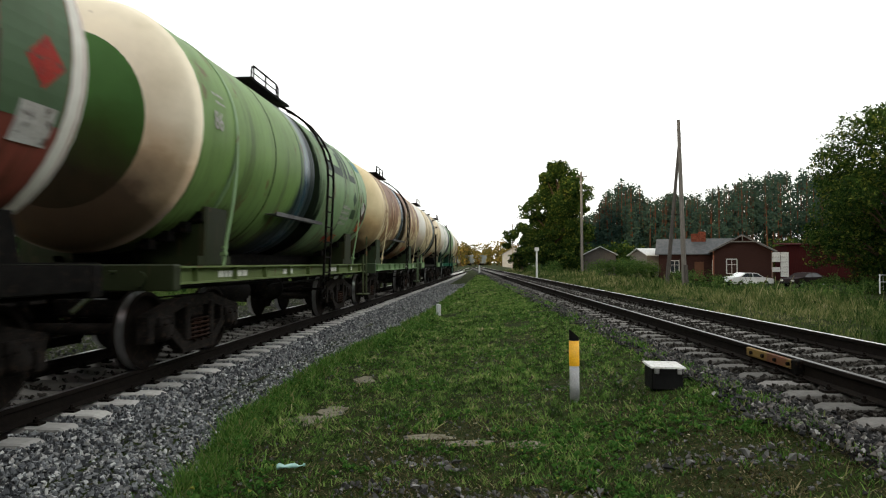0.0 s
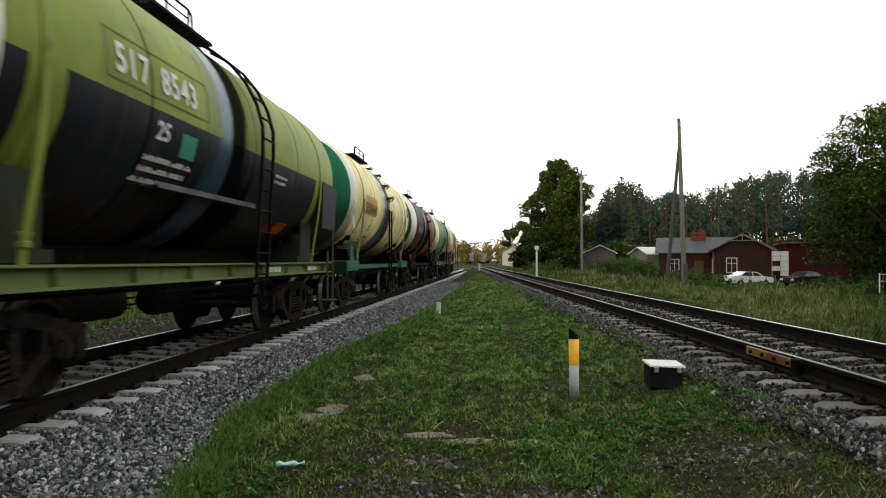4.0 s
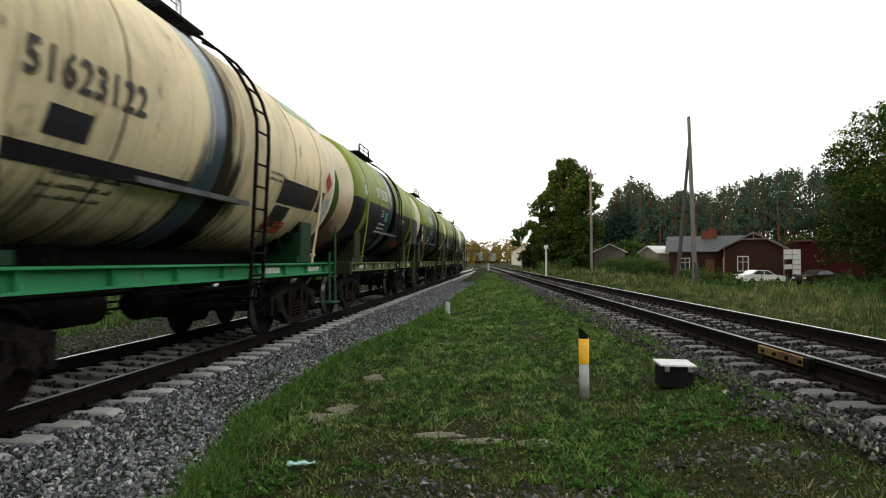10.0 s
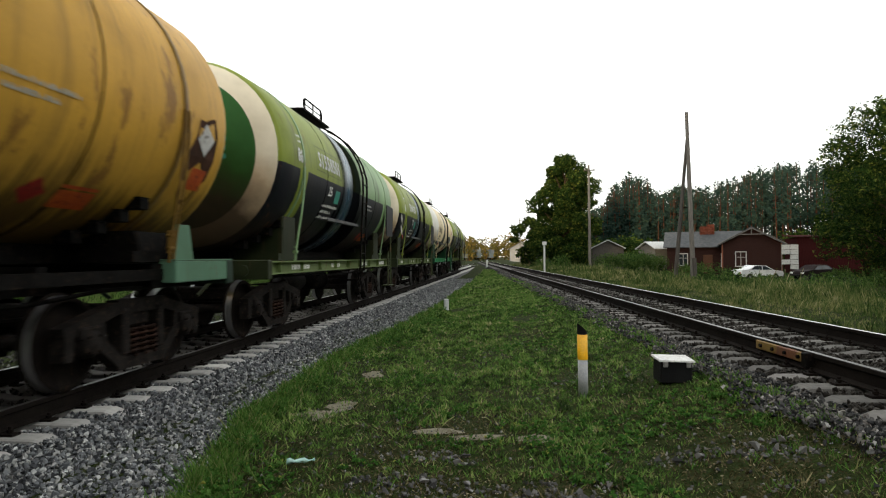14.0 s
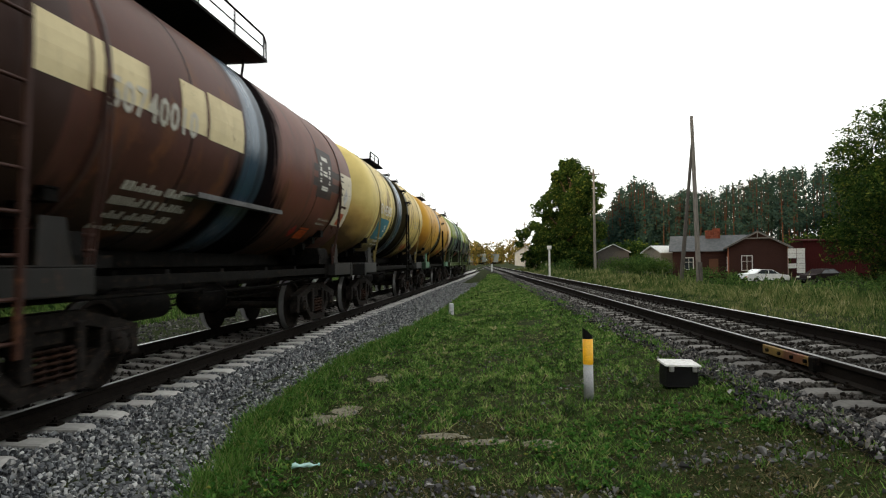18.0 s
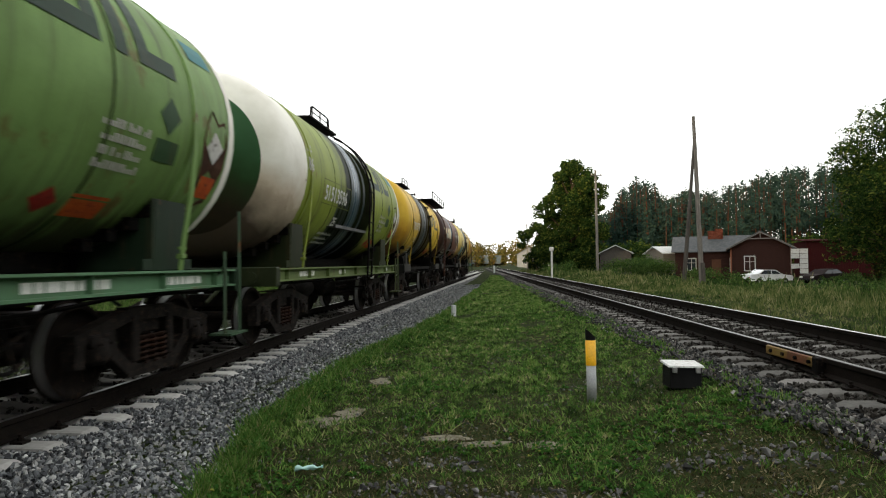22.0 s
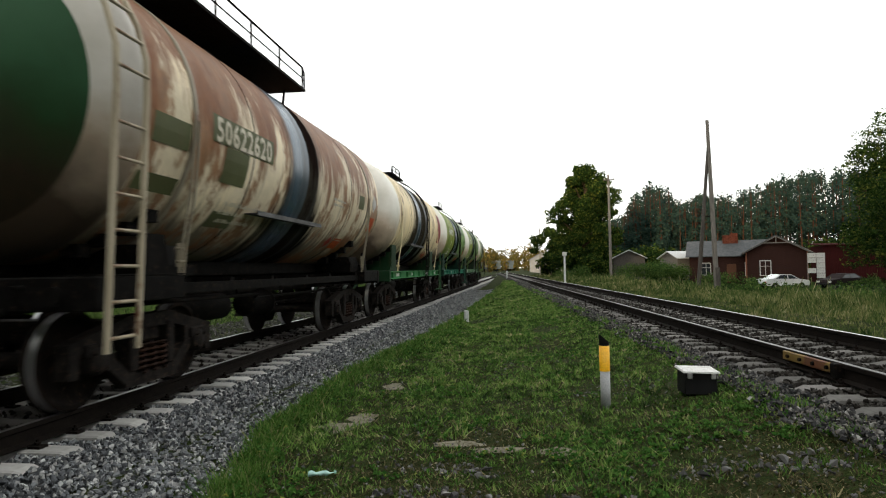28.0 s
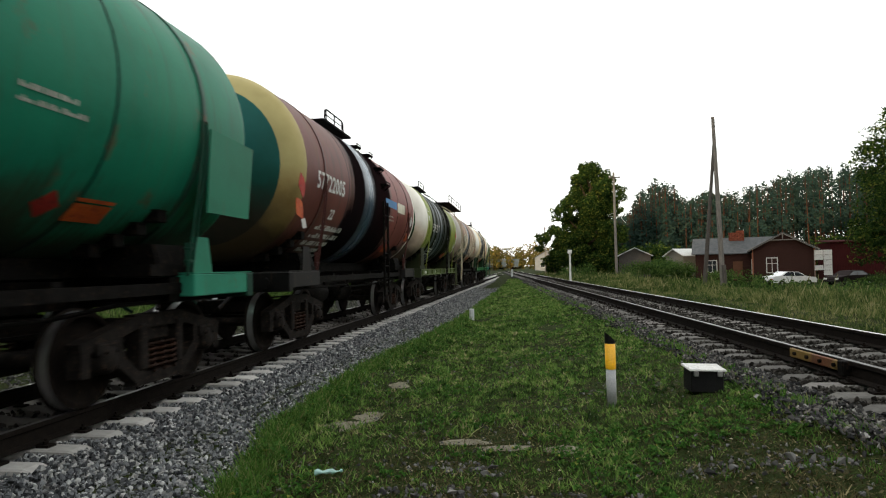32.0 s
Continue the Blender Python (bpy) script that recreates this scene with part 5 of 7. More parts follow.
tank_car(10, "rings", (0.62, 0.47, 0.16), (0.66, 0.53, 0.20), sill=(0.05, 0.05, 0.05), band=(0.5, 0.48, 0.40), ring=1.09, inner=0.82, num_y=-3.76, num_s=-0.32, disc=DKGREEN, number="51642840", rust=0.5, spill=1.7, ink=WHITE, small=(2.8, -0.2, 3), plate=None,
         extra=(("blue_panel", (0.05, 0.20, 0.26), "faded blue panel with small lines", ((-3.72, -2.25, -1.12, -0.44),)),), label="pale yellow tank wagon with green disc in a white ring")
tank_car(11, "walkway", (0.13, 0.048, 0.033), (0.085, 0.037, 0.028), sill=(0.022, 0.021, 0.02), band=BROWN, disc=SOOT, number="50740010", code="", plate="scrawl", ink=(0.5, 0.48, 0.42), rust=0.45, spill=0.9, rows=4, num_y=-3.9, small=(3.0, -0.9, 2),
         extra=(("cream_stripe", (0.66, 0.56, 0.33), "peeling cream stripe", ((-4.85, -4.15, -0.22, 0.28), (-4.1, -3.25, -0.18, 0.28), (-2.62, -2.05, -0.2, 0.34), (-1.98, -1.0, -0.22, 0.36))), ("dark_panel", (0.035, 0.025, 0.022), "dark painted panel", ((2.1, 4.2, 0.02, 0.16), (2.1, 4.2, -0.26, -0.10), (2.35, 3.3, -0.45, 0.5))), ("roundel", (0.6, 0.58, 0.52), "white roundel", ((2.62, 3.02, 0.28, 0.36), (2.62, 3.02, -0.30, -0.22), (2.48, 2.60, -0.16, 0.22), (3.04, 3.16, -0.16, 0.22), (2.68, 2.96, -0.02, 0.08))), ("peeling_sign", (0.62, 0.56, 0.42), "peeling cream sign", ((3.98, 4.88, -0.95, 0.22),))), num_s=-0.27, label="brown tank wagon with peeling cream stripe and long walkway")
tank_car(12, "rings", YELLOW, (0.62, 0.40, 0.05), ring=1.31, inner=1.0, num_y=-3.79, num_s=-0.4, sill=(0.022, 0.021, 0.02), band=(0.62, 0.61, 0.55), disc=(0.015, 0.08, 0.03), number="50059978", rust=0.35, spill=2.0, ink=(0.6, 0.58, 0.5), plate=None,
         extra=(("company_mark", (0.05, 0.075, 0.075), "dark block-shaped company mark", ((1.5, 1.68, -0.02, 0.52), (1.68, 2.0, -0.02, 0.14), (2.0, 2.18, 0.1, 0.56), (2.4, 2.95, 0.36, 0.52), (2.6, 2.9, -0.06, 0.36), (3.2, 3.36, 0.0, 0.5), (3.0, 3.8, -0.1, 0.02))),), label="dirty yellow tank wagon with dark oil-stained rear")
tank_car(13, "modern", OLIVE, OLIVE, sill=SILL_G, band=WHITE, wide=0.75, inner=1.2, disc=(0.03, 0.09, 0.035), number="51513596", oil=True, rim=True, spill=1.7, num_s=-0.42, mark="86", label="olive green tank wagon with broad white end band")
tank_car(14, "modern", GREEN, OLIVE, sill=(0.10, 0.20, 0.11), band=WHITE, wide=0.8, inner=1.2, disc=(0.015, 0.075, 0.03), number="51165599", oil=True, rim=True, spill=1.2, num_y=-3.8, num_s=0.0, mark="86", label="green tank wagon with broad white end band")
tank_car(15, "modern", GREEN, OLIVE, sill=(0.03, 0.20, 0.13), band=WHITE, wide=0.18, inner=1.22, disc=(0.06, 0.13, 0.02), number="51481918", oil=True, rust=0.35, spill=1.3, num_y=-3.9, num_s=0.0, mark="86", label="green tank wagon with teal sill and rusty white band")
tank_car(16, "modern", CREAM, CREAM, sill=(0.05, 0.22, 0.08), band=WHITE, disc=DKGREEN, number="", rust=0.5, spill=1.7, plate=None,
         extra=(("red_panel", (0.20, 0.02, 0.02), "dark red painted panel", ((4.0, 4.8, -0.6, 0.62),)),), label="cream tank wagon with dark red panel")
tank_car(17, "walkway", (0.78, 0.68, 0.50), (0.76, 0.66, 0.48), sill=None, band=(0.50, 0.48, 0.44), disc=(0.02, 0.07, 0.03), number="50622620", ink=(0.60, 0.56, 0.44), code="", rust=0.74, spill=0.85, wide=0.1, inner=1.3, num_y=-3.43,
         extra=(("olive_panel", (0.09, 0.10, 0.045), "dull olive panels", ((-4.66, -3.98, -0.40, -0.10), (-4.72, -3.98, -0.92, -0.72), (-3.15, -2.5, -0.62, -0.18), (-2.95, -2.3, -1.25, -1.0), (3.1, 3.55, -0.35, -0.05), (-3.5, -1.72, -0.17, 0.16))),), num_s=-0.15, label="cream tank wagon eaten by rust with long walkway")
tank_car(18, "modern", OLIVE, OLIVE, sill=SILL_G, band=WHITE, wide=0.62, inner=1.30, disc=(0.025, 0.085, 0.04), number="539 52 7", rust=0.4, spill=3.0, rim=True, num_s=-0.3, mark="86", label="olive green tank wagon black with spilled oil")
tank_car(19, "old", (0.19, 0.05, 0.042), (0.13, 0.045, 0.036), sill=(0.018, 0.017, 0.017), wide=0.06, inner=1.30, num_y=-4.3, num_s=-0.28, band=(0.40, 0.34, 0.15), disc=(0.01, 0.09, 0.08), number="57722005", code="22", rust=0.4, spill=2.0, rim=True, plate="scrawl", rows=5, 
         extra=(("blue_mark", (0.06, 0.20, 0.42), "blue block-shaped mark", ((0.95, 2.27, -0.10, 0.10),)), ("cream_sign", (0.6, 0.57, 0.45), "cream sign", ((2.39, 3.37, -0.15, 0.12),))), label="red-brown tank wagon black with oil, pale yellow band")
tank_car(20, "old", TEAL, TEAL, sill=(0.03, 0.22, 0.14), band=WHITE, disc=DKGREEN, number="", rust=0.25, plate="board", board=(0.012, 0.15, 0.085), plates=(M_REDPEEL, M_ORANGE, M_PEEL), spill=0.9, label="glossy green tank wagon with green sill")
tank_car(21, "modern", OLIVE, OLIVE, BLACKLOW, sill=SILL_G, label="olive green tank wagon with black lower half, last of the string", plate="board")


def travelled(t):
    """Metres that the train has run; it slows a little."""
    return 8.17 * t - 0.0182 * t * t


COUPLING = 6.2  # where the coupling ahead of wagon 0 stands at the start


def motions():
    times = [0.5 * k for k in range(65)]
    fine = [k / 15 for k in range(481)]
    for i, car, sets in CARS:
        mid = COUPLING - CAR_LENGTH * (i + 0.5)
        rows = []
        for t in times:
            a, _ = train_line(mid + travelled(t) - 3.9)
            b, _ = train_line(mid + travelled(t) + 3.9)
            d = b - a
            rows.append((t, pose(*((a + b) / 2), 0, 0, math.degrees(math.atan2(-d.x, d.y)))))
        walk(car, rows)
        for ws, y in sets:
            walk(ws, [(t, pose(0, y, 0.4785, -math.degrees(travelled(t) / 0.4785) % 360)) for t in fine])

# ---------------------------------------------------------------- lineside things
M_YELLOW = mottled("yellow_plastic", (0.82, 0.42, 0.006), (0.90, 0.48, 0.010), 14, 0.45)
M_GREYPOST = mottled("grey_plastic", (0.3486, 0.3569, 0.3652), (0.4316, 0.4399, 0.4482), 10, 0.5)
M_LID = mottled("white_lid", (0.5146, 0.5146, 0.498), (0.6474, 0.6474, 0.6225), 9, 0.55, c3=(0.249, 0.2324, 0.2075))
M_POLE = mottled("weathered_pole", (0.12, 0.11, 0.10), (0.20, 0.185, 0.165), 6, 0.9, stretch=(4, 4, 0.4))
M_POLE_DARK = mottled("tarred_pole", (0.06, 0.055, 0.05), (0.10, 0.09, 0.08), 6, 0.9, stretch=(4, 4, 0.4))
M_BARK = mottled("bark", (0.05, 0.035, 0.025), (0.10, 0.07, 0.05), 9, 0.95, stretch=(3, 3, 0.6), relief=1.0)
M_PINEBARK = mottled("pine_bark", (0.0405, 0.0203, 0.0126), (0.072, 0.0383, 0.0248), 5, 0.95, stretch=(3, 3, 0.6))
M_CONC = mottled("pale_concrete", (0.45, 0.47, 0.47), (0.58, 0.60, 0.60), 12, 0.85)


def marker_post():
    x, y = 0.86, 6.87
    p = thing("marker_post", "grey and yellow marker post with a black sloping top", "marker post", at=pose(x, y, ground_z(x, y) - 0.02, 0.3, -0.6, 8))
    b = Build()
    b.lathe([(0, 0), (0.052, 0), (0.052, 0.42), (0, 0.42)], 20, axis="z")
    part("lower_tube", b, M_GREYPOST, p, "grey plastic tube")
    b = Build()
    b.lathe([(0.055, 0.42), (0.055, 0.69), (0, 0.69)], 20, axis="z")
    part("yellow_sleeve", b, M_YELLOW, p, "yellow sleeve")
    b = Build()
    ring = [(0.055 * math.cos(2 * math.pi * i / 20), 0.055 * math.sin(2 * math.pi * i / 20)) for i in range(20)]
    b.add([(c, s, 0.692) for c, s in ring] + [(c, s, 0.765 - 0.9 * c) for c, s in ring],
          [(i, (i + 1) % 20, 20 + (i + 1) % 20, 20 + i) for i in range(20)] + [tuple(range(20, 40))])
    part("cap", b, M_BLACK, p, "black slanted cap")


marker_post()


def track_box():
    x, y = 1.80, 6.88
    p = thing("track_box", "black lineside cable box with a white lid", "cable box", at=pose(x, y, ground_z(x, y) + 0.02, 0, 1.5, 4))
    b = Build()
    b.block(-0.165, 0.165, -0.13, 0.13, 0.0, 0.225, c=0.01)
    part("body", b, M_BLACK, p)
    b = Build()
    b.hexa([(-0.187, -0.15, 0.227), (0.187, -0.15, 0.227), (0.187, 0.15, 0.245), (-0.187, 0.15, 0.245), (-0.182, -0.145, 0.243), (0.182, -0.145, 0.243), (0.182, 0.145, 0.262), (-0.182, 0.145, 0.262)])
    part("lid", b, M_LID, p, "scuffed white lid")
    for q in (-0.12, 0.12):
        b = Build()
        b.block(q - 0.024, q + 0.024, -0.152, -0.13, 0.17, 0.225, c=0.005)
        part("latch", b, M_ZINC, p, "zinc latch")
    for q in (-0.12, 0.12):
        b = Build()
        b.cyl((q, 0, -0.12), (q, 0, 0.0), 0.025, n=8)
        part("leg", b, M_IRON, p)
    b = Build()
    b.tube([(0.165, 0.0, 0.1), (0.26, 0.02, 0.12), (0.35, 0.04, 0.05), (0.4, 0.05, -0.03)], 0.012)
    part("cable", b, M_BLACK, p)


track_box()


def stub_post(x, y, h, w, label):
    p = thing("stub_post", label, "post", at=pose(x, y, ground_z(x, y) - 0.02, 0, 0, 20))
    b = Build()
    b.block(-w, w, -w, w, 0, h, c=0.02)
    part("shaft", b, M_CONC, p)


stub_post(-1.72, 18.9, 0.36, 0.065, "short pale concrete survey post in the grass")
stub_post(-1.95, 78.0, 0.95, 0.09, "white fouling-point post between the tracks")


def white_marker():
    x, y = 3.22, 48.5
    p = thing("signal_marker", "white post with a small square head beside the empty track", "marker", at=pose(x, y, ground_z(x, y)))
    b = Build()
    b.cyl((0, 0, -0.2), (0, 0, 2.15), 0.075, 0.07, n=14)
    part("shaft", b, M_LID, p)
    b = Build()
    b.block(-0.16, 0.16, -0.14, 0.14, 2.1, 2.38, c=0.02)
    part("head", b, M_LID, p)


white_marker()


def frame_pole():
    """A-shaped telegraph pole: two raked legs bolted together at the top."""
    top = Vector((9.15, 31.8, 8.75))
    p = thing("a_frame_pole", "weathered timber A-frame telegraph pole without wires", "telegraph pole", at=pose(9.1, 31.8, 0))
    for name, foot, m, r in (("front_leg", (9.37, 31.7, 0.0), M_POLE, 0.125), ("rear_leg", (8.54, 32.0, 0.0), M_POLE_DARK, 0.105)):
        b = Build()
        a, c = Vector(foot) - Vector((9.1, 31.8, 0)), top - Vector((9.1, 31.8, 0))
        if name == "rear_leg":
            c = c - Vector((-0.02, 0, 1.25))
        b.cyl(a, a.lerp(c, 0.5), r, r * 0.85, n=12).cyl(a.lerp(c, 0.5), c, r * 0.85, r * 0.62, n=12)
        part(name, b, m, p)
    b = Build()
    b.cyl((-0.32, 0.1, 4.0), (0.22, 0.0, 4.0), 0.03, n=8)
    part("tie_bolt", b, M_IRON, p)
    b = Build()
    b.cyl((0.30, -0.32, -0.3), (0.26, -0.28, 1.5), 0.11, 0.10, n=10)
    part("stub_foot", b, M_POLE_DARK, p, "timber foot bound to the leg")


frame_pole()


def plain_pole(x, y, h, r=0.14, arm=True):
    p = thing("telegraph_pole", "grey weathered telegraph pole with a short crossarm", "telegraph pole", "telegraph poles", at=pose(x, y, ground_z(x, y) - 0.2))
    b = Build()
    b.cyl((0, 0, 0), (-0.05, 0, h), r, r * 0.65, n=12)
    part("shaft", b, M_POLE, p)
    if arm:
        b = Build()
        b.bar((-0.5, -0.1, h - 0.5), (0.5, -0.1, h - 0.5), 0.09, 0.1)
        part("crossarm", b, M_POLE_DARK, p)
        for q in (-0.42, 0.42):
            b = Build()
            b.lathe([(0, 0), (0.04, 0), (0.05, 0.05), (0.03, 0.12), (0, 0.13)], 10, axis="z", centre=(q, -0.1, h - 0.44))
            part("insulator", b, M_CONC, p)


plain_pole(8.05, 58.5, 10.0)
plain_pole(3.4, 120.0, 9.0, 0.13)


# ---------------------------------------------------------------- trees
LEAF_A = leafy("leaves_deep", [(0.0, (0.008, 0.0192, 0.0048)), (0.5, (0.0208, 0.0448, 0.0096)), (0.8, (0.044, 0.076, 0.0144)), (1.0, (0.136, 0.152, 0.028))])
LEAF_B = leafy("leaves_bush", [(0.0, (0.020, 0.045, 0.012)), (0.6, (0.05, 0.10, 0.022)), (1.0, (0.11, 0.16, 0.04))])
# Needle colours carry the teal cast of distant haze.
NEEDLE = leafy("hazed_pine_needles", [(0.0, (0.017, 0.0352, 0.0288)), (0.6, (0.0256, 0.049, 0.0394)), (1.0, (0.0426, 0.0666, 0.0437))], trans=0.3)


def tree(name, x, y, h, spread, seed, label, leafm=LEAF_A, leaves=30000, size=0.14, low=0.12, blobs=26, cat="tree"):
    """Tapered trunk, limbs to every heap of leaves, crown with gaps."""
    rnd, rng = random.Random(seed), np.random.default_rng(seed)
    p = thing(name, label, cat, at=pose(x, y, ground_z(x, y) - 0.1))
    b = Build()
    r0 = 0.02 * h
    pts = [Vector((0, 0, 0))]
    for k in range(1, 7):
        pts.append(Vector((rnd.gauss(0, 0.12), rnd.gauss(0, 0.12), h * 0.8 * k / 6)))
    for k in range(6):
        b.cyl(pts[k], pts[k + 1], r0 * (1 - k / 7), r0 * (1 - (k + 1) / 7), n=9, caps=False)
    heaps = []
    for k in range(blobs):
        f = low + (1 - low) * ((k + 0.5) / blobs)
        wide = spread * math.sin(math.pi * min(1.0, 0.18 + 0.80 * (f - low) / (1 - low))) ** 0.7
        a = k * 2.4 + rnd.uniform(-0.4, 0.4)
        d = wide * rnd.uniform(0.3, 0.95)
        r = spread * rnd.uniform(0.18, 0.36) * (0.75 if f > 0.85 else 1)
        c = Vector((d * math.cos(a), d * math.sin(a), min(h * f, h - r * 0.8)))
        heaps.append((*c, r))
        for _ in range(2):
            o = Vector((rnd.gauss(0, 1), rnd.gauss(0, 1), rnd.gauss(0, .7))).normalized() * r * 1.0
            heaps.append((c.x + o.x, c.y + o.y, min(c.z + o.z, h), r * rnd.uniform(.3, .55)))
        j = pts[max(1, min(5, int(f * 5)))]
        mid = j.lerp(c, 0.5) + Vector((0, 0, 0.3))
        b.cyl(j, mid, r0 * 0.3, r0 * 0.2, n=5, caps=False).cyl(mid, c, r0 * 0.2, r0 * 0.07, n=5, caps=False)
    part("trunk", b, M_BARK, p, "dark furrowed trunk with limbs")
    c = heap_points(heaps, leaves, rng)
    part("crown", quad_mesh("crown", leaf_quads(c, size * rng.uniform(.6, 1.4, len(c)), rng), leafm), None, p, "dense uneven leafy crown")
    return p


tree("broadleaf_tree", 7.5, 74.0, 13.3, 4.0, 3, "tall dark broadleaf tree beside the line, top catching low sun", leaves=80000, size=0.13, low=0.10, blobs=50)
tree("broadleaf_tree", 3.6, 82.0, 6.5, 2.6, 5, "low dark broadleaf tree at the foot of the taller one", leaves=9000, size=0.17, low=0.05, blobs=18)
tree("broadleaf_tree", 28.6, 46.5, 13.7, 5.6, 8, "tall spreading broadleaf tree beside the red house", leaves=64000, size=0.115, low=0.08, blobs=56)
tree("broadleaf_tree", 32.5, 51.0, 11.0, 4.6, 9, "dark broadleaf tree behind a taller one", leaves=24000, size=0.15, low=0.05, blobs=30)


SKYLINE = ((0, 9.0), (13, 9.5), (17, 10.5), (19.5, 14.5), (22.3, 16.4), (24.2, 16.0), (26.5, 13.0), (30, 14.3), (34.6, 13.8), (38, 15.2), (43.4, 17.1), (50, 18.4), (55, 18.0), (70, 18.5), (200, 18.5))


def wood_height(x, y):
    """Height of the wood along its front, which falls towards the railway."""
    q = 110 * x / y
    for (a, h0), (b, h1) in zip(SKYLINE, SKYLINE[1:]):
        if a <= q <= b:
            return 1.62 + (h0 + (h1 - h0) * (q - a) / (b - a) - 1.62) * y / 110
    return 18.0


def forest():
    """Pine wood behind the houses: bare trunks with layered crowns high up; spruces, green to the ground, at its near end."""
    rnd, rng = random.Random(17), np.random.default_rng(17)
    tr = Build()
    heaps = []
    for k in range(680):
        x = rnd.uniform(11, 32) if k % 4 == 0 else rnd.uniform(11, 125)
        y = 99 + rnd.uniform(0, 38) - 0.10 * x
        h = wood_height(x, y) * rnd.uniform(0.84, 1.03)
        z = -0.5
        q = 110 * x / y
        spruce = rnd.random() < (0.9 if q < 26 else 0.22)
        tr.cyl((x, y, z), (x + rnd.gauss(0, .2), y, z + h * 0.97), 0.15, 0.04, n=5, caps=False)
        if spruce:
            for j in range(24):
                f = 0.05 + 0.94 * j / 23
                w = 2.6 * (1.03 - f) * rnd.uniform(.7, 1.2)
                for _ in range(3):
                    a = rnd.uniform(0, 6.28)
                    heaps.append((x + w * 0.55 * math.cos(a), y + w * 0.55 * math.sin(a), z + h * f - .25 * w + rnd.gauss(0, .15), max(0.2, w * 0.5)))
        else:
            base = 0.46 if q > 42 else 0.26
            for j in range(30):
                a, e = rnd.uniform(0, 6.28), rnd.random()
                w = 1.8 * math.sin(math.pi * (0.2 + 0.79 * e)) * rnd.uniform(.2, 1)
                heaps.append((x + w * math.cos(a), y + w * math.sin(a), z + h * (base + (0.98 - base) * e), rnd.uniform(.35, .8) * (1.15 - .5 * e)))
    for k in range(1300):
        x = rnd.uniform(12, 125)
        y = 118 + rnd.uniform(0, 22) - .1 * x
        heaps.append((x, y, wood_height(x, y) * rnd.uniform(.03, .90), rnd.uniform(1.3, 2.2)))
    c = heap_points(heaps, 680000, rng, 0.1, 0.9)
    wood = tagged(new("pine_wood", None), "dense dark pine wood behind the houses", "wood", kind="stuff")
    part("trunks", tr, M_PINEBARK, wood, "straight reddish pine trunks")
    part("crowns", quad_mesh("crowns", leaf_quads(c, rng.uniform(.13, .32, len(c)), rng, 0.7), NEEDLE), None, wood, "dark green pine crowns")


forest()


def undergrowth():
    """Shrubs along the edge of the wood."""
    rnd, rng = random.Random(23), np.random.default_rng(23)
    heaps = []
    for k in range(170):
        x = rnd.uniform(7, 80)
        y = 88 + rnd.uniform(0, 8) - 0.1 * x
        heaps.append((x, y, rnd.uniform(0.3, 3.6), rnd.uniform(0.9, 2.4)))
    c = heap_points(heaps, 60000, rng, 0.4)
    thing("shrub_belt", "belt of dark shrubs along the edge of the wood", "shrubs", kind="stuff", data=quad_mesh("shrub_belt", leaf_quads(c, rng.uniform(.12, .3, len(c)), rng), LEAF_A))


undergrowth()


def closing_wood(name, label, x0, x1, y0, y1, h0, h1, trees, leaves, seed):
    """Tall dark wood that closes the place and blocks light; the low sun only clears its tops."""
    rnd, rng = random.Random(seed), np.random.default_rng(seed)
    tr = Build()
    heaps = []
    for k in range(trees):
        x, y, h = rnd.uniform(x0, x1), rnd.uniform(y0, y1), rnd.uniform(h0, h1)
        tr.cyl((x, y, -0.6), (x, y, h * .9), .2, .06, n=5, caps=False)
        heaps += [(x + rnd.gauss(0, .7), y + rnd.gauss(0, .7), h * f, (1.5 + 1.6 * (1 - abs(f - .45))) * (.6 if f > .85 else 1) * h1 / 18) for f in (.05, .18, .32, .46, .6, .74, .86, .96)]
    c = heap_points(heaps, leaves, rng, .3)
    w = tagged(new(name, None), label, "wood", kind="stuff")
    part("trunks", tr, M_PINEBARK, w)
    part("crowns", quad_mesh("crowns", leaf_quads(c, rng.uniform(.35, .8, len(c)) * h1 / 18, rng), LEAF_A), None, w)


# First two are unseen, added to hold off low sun and horizon light.
closing_wood("wood_behind", "dark mixed wood added out of view behind the camera as shade", -110, 75, -66, -34, 18.0, 21.5, 420, 60000, 61)
closing_wood("wood_beside", "dark mixed wood added out of view beside the empty track as shade", 30, 46, -34, 30, 13, 16.5, 110, 16000, 62)
closing_wood("thicket", "green thicket beyond the train's track", -27, -17.5, -34, 62, 5.0, 8.0, 170, 36000, 63)


# ---------------------------------------------------------------- houses
M_LOG = mottled("red_brown_boards", (0.032, 0.016, 0.0132), (0.0448, 0.0224, 0.0184), 4, 0.85, stretch=(0.4, 0.4, 6))
M_ROOF = mottled("grey_sheet_roof", (0.054, 0.0594, 0.063), (0.0855, 0.09, 0.0936), 3, 0.6, 0.2)
M_BRICK = varied("chimney_brick", [(0.0, (0.1, 0.0289, 0.0174)), (0.5, (0.131, 0.0423, 0.0269)), (1.0, (0.154, 0.0577, 0.0385))], 0.9, 12, "object")
M_FRAME = mottled("white_window_paint", (0.42, 0.42, 0.39), (0.52, 0.51, 0.48), 10, 0.6)
M_BOARDS = mottled("white_boards", (0.42, 0.42, 0.399), (0.504, 0.504, 0.483), 3, 0.8, c3=(0.245, 0.238, 0.224))
M_BARNRED = mottled("barn_red", (0.0294, 0.007, 0.007), (0.042, 0.0098, 0.0091), 2, 0.85, stretch=(5, 5, 0.5))


def glass_base(n, l, b):
    b.inputs["Base Color"].default_value = (0.02, 0.025, 0.03, 1)


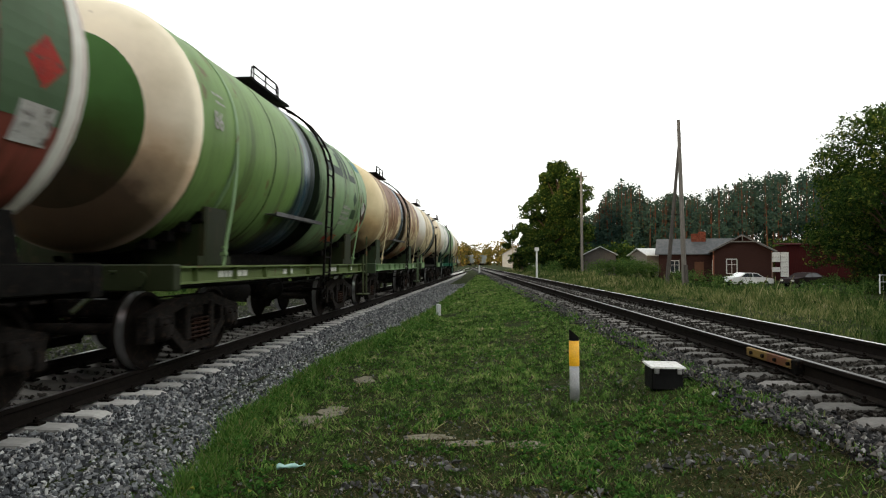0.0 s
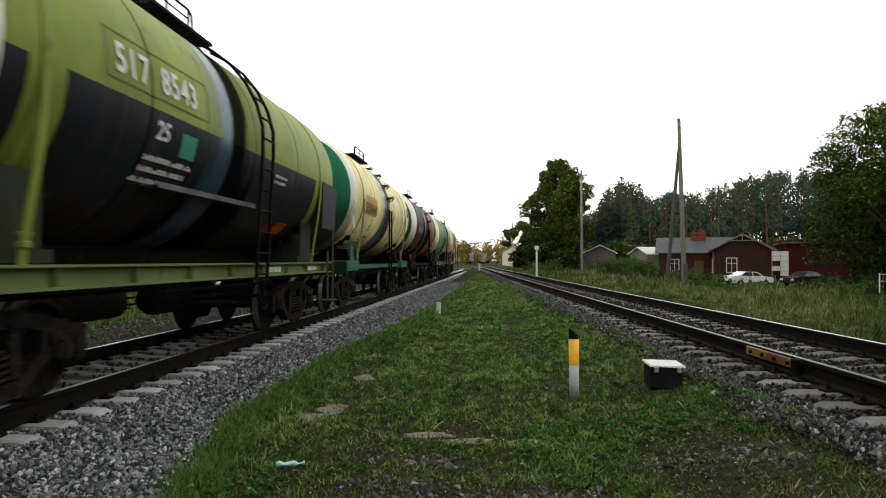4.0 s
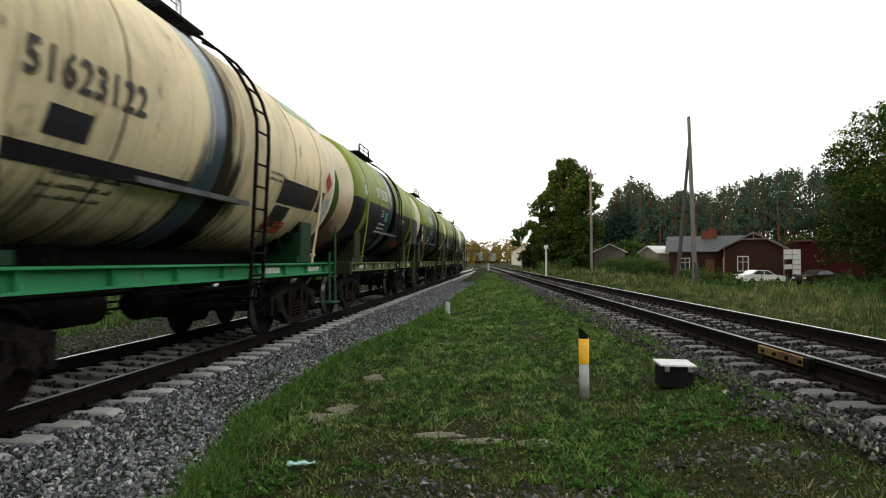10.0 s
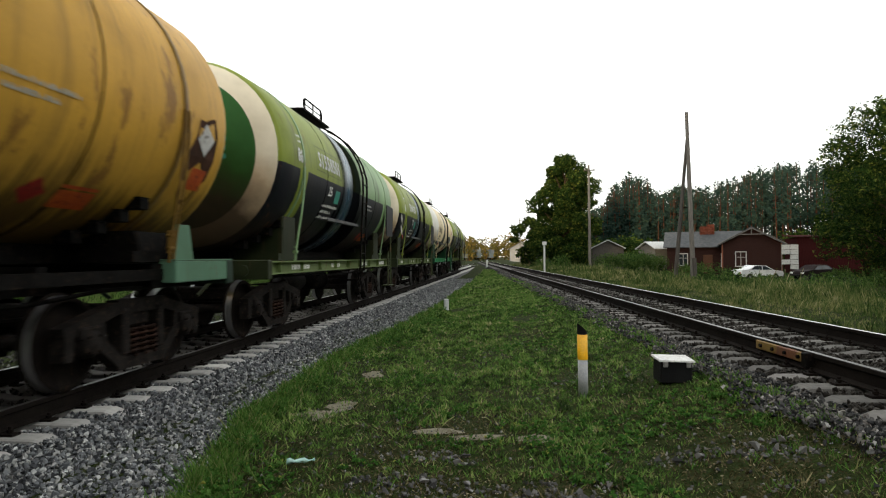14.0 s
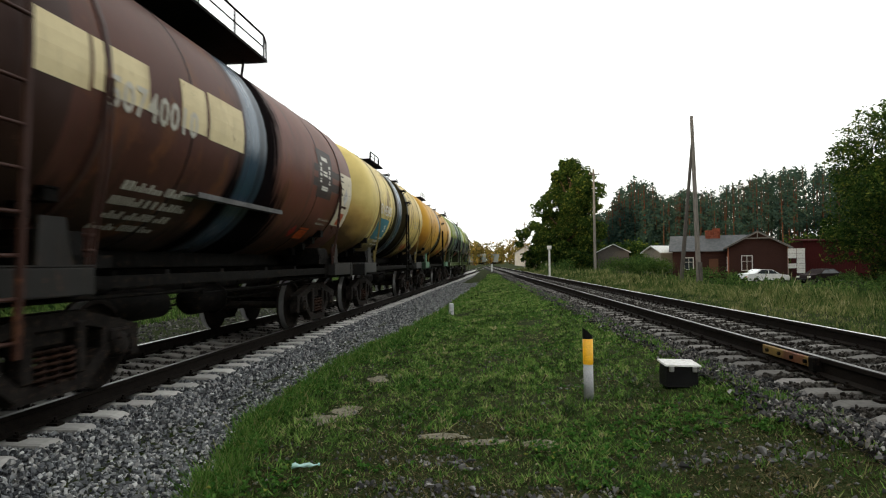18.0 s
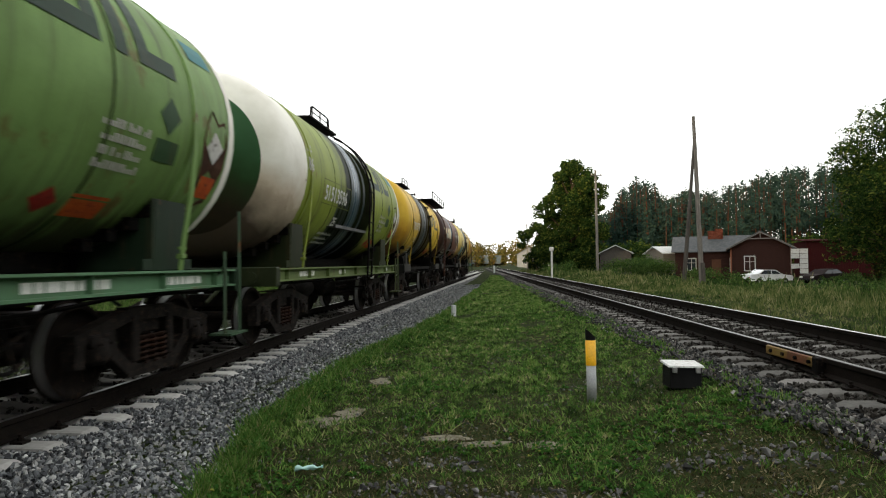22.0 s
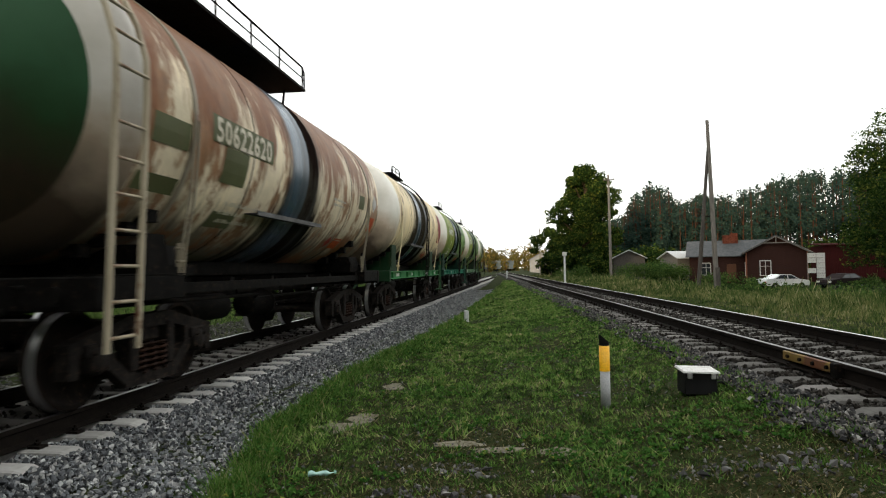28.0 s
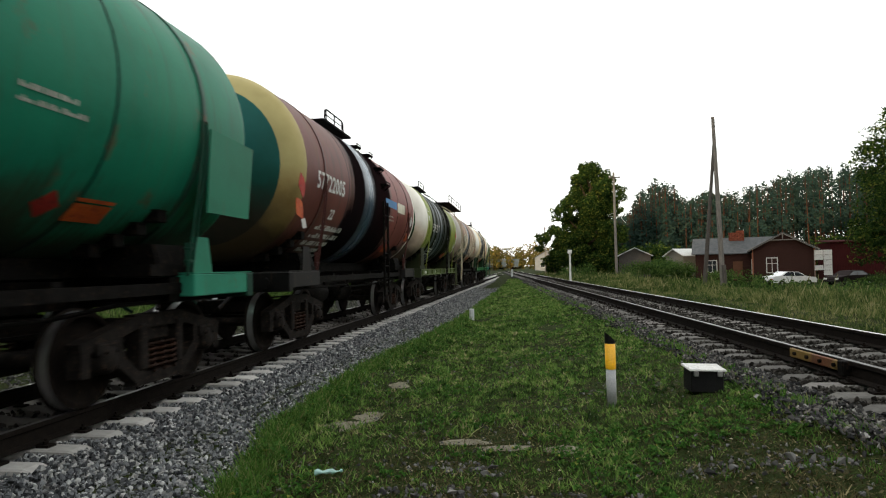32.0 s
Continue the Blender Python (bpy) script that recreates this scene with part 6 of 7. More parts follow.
M_GLASS = material("window_glass", glass_base, 0.08)


def window(parent, m, w, h):
    """A casement in a white frame with a cross bar; m puts its sill line on the wall, outward is -y."""
    fr = Build()
    fr.box(-w / 2 - .09, -w / 2, -.06, .05, -.08, h + .1).box(w / 2, w / 2 + .09, -.06, .05, -.08, h + .1)
    fr.box(-w / 2, w / 2, -.06, .05, h, h + .1).box(-w / 2, w / 2, -.08, .05, -.08, 0.0)
    fr.box(-.03, .03, -.045, .03, 0, h).box(-w / 2, -.03, -.045, .03, h * .62, h * .62 + .05).box(.03, w / 2, -.045, .03, h * .62, h * .62 + .05)
    win = part("window", fr, M_FRAME, parent, "white-framed casement window", at=m)
    for x0, x1 in ((-w / 2, -.03), (.03, w / 2)):
        for z0, z1 in ((0, h * .62), (h * .62 + .05, h)):
            g = Build()
            g.box(x0, x1, -.012, .012, z0, z1)
            part("pane", g, M_GLASS, win)
    return win


def red_house():
    """Low timber house, gable to the line, with a cross wing behind."""
    o = Matrix.Translation((27.0, 70.6, -0.6)) @ pose(0, 0, 0, 0, 0, -18)
    h = thing("red_house", "low red-brown timber house with grey sheet roof and brick chimney", "house", at=o)
    W, L, E, P = 5.9, 9.5, 3.5, 5.2
    b = Build()
    b.box(-W / 2, W / 2, 0, 0.2, 0, E).box(-W / 2, W / 2, L - .2, L, 0, E).box(-W / 2, -W / 2 + .2, .2, L - .2, 0, E).box(W / 2 - .2, W / 2, .2, L - .2, 0, E)
    for y in (0.0, L - .2):
        b.prism([(-W / 2, E), (W / 2, E), (0, P)], y, y + .2, "y")
    part("wall", b, M_LOG, h, "weathered red-brown boarding")
    bo = shared("wall_board", lambda q: q.box(-W / 2 + .05, W / 2 - .05, -.025, 0, 0, .17), M_LOG)
    for k in range(18):
        part("board", bo, None, h, at=pose(0, 0, 0.1 + 0.19 * k))
    for q in (-1, 1):
        b = Build()
        e, s = W / 2 + .45, (P - E) / (W / 2)
        lo, hi = (q * e, E - .45 * s + .03), (0, P + .03)
        b.prism([lo, hi, (hi[0], hi[1] + .1), (lo[0], lo[1] + .1)], -.55, L + .4, "y")
        roof = part("roof", b, M_ROOF, h, "grey sheet-metal roof slope")
        for k in range(1, 12):
            c = Build()
            y = -.55 + (L + .95) * k / 12
            c.bar((lo[0], y, lo[1] + .115), (hi[0], y, hi[1] + .115), .04, .04)
            part("seam", c, M_ROOF, roof)
    b = Build()
    for q in (-1, 1):
        b.bar((q * (W / 2 + .4), -.52, E - .12), (0, -.52, P + .03), .05, .18)
    b.bar((-1.2, -.5, E + 1.0), (1.2, -.5, E + 1.0), .06, .1).bar((0, -.5, E + .95), (0, -.5, P), .08, .06)
    part("barge_board", b, M_POLE, h, "grey barge boards with a tie")
    window(h, pose(-1.05, 0.0, 1.05), 0.95, 1.5)
    window(h, pose(-W / 2, 1.8, 1.0, 0, 0, -90), 0.9, 1.4)
    b = Build()
    b.box(-W / 2 - .02, -W / 2 + .12, -.03, .1, 0, E).box(W / 2 - .12, W / 2 + .02, -.03, .1, 0, E)
    part("corner_board", b, paint_of((0.22, 0.085, 0.05), 0.1), h)
    # wing
    b = Build()
    b.box(-8.9, -W / 2, 3.6, 3.8, 0, E - .1).box(-8.9, -8.7, 3.8, 8.6, 0, E - .1).box(-8.9, -W / 2, 8.6, 8.8, 0, E - .1)
    b.prism([(3.6, E - .1), (8.8, E - .1), (6.2, 5.0)], -8.9, -8.7, "x")
    part("wing_wall", b, M_LOG, h, "red-brown boarded wing")
    for q in (-1, 1):
        b = Build()
        b.prism([(6.2 + q * 3.05, E - .35), (6.2, 5.03), (6.2, 5.13), (6.2 + q * 3.05, E - .25)], -9.3, 0.0, "x")
        part("wing_roof", b, M_ROOF, h, "grey sheet-metal roof slope")
    b = Build()
    b.block(-4.9, -3.9, 3.55, 3.6, 0.2, 2.3, c=.01)
    part("wing_door", b, paint_of((0.10, 0.045, 0.025), 0.1), h, "brown boarded door")
    window(h, pose(-7.1, 3.6, 1.1), 0.9, 1.3)
    me = shared("brick", lambda q: q.block(-.118, .118, -.06, .06, -.032, .032, c=.006), M_BRICK)
    for x0, x1, z1 in ((-5.2, -4.5, 5.75), (-4.4, -3.65, 5.95)):
        ch = part("chimney", Build().box(x0, x1, 5.62, 6.4, 4.3, z1 - .02), M_LOG, h, "square red brick chimney")
        for k in range(int((z1 - 4.75) / .075)):
            z = 4.77 + .075 * k
            out = 0.02 if z > z1 - .2 else 0
            for j in range(3):
                part("brick", me, None, ch, at=pose(x0 + .1 + .245 * j + (.05 if k % 2 else 0), 5.58 - out, z))
                part("brick", me, None, ch, at=pose(x0 - .04 - out, 5.74 + .245 * j, z, 0, 0, 90))
    b = Build()
    b.cyl((0.2, 4.0, 5.1), (0.2, 4.0, 7.7), .03, n=6).bar((-.5, 4, 7.6), (.9, 4, 7.6), .03, .03)
    for x in (-.4, -.1, .5, .8):
        b.bar((x, 3.75, 7.6), (x, 4.25, 7.6), .02, .02)
    part("aerial", b, M_IRON, h, "thin television aerial")


red_house()


def board_wall():
    """Stack of pale panels leaning at the house's corner."""
    o = Matrix.Translation((30.3, 69.0, -0.6)) @ pose(0, 0, 0, 0, 0, -18)
    p = thing("white_screen", "patchy white panelled screen at the corner of the red house", "screen", at=o)
    rnd = random.Random(2)
    me = shared("panel", lambda q: q.block(-.38, .38, -.03, .03, -.25, .25, c=.01), M_BOARDS)
    for k in range(5):
        for j in range(2):
            if (k, j) in ((2, 0), (0, 0)):
                continue
            part("panel", me, None, p, at=pose(-.4 + .8 * j, rnd.uniform(-.03, .03), .95 + .53 * k, 0, rnd.uniform(-1.5, 1.5), 0))
    b = Build()
    b.box(-.82, -.74, .04, .1, 0, 3.35).box(.72, .80, .04, .1, 0, 3.35)
    part("post", b, M_POLE, p)


board_wall()


def barn():
    o = Matrix.Translation((38.5, 75.0, -0.6)) @ pose(0, 0, 0, 0, 0, -12)
    h = thing("red_barn", "plain dark red boarded barn beside the house", "barn", at=o)
    b = Build()
    b.box(-4.5, 6.5, 0, .2, 0, 4.25).box(-4.5, -4.3, .2, 6, 0, 4.25).box(6.3, 6.5, .2, 6, 0, 4.25).box(-4.5, 6.5, 6, 6.2, 0, 4.25)
    part("wall", b, M_BARNRED, h)
    me = shared("barn_board", lambda q: q.box(-.12, .12, -.02, 0, .05, 4.25), M_BARNRED)
    for k in range(42):
        part("board", me, None, h, at=pose(-4.36 + .26 * k, 0, 0))
    b = Build()
    b.hexa([(-4.8, -.3, 4.25), (6.8, -.3, 4.25), (6.8, 6.5, 4.6), (-4.8, 6.5, 4.6), (-4.8, -.3, 4.35), (6.8, -.3, 4.35), (6.8, 6.5, 4.7), (-4.8, 6.5, 4.7)])
    part("roof", b, M_BARNRED, h, "low dark red pent roof")


barn()


def shed(x, y, w, d, e, p_, turn, label, wall):
    h = thing("shed", label, "shed", at=Matrix.Translation((x, y, 0)) @ pose(0, 0, 0, 0, 0, turn))
    b = Build()
    b.box(-w / 2, w / 2, 0, d, 0, e)
    for y0 in (0, d - .15):
        b.prism([(-w / 2, e), (w / 2, e), (0, p_)], y0, y0 + .15, "y")
    part("wall", b, wall, h)
    for q in (-1, 1):
        b = Build()
        b.prism([(q * (w / 2 + .3), e - .15), (0, p_), (0, p_ + .1), (q * (w / 2 + .3), e - .05)], -.3, d + .3, "y")
        part("roof", b, M_CONC, h, "pale sheet roof")


shed(13.9, 84.0, 4.0, 6.0, 2.75, 3.7, -8, "low shed with pale sheet roof among shrubs", M_POLE_DARK)
shed(18.2, 81.0, 3.0, 3.0, 2.6, 3.35, -60, "small grey shed beside the red house", M_POLE)


# ---------------------------------------------------------------- cars
M_CARWHITE = mottled("white_car_paint", (0.66, 0.68, 0.70), (0.76, 0.78, 0.80), 2, 0.3)
M_CARDARK = mottled("dark_car_paint", (0.018, 0.014, 0.014), (0.028, 0.02, 0.02), 3, 0.7)
M_RUBBER = mottled("tyre_rubber", (0.015, 0.015, 0.015), (0.025, 0.025, 0.025), 20, 0.9)


def saloon(x, y, turn, paint, label, size=1.0):
    c = thing("parked_car", label, "car", "parked cars", at=Matrix.Translation((x, y, ground_z(x, y))) @ pose(0, 0, 0, 0, 0, turn) @ Matrix.Scale(size, 4))
    b = Build()
    side = [(-2.2, .35), (2.15, .35), (2.22, .6), (2.1, .82), (1.15, .95), (.45, 1.36), (-.75, 1.40), (-1.45, 1.02), (-2.15, .95), (-2.25, .6)]
    cab = {4: .0, 5: .16, 6: .16, 7: 0}
    k = len(side)
    vs = [(px, -.83 + (.14 if 1.2 < pz else .02 if pz > .9 else 0), pz) for px, pz in side] + [(px, .83 - (.14 if 1.2 < pz else .02 if pz > .9 else 0), pz) for px, pz in side]
    b.add(vs, [tuple(range(k)), tuple(range(k, 2 * k))[::-1]] + [(i, k + i, k + (i + 1) % k, (i + 1) % k) for i in range(k)])
    part("body", b, paint, c)
    for pts in ([(1.0, .97), (.42, 1.31), (.02, 1.33), (.02, .97)], [(-.05, .97), (-.05, 1.33), (-.70, 1.34), (-1.25, 1.0)]):
        for y0 in (-.80, .80):
            g = Build()
            lo, hi = y0 * 1.015, y0 * .885
            g.add([(px, lo if pz < 1.1 else hi * 1.0, pz) for px, pz in pts], [(0, 1, 2, 3)])
            g.v = [(vx, vy + math.copysign(.012, vy), vz) for vx, vy, vz in g.v]
            part("window", g, M_GLASS, c, "dark side glass")
    for x0 in (-1.35, 1.35):
        for y0 in (-.78, .78):
            g = Build()
            g.lathe([(.12, -.1), (.28, -.1), (.31, -.06), (.31, .06), (.28, .1), (.12, .1)], 20, centre=(x0, y0, .31))
            w = part("wheel", g, M_RUBBER, c)
            g = Build()
            g.lathe([(0, -.09), (.18, -.09), (.2, -.06), (.2, .06), (.18, .09), (0, .09)], 16, centre=(x0, y0, .31))
            part("rim", g, M_ZINC, w)
    for x0, m in ((2.2, M_LID), (-2.24, M_RED)):
        for y0 in (-.6, .6):
            g = Build()
            g.block(x0 - .04, x0 + .04, y0 - .16, y0 + .16, .58, .74, c=.01)
            part("headlight" if x0 > 0 else "tail_light", g, m, c)
    for x0 in (2.23, -2.265):
        g = Build()
        g.block(x0 - .065, x0 + .065, -.8, .8, .38, .52, c=.02)
        part("bumper", g, M_BLACK, c)
    return c


saloon(22.65, 58.0, 14, M_CARWHITE, "white saloon car parked on the grass before the red house", 0.92)
saloon(27.3, 57.5, 204, M_CARDARK, "dark old car among weeds beside the barn", 0.93)


# ---------------------------------------------------------------- distance
def distant_wagons():
    rnd = random.Random(6)
    for k, (c, w) in enumerate((((0.12, 0.15, 0.17), 12), ((0.14, 0.17, 0.18), 13), ((0.11, 0.14, 0.16), 12))):
        p = thing("goods_wagon", "grey boxcar standing far down the line", "goods wagon", "standing wagons", at=pose(-17.0 + 5.5 * k, 265 + 3 * k, 0.3, 0, 0, 4))
        b = Build()
        b.block(-2.4, 2.4, 0, w, 1.0, 4.6, c=.1)
        part("body", b, paint_of(c, 0.1), p)
        b = Build()
        for x in (-1.6, -.8, 0, .8, 1.6):
            b.box(x - .06, x + .06, -.08, 0, 1.0, 4.5)
        part("rib", b, paint_of(c, 0.1), p)
        b = Build()
        b.box(-1.2, 1.2, .4, w - .4, .2, 1.0)
        part("underframe", b, M_IRON, p)


distant_wagons()


def far_houses():
    for x, y, w, e, p_, c in ((5.8, 190, 7, 4.2, 6.2, (0.20, 0.21, 0.22)), (9.0, 178, 5, 4.0, 5.6, (0.22, 0.22, 0.22))):
        h = thing("far_house", "pale grey house far down the line", "house", at=pose(x, y, 0))
        b = Build()
        b.box(-w / 2, w / 2, 0, 8, 0, e).prism([(-w / 2, e), (w / 2, e), (0, p_)], 0, 8, "y")
        part("wall", b, paint_of(c, 0.05), h)
        for q in (-1, 1):
            b = Build()
            b.prism([(q * (w / 2 + .4), e - .3), (0, p_ + .02), (0, p_ + .2), (q * (w / 2 + .4), e - .1)], -.4, 8.4, "y")
            part("roof", b, M_ROOF, h)
        window(h, pose(-1.3, 0, 1.2), 1.1, 1.4)
        window(h, pose(1.3, 0, 1.2), 1.1, 1.4)


far_houses()

# Low sun's gold is put into these leaf colours.
LEAF_GOLD = leafy("leaves_sunlit_birch", [(0.0, (0.048, 0.056, 0.016)), (0.6, (0.136, 0.112, 0.028)), (1.0, (0.24, 0.16, 0.04))])


def far_woods():
    rnd, rng = random.Random(31), np.random.default_rng(31)
    t = Build()
    heaps = []
    for k in range(150):
        x = rnd.uniform(-90, 46)
        y = rnd.uniform(255, 300)
        h = rnd.uniform(6, 11) + (2 if x > 0 else 0)
        t.cyl((x, y, 0), (x, y, h * .8), .2, .08, n=5, caps=False)
        heaps += [(x + rnd.gauss(0, .8), y + rnd.gauss(0, .8), h * f, (1.0 + 1.2 * (1 - abs(f - .5))) * (.6 if f > .8 else 1)) for f in (.2, .35, .5, .65, .8, .95)]
    c = heap_points(heaps, 40000, rng, .3)
    w = tagged(new("far_wood", None), "far birch and pine wood catching the last sun", "wood", kind="stuff")
    part("trunks", t, M_PINEBARK, w)
    part("crowns", quad_mesh("crowns", leaf_quads(c, rng.uniform(.3, .7, len(c)), rng), LEAF_GOLD), None, w)


far_woods()


# ---------------------------------------------------------------- rails' yellow clamps
def joint_clamp(x, y, turn):
    p = thing("rail_clamp", "yellow-painted steel clamp bolted to the rail", "rail clamp", "clamps on the empty track", at=pose(x, y, RIGHT_Z, 0, 0, turn))
    b = Build()
    b.block(-.065, -.02, -.55, .55, -.12, -.02, c=.008).block(.02, .065, -.55, .55, -.12, -.02, c=.008)
    part("plate", b, paint_of((0.20, 0.135, 0.04), 1.3), p, "chipped yellow plate")
    b = Build()
    b.block(-.10, .10, -.60, -.5, -.15, -.005, c=.01)
    part("end_stop", b, M_IRON, p)
    for k in range(4):
        b = Build()
        b.cyl((-.09, -.4 + .27 * k, -.07), (-.06, -.4 + .27 * k, -.07), .022, n=6)
        part("bolt", b, M_IRON, p)


joint_clamp(right_x(7.15) - GAUGE, 7.15, RIGHT_TURN)
joint_clamp(right_x(7.05) + GAUGE, 7.05, RIGHT_TURN)


# ---------------------------------------------------------------- fence, litter
def low_fence():
    f = thing("garden_fence", "low pale wire fence on thin posts in the weeds", "fence", at=pose(0, 0, 0))
    pts = [(22.2, 38.0), (24.2, 37.6), (26.2, 37.2), (28.2, 36.8), (30.2, 36.5), (32.2, 36.2)]
    for k, (x, y) in enumerate(pts):
        b = Build()
        b.cyl((x, y, -.2), (x, y, .95), .035, n=8)
        part("post", b, M_CONC, f)
    for (x0, y0), (x1, y1) in zip(pts, pts[1:]):
        b = Build()
        for z in (.9, .5):
            b.cyl((x0, y0, z), (x1, y1, z), .02, n=6)
        for k in range(12):
            t_ = k / 12
            b.cyl((x0 + (x1 - x0) * t_, y0 + (y1 - y0) * t_, .05), (x0 + (x1 - x0) * t_, y0 + (y1 - y0) * t_, .9), .008, n=4)
        part("panel", b, M_CONC, f)


low_fence()


def bottle():
    x, y = -1.585, 4.72
    p = thing("plastic_bottle", "crushed pale green plastic bottle lying in the grass", "bottle", at=pose(x, y, ground_z(x, y) + .045, 0, 0, 12))
    def glassy(n, l, b):
        b.inputs["Base Color"].default_value = (0.45, 0.72, 0.66, 1)
        b.inputs["Transmission Weight"].default_value = 0.35
    m = material("pale_green_plastic", glassy, 0.25)
    b = Build()
    b.lathe([(0, -.13), (.03, -.13), (.035, -.1), (.030, -.05), (.034, 0), (.024, .03), (.033, .06), (.02, .1), (.012, .12), (.012, .145)], 14, axis="x")
    b.v = [(vx * .72, vy * .8 + .012 * math.sin(vx * 55), vz * (.5 + .25 * math.sin(vx * 40))) for vx, vy, vz in b.v]
    part("body", b, m, p)
    b = Build()
    b.cyl((.103, .012, 0), (.118, .012, 0), .012, n=10)
    part("cap", b, paint_of((0.3, 0.55, 0.5), 0), p)


bottle()

# ---------------------------------------------------------------- grass, weeds, stones
GRASS = leafy("grass_blades", [(0.0, (0.018, 0.0348, 0.0108)), (0.25, (0.0437, 0.0857, 0.02)), (0.5, (0.113, 0.208, 0.0431)), (0.72, (0.2, 0.281, 0.0738)), (0.88, (0.257, 0.247, 0.123)), (1.0, (0.386, 0.335, 0.2))], patches=1.1, trans=0.2)
TUFT = leafy("grass_tufts", [(0.0, (0.0311, 0.0795, 0.0142)), (0.5, (0.0759, 0.165, 0.0301)), (0.85, (0.139, 0.218, 0.0514)), (1.0, (0.25, 0.224, 0.111))])
TALL = leafy("tall_dry_grass", [(0.0, (0.018, 0.0387, 0.00946)), (0.3, (0.0531, 0.0903, 0.0224)), (0.55, (0.123, 0.142, 0.0473)), (0.8, (0.221, 0.206, 0.0946)), (1.0, (0.327, 0.301, 0.172))], patches=0.35)


MEADOW = leafy("meadow_blades", [(0.0, (0.0144, 0.032, 0.008)), (0.5, (0.028, 0.056, 0.0144)), (0.85, (0.048, 0.08, 0.0224)), (1.0, (0.096, 0.104, 0.04))], patches=0.4)


def blade_quads(x, y, z, h, w, lean, rng):
    """Tapered blades at many places at once."""
    n = len(x)
    a = rng.uniform(0, 6.28, n)
    side = np.stack([w * np.cos(a), w * np.sin(a), np.zeros(n)], axis=1)
    root = np.stack([x, y, z], axis=1)
    tip = root + np.stack([lean * rng.normal(size=n) * h, lean * rng.normal(size=n) * h, h], axis=1)
    return np.stack([root - side, root + side, tip + side * .25, tip - side * .25], axis=1)


def rag(x, y):
    return 1 + .9 * noise.noise((x * 5, y * 5, 1))


WORN = ((-1.92, 6.3, .24, .34), (-1.76, 6.72, .20, .36), (-1.8, 8.5, .2, .34), (-.62, 5.76, .34, .14), (-.2, 5.56, .34, .13), (.27, 5.42, .24, .17))
GRAVELLY = ((-.58, 5.05, .34, .13), (-.29, 4.9, .14, .1), (-.7, 4.32, .42, .3), (.2, 4.1, .6, .25), (1.31, 4.66, .3, .16), (1.95, 4.6, .4, .25), (2.3, 5.6, .3, .3), (-.1, 3.8, .8, .3))


def bare(x, y):
    """Trodden places, where little grows."""
    worn = sum(.42 for px, py, a, c in WORN + GRAVELLY if ((x - px) / a) ** 2 + ((y - py) / c) ** 2 < rag(x, y))
    return worn + noise.noise((x * .55, y * .55, 7)) + .5 * noise.noise((x * 1.6, y * 1.6, 2))


EDGE = ((-20, 3.05), (4, 3.0), (5.1, 2.76), (6.3, 2.6), (9.7, 2.48), (12, 2.68), (18, 3.1), (30, 3.25), (200, 3.25))


def edge_x(y):
    """Ragged line where the train's ballast ends and the grass begins."""
    off = 3.25
    for (a, u0), (b, u1) in zip(EDGE, EDGE[1:]):
        if a <= y <= b:
            off = u0 + (u1 - u0) * (y - a) / (b - a)
    return LEFT_X + off + .16 * noise.noise((y * .9, 3, 0)) + .10 * noise.noise((y * 2.7, 8, 0))


def tufts():
    """Clumps of longer grass, thickest along the ballast's edge."""
    rnd, rng = random.Random(52), np.random.default_rng(52)
    rows = []
    for k in range(5200):
        y = 2.3 + 34 * rnd.random() ** 1.9
        side = rnd.random()
        if side < .36:
            x = edge_x(y) + abs(rnd.gauss(0, .16)) - .06
            h0 = rnd.uniform(.05, .15)
        elif side < .47:
            x = right_x(y) - 1.5 - abs(rnd.gauss(0, .5))
            h0 = rnd.uniform(.03, .08)
        else:
            x = rnd.uniform(edge_x(y), right_x(y) - 1.5)
            if noise.noise((x * .7, y * .7, 21)) < rnd.uniform(-.25, .3) or bare(x, y) > .4:
                continue
            h0 = rnd.uniform(.02, .055)
        for j in range(rnd.randint(9, 20)):
            px, py = x + rnd.gauss(0, .035), y + rnd.gauss(0, .035)
            rows.append((px, py, ground_z(px, py) - .01 + (.06 if x > right_x(y) - 1.7 else 0), h0 * rnd.uniform(.5, 1.2), (.0026 + .0007 * y) * rnd.uniform(.7, 1.4)))
    r = np.array(rows)
    thing("grass_tufts", "clumps of fresh green grass along the ballast edge", "grass", kind="stuff", data=quad_mesh("grass_tufts", blade_quads(r[:, 0], r[:, 1], r[:, 2], r[:, 3], r[:, 4], .55, rng), TUFT))


def lawn():
    rnd, rng = random.Random(11), np.random.default_rng(11)
    rows = []
    for k in range(270000):
        y = 2.0 + 62 * rnd.random() ** 2.1 if k < 250000 else rnd.uniform(-5, 2)
        x0, x1 = edge_x(y), right_x(y) - 1.65 + .3 * noise.noise((y * .8, 1, 4))
        x = rnd.uniform(x0, x1)
        if bare(x, y) > rnd.uniform(-.05, .6) - max(0, (6.0 - max(y, 2.2)) * .10):
            continue
        n2 = noise.noise((x * 5.5, y * 5.5, 15))
        if n2 < rnd.uniform(-.75, .12):
            continue
        h = (1 + .9 * n2) * rnd.uniform(.018, .058) * (1 + .7 * noise.noise((x * .9, y * .9, 5))) * (1.6 if x < x0 + .6 and rnd.random() < .5 else 1)
        rows.append((x, y, ground_z(x, y) - .01, h, (.0022 + .0009 * max(y, 2)) * rnd.uniform(.7, 1.5)))
    r = np.array(rows)
    v = blade_quads(r[:, 0], r[:, 1], r[:, 2], r[:, 3], r[:, 4], .7, rng)
    thing("lawn_grass", "short trampled grass between the tracks", "grass", kind="stuff", data=quad_mesh("lawn_grass", v, GRASS))


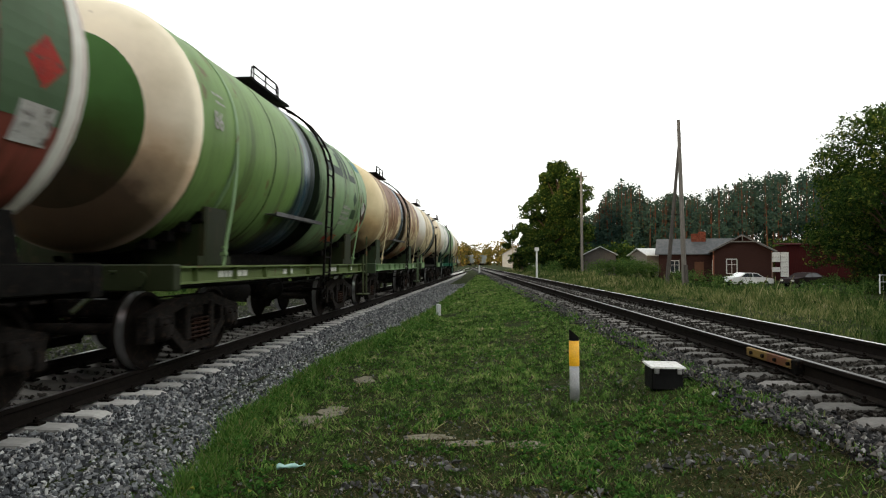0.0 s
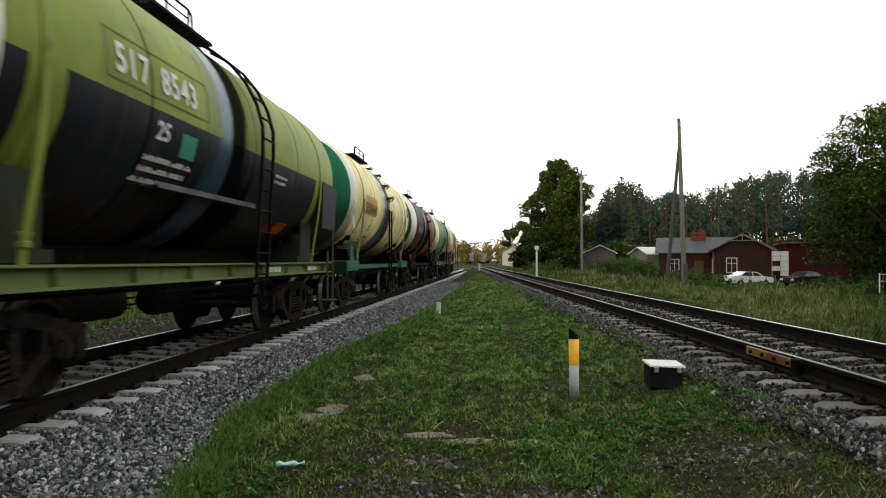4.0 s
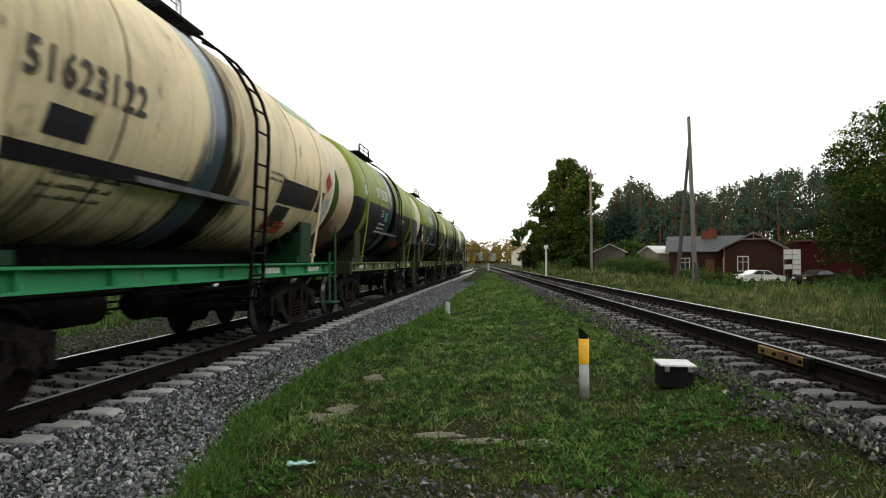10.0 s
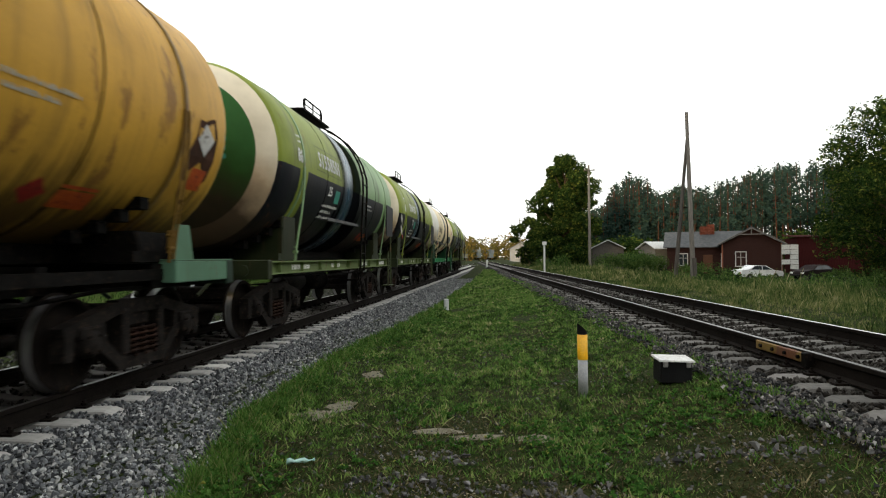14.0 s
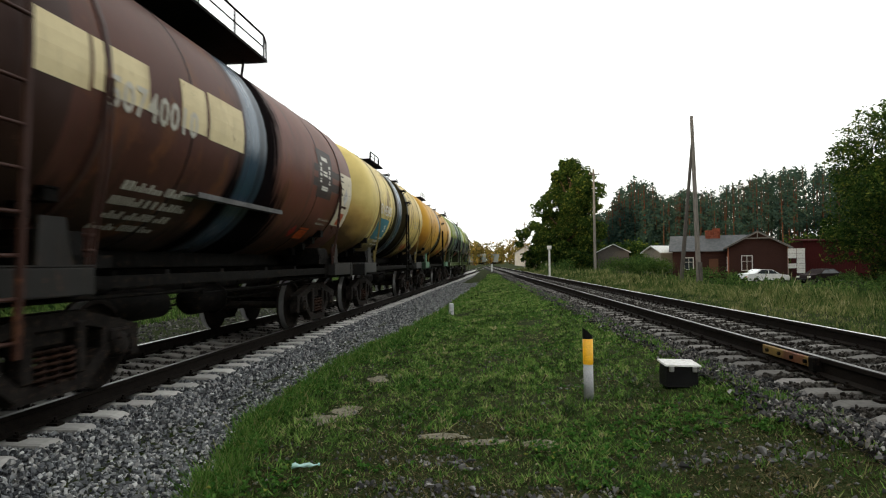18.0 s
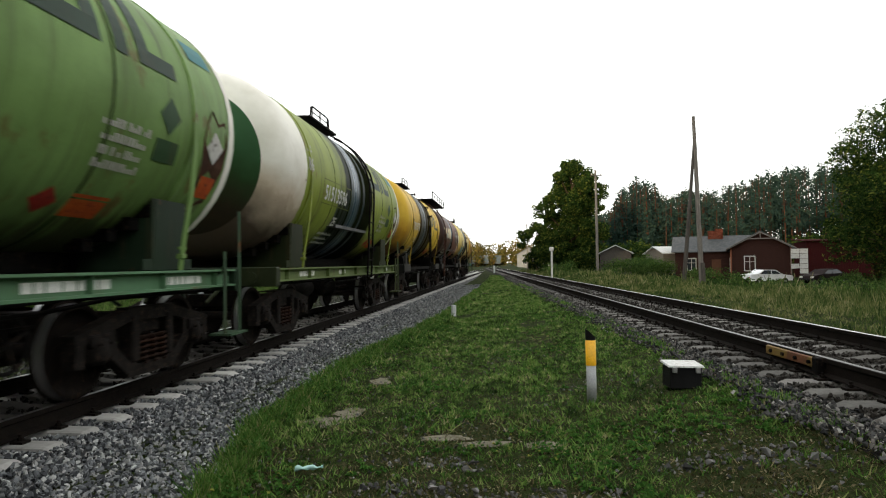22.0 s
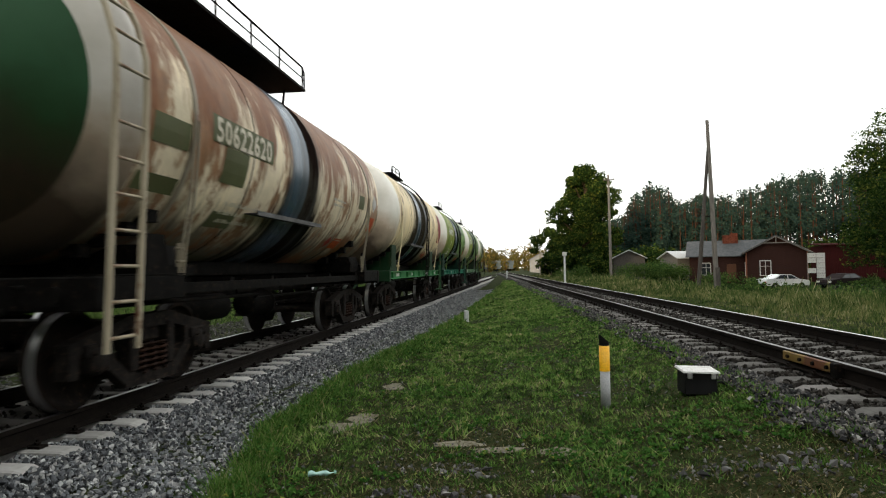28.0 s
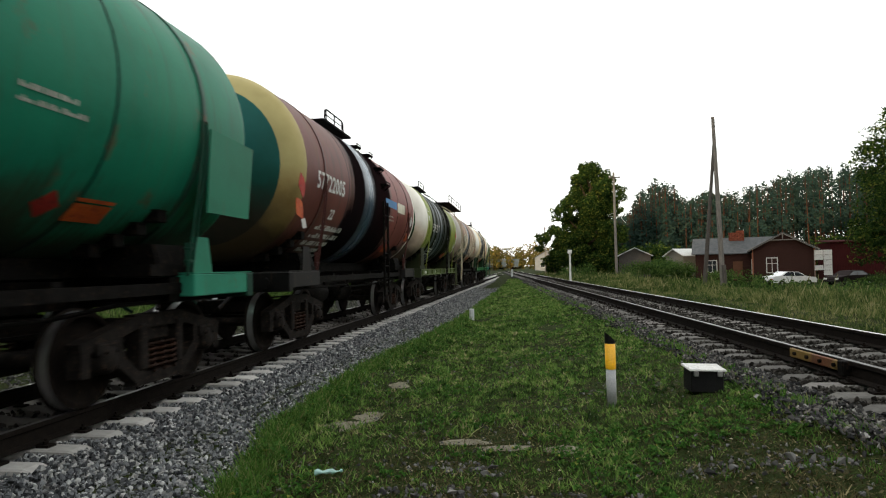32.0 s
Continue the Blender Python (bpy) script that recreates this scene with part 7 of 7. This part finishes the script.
def dry_grass():
    """Withered blades, thickest on the trodden ground near the camera."""
    rnd, rng = random.Random(14), np.random.default_rng(14)
    rows = []
    for k in range(66000):
        y = 2.2 + 16 * rnd.random() ** 2.0
        x = rnd.uniform(edge_x(y) + .1, right_x(y) - 1.6)
        if .8 * noise.noise((x * .9, y * .9, 31)) + .35 * noise.noise((x * 3, y * 3, 32)) + (5.6 - y) * .22 < rnd.uniform(-.3, .5):
            continue
        rows.append((x, y, ground_z(x, y) - .006, rnd.uniform(.012, .045), (.002 + .0007 * y) * rnd.uniform(.7, 1.4)))
    r = np.array(rows)
    thing("dry_grass", "withered straw-coloured grass on trodden ground", "grass", kind="stuff", data=quad_mesh("dry_grass", blade_quads(r[:, 0], r[:, 1], r[:, 2], r[:, 3], r[:, 4], 1.1, rng), DRY))


DRY = leafy("withered_blades", [(0.0, (0.0218, 0.0199, 0.00996)), (0.4, (0.056, 0.0486, 0.0218)), (0.75, (0.0996, 0.0872, 0.0386)), (1.0, (0.212, 0.181, 0.0996))], 0.85, 0.15)
lawn()
tufts()
dry_grass()


def rosettes():
    """Broad-leaved weeds among the grass: plantain and clover in patches."""
    rnd = random.Random(41)
    b = Build()
    for k in range(9000):
        y = 2.3 + 16 * rnd.random() ** 1.7
        x = rnd.uniform(edge_x(y) - .05, right_x(y) - 1.6)
        edge = math.exp(-((x - edge_x(y) - .15) / .3) ** 2)
        if noise.noise((x * .8, y * .8, 9)) + .6 * edge < rnd.uniform(-.05, .35) or bare(x, y) > .35:
            continue
        z = ground_z(x, y)
        tall = rnd.uniform(.02, .07) * (1 + 1.2 * edge)
        for j in range(rnd.randint(4, 8)):
            a = rnd.uniform(0, 6.28)
            ln, wd = rnd.uniform(.02, .055), rnd.uniform(.008, .02)
            c, s = math.cos(a), math.sin(a)
            zz = z + tall * rnd.uniform(.2, 1)
            b.add([(x, y, zz - .01), (x + c * ln * .5 - s * wd, y + s * ln * .5 + c * wd, zz + .012), (x + c * ln, y + s * ln, zz), (x + c * ln * .5 + s * wd, y + s * ln * .5 - c * wd, zz + .012)], [(0, 1, 2, 3)])
    thing("broad_weeds", "patches of clover and plantain among the grass", "weeds", kind="stuff", data=b.mesh("broad_weeds", WEED))


WEED = leafy("weed_leaves", [(0.0, (0.0227, 0.0726, 0.0122)), (0.6, (0.0487, 0.13, 0.0214)), (0.95, (0.0909, 0.168, 0.0382)), (1.0, (0.221, 0.229, 0.0458))])
rosettes()


def bare_patches():
    """Trodden bare earth."""
    rnd = random.Random(44)
    for x, y, a, c in WORN:
        b = Build()
        n = 26
        vs = [(x, y, ground_z(x, y) + .012)]
        for k in range(n):
            t_ = 2 * math.pi * k / n
            r = 1 + .45 * noise.noise((math.cos(t_) * 1.5 + x, math.sin(t_) * 1.5 + y, 0)) + rnd.uniform(-.12, .12)
            for f in (.6, 1.0):
                px, py = x + .8 * a * r * f * math.cos(t_), y + .8 * c * r * f * math.sin(t_)
                vs.append((px, py, ground_z(px, py) + (.012 if f < 1 else -.004)))
        fs = []
        for k in range(n):
            p, q = 1 + 2 * k, 1 + 2 * ((k + 1) % n)
            fs += [(0, p, q), (p, p + 1, q + 1, q)]
        b.add(vs, fs, 0, True)
        thing("bare_earth", "patch of bare trodden sandy earth in the grass", "bare earth", "bare patches", kind="structure", data=b.mesh("bare_earth", M_DIRT))


M_DIRT = mottled("trodden_earth", (0.133, 0.121, 0.0867), (0.22, 0.205, 0.158), 7, 0.95, c3=(0.0918, 0.0819, 0.0512), fine=80, relief=0.9)
bare_patches()


def verge():
    rnd, rng = random.Random(12), np.random.default_rng(12)
    rows, far = [], []
    for k in range(120000):
        y = 4 + 85 * rnd.random() ** 1.5
        x = right_x(y) + 2.0 + (11 + .14 * y) * rnd.random() ** 1.2
        n_ = noise.noise((x * .35, y * .35, 1)) + .5 * noise.noise((x * 1.1, y * 1.1, 4))
        u = x - right_x(y)
        if u > 8.2 + 1.2 * noise.noise((y * .3, 2, 0)) and y > 14:
            far.append((x, y, ground_z(x, y) - .02, rnd.uniform(.05, .16), (.004 + .0008 * y) * rnd.uniform(.7, 1.4)))
            continue
        h = rnd.uniform(.06, .22) * (1 + 3.4 * max(0, n_)) * (.45 if u < 3.2 else 0.95)
        if rnd.random() < .06 and n_ > 0:
            h *= 1.8
        rows.append((x, y, ground_z(x, y) - .02, h, (.003 + .0007 * y) * rnd.uniform(.6, 1.4)))
    r = np.array(rows)
    v = blade_quads(r[:, 0], r[:, 1], r[:, 2], r[:, 3], r[:, 4], .35, rng)
    thing("tall_grass", "tall seeding grass on the verge beyond the track", "grass", kind="stuff", data=quad_mesh("tall_grass", v, TALL))
    r = np.array(far)
    v = blade_quads(r[:, 0], r[:, 1], r[:, 2], r[:, 3], r[:, 4], .5, rng)
    thing("meadow_grass", "dark short meadow grass before the red house", "grass", kind="stuff", data=quad_mesh("meadow_grass", v, MEADOW))
    heaps = []
    for x, y, z, r in ((10.5, 30.5, .3, .7), (11.8, 30.0, .4, .8), (13.0, 29.5, .3, .8), (12.0, 27.5, .2, .7), (14.6, 29.5, .2, .7), (7.5, 33.0, .4, .6), (4.9, 66, .8, 1.1), (6.2, 65, .9, 1.2), (17.2, 60.5, .3, .9), (18.6, 61.5, .3, 1.0), (17.4, 72, .9, 1.6), (15.4, 74, .8, 1.5), (16.0, 27.0, .0, .6), (13.6, 33, .2, .7), (11.0, 40, .3, .8), (19, 36, -.1, .8), (22, 40, -.1, .9), (25, 44, -.1, 1.0), (16, 76, 1.2, 1.8), (11.2, 70, 1.0, 1.5), (12.8, 71, 1.1, 1.6), (14.6, 70, 1.0, 1.5), (16.6, 72, 1.0, 1.4), (10.0, 66, .4, .9), (19.5, 58, .1, .9), (21, 59, 0, .8), (27.5, 55, -.1, .8), (29, 56, 0, .9), (25.2, 51.5, 0, .55), (26.6, 51.8, 0, .6), (24.2, 51.2, -.1, .5)):
        for j in range(5):
            heaps.append((x + rnd.gauss(0, .6), y + rnd.gauss(0, .6), z + rnd.gauss(0, .15), r * rnd.uniform(.4, .8)))
    c = heap_points(heaps, 26000, rng, .35)
    thing("verge_bushes", "leafy weeds and low bushes on the verge", "bushes", kind="stuff", data=quad_mesh("verge_bushes", leaf_quads(c, rng.uniform(.04, .11, len(c)), rng), LEAF_B))


verge()


def back_growth():
    """Weeds beyond the train, seen under its wagons."""
    rnd, rng = random.Random(13), np.random.default_rng(13)
    rows = []
    for k in range(26000):
        y = -2 + 60 * rnd.random()
        x = LEFT_X - 4.2 - 9 * rnd.random() ** 1.2
        rows.append((x, y, ground_z(x, y) - .02, rnd.uniform(.12, .45), .011))
    r = np.array(rows)
    thing("far_weeds", "green weeds beyond the train's track", "weeds", kind="stuff", data=quad_mesh("far_weeds", blade_quads(r[:, 0], r[:, 1], r[:, 2], r[:, 3], r[:, 4], .4, rng), GRASS))
    heaps = [(LEFT_X - rnd.uniform(9, 16), -8 + 2.2 * k + rnd.gauss(0, .8), rnd.uniform(.6, 1.8), rnd.uniform(.8, 1.7)) for k in range(46)]
    c = heap_points(heaps, 26000, rng, .4)
    thing("far_bushes", "yellow-green bushes beyond the train", "bushes", kind="stuff", data=quad_mesh("far_bushes", leaf_quads(c, rng.uniform(.07, .18, len(c)), rng), LEAF_B))


back_growth()


M_STONE_MIX = varied("mixed_gravel", [(0.0, (0.0173, 0.0178, 0.0189)), (0.35, (0.0474, 0.0472, 0.0474)), (0.7, (0.0952, 0.0936, 0.0908)), (0.9, (0.147, 0.133, 0.121)), (1.0, (0.275, 0.275, 0.258))], 0.9, 25)
M_STONE_GREY = varied("grey_gravel", [(0.0, (0.0373, 0.0373, 0.0373)), (0.5, (0.0972, 0.0954, 0.0936)), (0.9, (0.164, 0.161, 0.157)), (1.0, (0.269, 0.262, 0.254))], 0.9, 25)
STONE_FORMS = []
rnd_ = random.Random(77)
for _k in range(10):
    STONE_FORMS.append([Vector((rnd_.gauss(0, 1), rnd_.gauss(0, 1), rnd_.gauss(0, .8))).normalized() * rnd_.uniform(.75, 1.15) for _ in range(8)])
HULLS = []
for form in STONE_FORMS:
    bm = bmesh.new()
    for v in form:
        bm.verts.new(v)
    r = bmesh.ops.convex_hull(bm, input=bm.verts)
    bmesh.ops.delete(bm, geom=[v for v in bm.verts if not v.link_faces], context="VERTS")
    bm.verts.index_update()
    HULLS.append(([v.co.copy() for v in bm.verts], [tuple(v.index for v in f.verts) for f in bm.faces]))
    bm.free()


def stones(name, label, line, count, y0, y1, u0, u1, drop, seed, power=2.0, size=(.018, .042), mat=None):
    """Loose crushed stones over a bed's shoulder and between the sleepers."""
    rnd = random.Random(seed)
    b = Build()
    back = count // 12
    for k in range(count):
        s = y0 + (y1 - y0) * rnd.random() ** power if k > back else rnd.uniform(-5, y0)
        u = rnd.uniform(u0, u1)
        p, a = line(s)
        z = p.z - .22
        if abs(u) > 1.5:
            z -= drop * (abs(u) - 1.5) / .9
        ph = (s - -14.0) / .5 % 1.0
        side = .24 if line is right_line else .33
        if abs(u) < 1.33 and (ph < side or ph > 1 - side):
            continue
        if abs(u) < 1.33:
            z -= .0 if line is right_line else .014
        if abs(abs(u) - GAUGE) < .09:
            continue
        if u < -1.5:
            z = max(z, ground_z(p.x + u, p.y) - .006)
            if line is right_line and u < -1.60 - 0.3 * rnd.random() - .25 * noise.noise((s * .8, 1, 4)):
                continue
        if u > 2.0:
            if p.x + u > edge_x(p.y) + rnd.uniform(-.05, .12):
                continue
            z = max(z, ground_z(p.x + u, p.y) - .004)
        vs, fs = HULLS[rnd.randrange(10)]
        r = rnd.uniform(*size)
        m = Euler((rnd.uniform(0, 6.28), rnd.uniform(0, 6.28), rnd.uniform(0, 6.28))).to_matrix() * r
        c = Vector((p.x + u * math.cos(a), p.y + u * math.sin(a), z + r * rnd.uniform(-.1, .55)))
        b.add([c + m @ v for v in vs], fs)
    return thing(name, label, "stones", kind="stuff", data=b.mesh(name, mat or M_STONE))


stones("ballast_stones_near", "loose crushed granite on the shoulder of the train's track", straight_line, 84000, 1.5, 46, 0.9, 3.45, .2, 5, 1.9, size=(.014, .034))
stones("ballast_stones_inside", "loose crushed granite between the rails of the train's track", straight_line, 13000, 2, 40, -1.9, .75, .2, 6, 1.7, mat=M_STONE_DARK)
stones("ballast_stones_between", "dark stones between the sleepers of the empty track", right_line, 46000, 2.5, 60, -1.33, 1.33, .12, 8, 1.9, size=(.016, .036), mat=M_STONE_DARK)
stones("ballast_stones_shoulder", "loose crushed granite beyond the empty track", right_line, 8000, 2.5, 45, 1.34, 1.9, .12, 9, 1.7, size=(.014, .034), mat=M_STONE_DULL)
stones("ballast_stones_far", "scattered stones beyond the train's track", straight_line, 9000, 2.0, 34, -4.4, -1.5, .2, 10, 1.4, size=(.02, .045), mat=M_STONE_DULL)
stones("ballast_stones_right", "loose crushed granite on the shoulder of the empty track", right_line, 42000, 2.5, 50, -2.75, -1.34, .12, 7, 1.8, size=(.010, .028), mat=M_STONE_MIX)


def scattered():
    rnd = random.Random(15)
    b = Build()
    for k in range(3800):
        y = 2.4 + 9 * rnd.random() ** 1.5
        x = rnd.uniform(LEFT_X + 2.6, right_x(y) - 1.7)
        if bare(x, y) + max(0, (4.4 - y) * .12) < rnd.uniform(.0, .3) and rnd.random() < .93:
            continue
        vs, fs = HULLS[rnd.randrange(10)]
        r = rnd.uniform(.007, .024)
        m = Euler((rnd.uniform(0, 6.28), rnd.uniform(0, 6.28), 0)).to_matrix() * r
        c = Vector((x, y, ground_z(x, y) + r * .3))
        b.add([c + m @ v for v in vs], fs)
    for px, py, a_, c_ in GRAVELLY:
        for k in range(int(95 * a_ * c_ / .08)):
            q, t_ = rnd.random() ** .5, rnd.uniform(0, 6.28)
            x, y = px + a_ * q * math.cos(t_), py + c_ * q * math.sin(t_)
            vs, fs = HULLS[rnd.randrange(10)]
            r = rnd.uniform(.008, .026) if rnd.random() < .93 else rnd.uniform(.03, .05)
            m = Euler((rnd.uniform(0, 6.28), rnd.uniform(0, 6.28), 0)).to_matrix() * r
            b.add([Vector((x, y, ground_z(x, y) + r * .35)) + m @ v for v in vs], fs)
    thing("loose_gravel", "scattered grey stones on the trodden ground", "gravel", kind="stuff", data=b.mesh("loose_gravel", M_STONE_GREY))


scattered()


def litter():
    """Dry stalks and crumbs lying on the ground."""
    rnd, rng = random.Random(71), np.random.default_rng(71)
    rows = []
    for k in range(32000):
        y = 2.1 + 12 * rnd.random() ** 1.6
        x = rnd.uniform(edge_x(y), right_x(y) - 1.5)
        rows.append((x, y, ground_z(x, y) + .006 + .012 * rnd.random()))
    c = np.array(rows)
    thing("dry_litter", "dry stalks and plant litter on the ground", "litter", kind="stuff", data=quad_mesh("dry_litter", leaf_quads(c, rng.uniform(.004, .016, len(c)), rng, .15), LITTER))


LITTER = leafy("dry_litter", [(0.0, (0.0249, 0.02075, 0.01245)), (0.5, (0.0747, 0.06225, 0.0332)), (0.85, (0.1411, 0.1162, 0.0664)), (1.0, (0.332, 0.2905, 0.2075))], 0.9, 0.0)
litter()

motions()
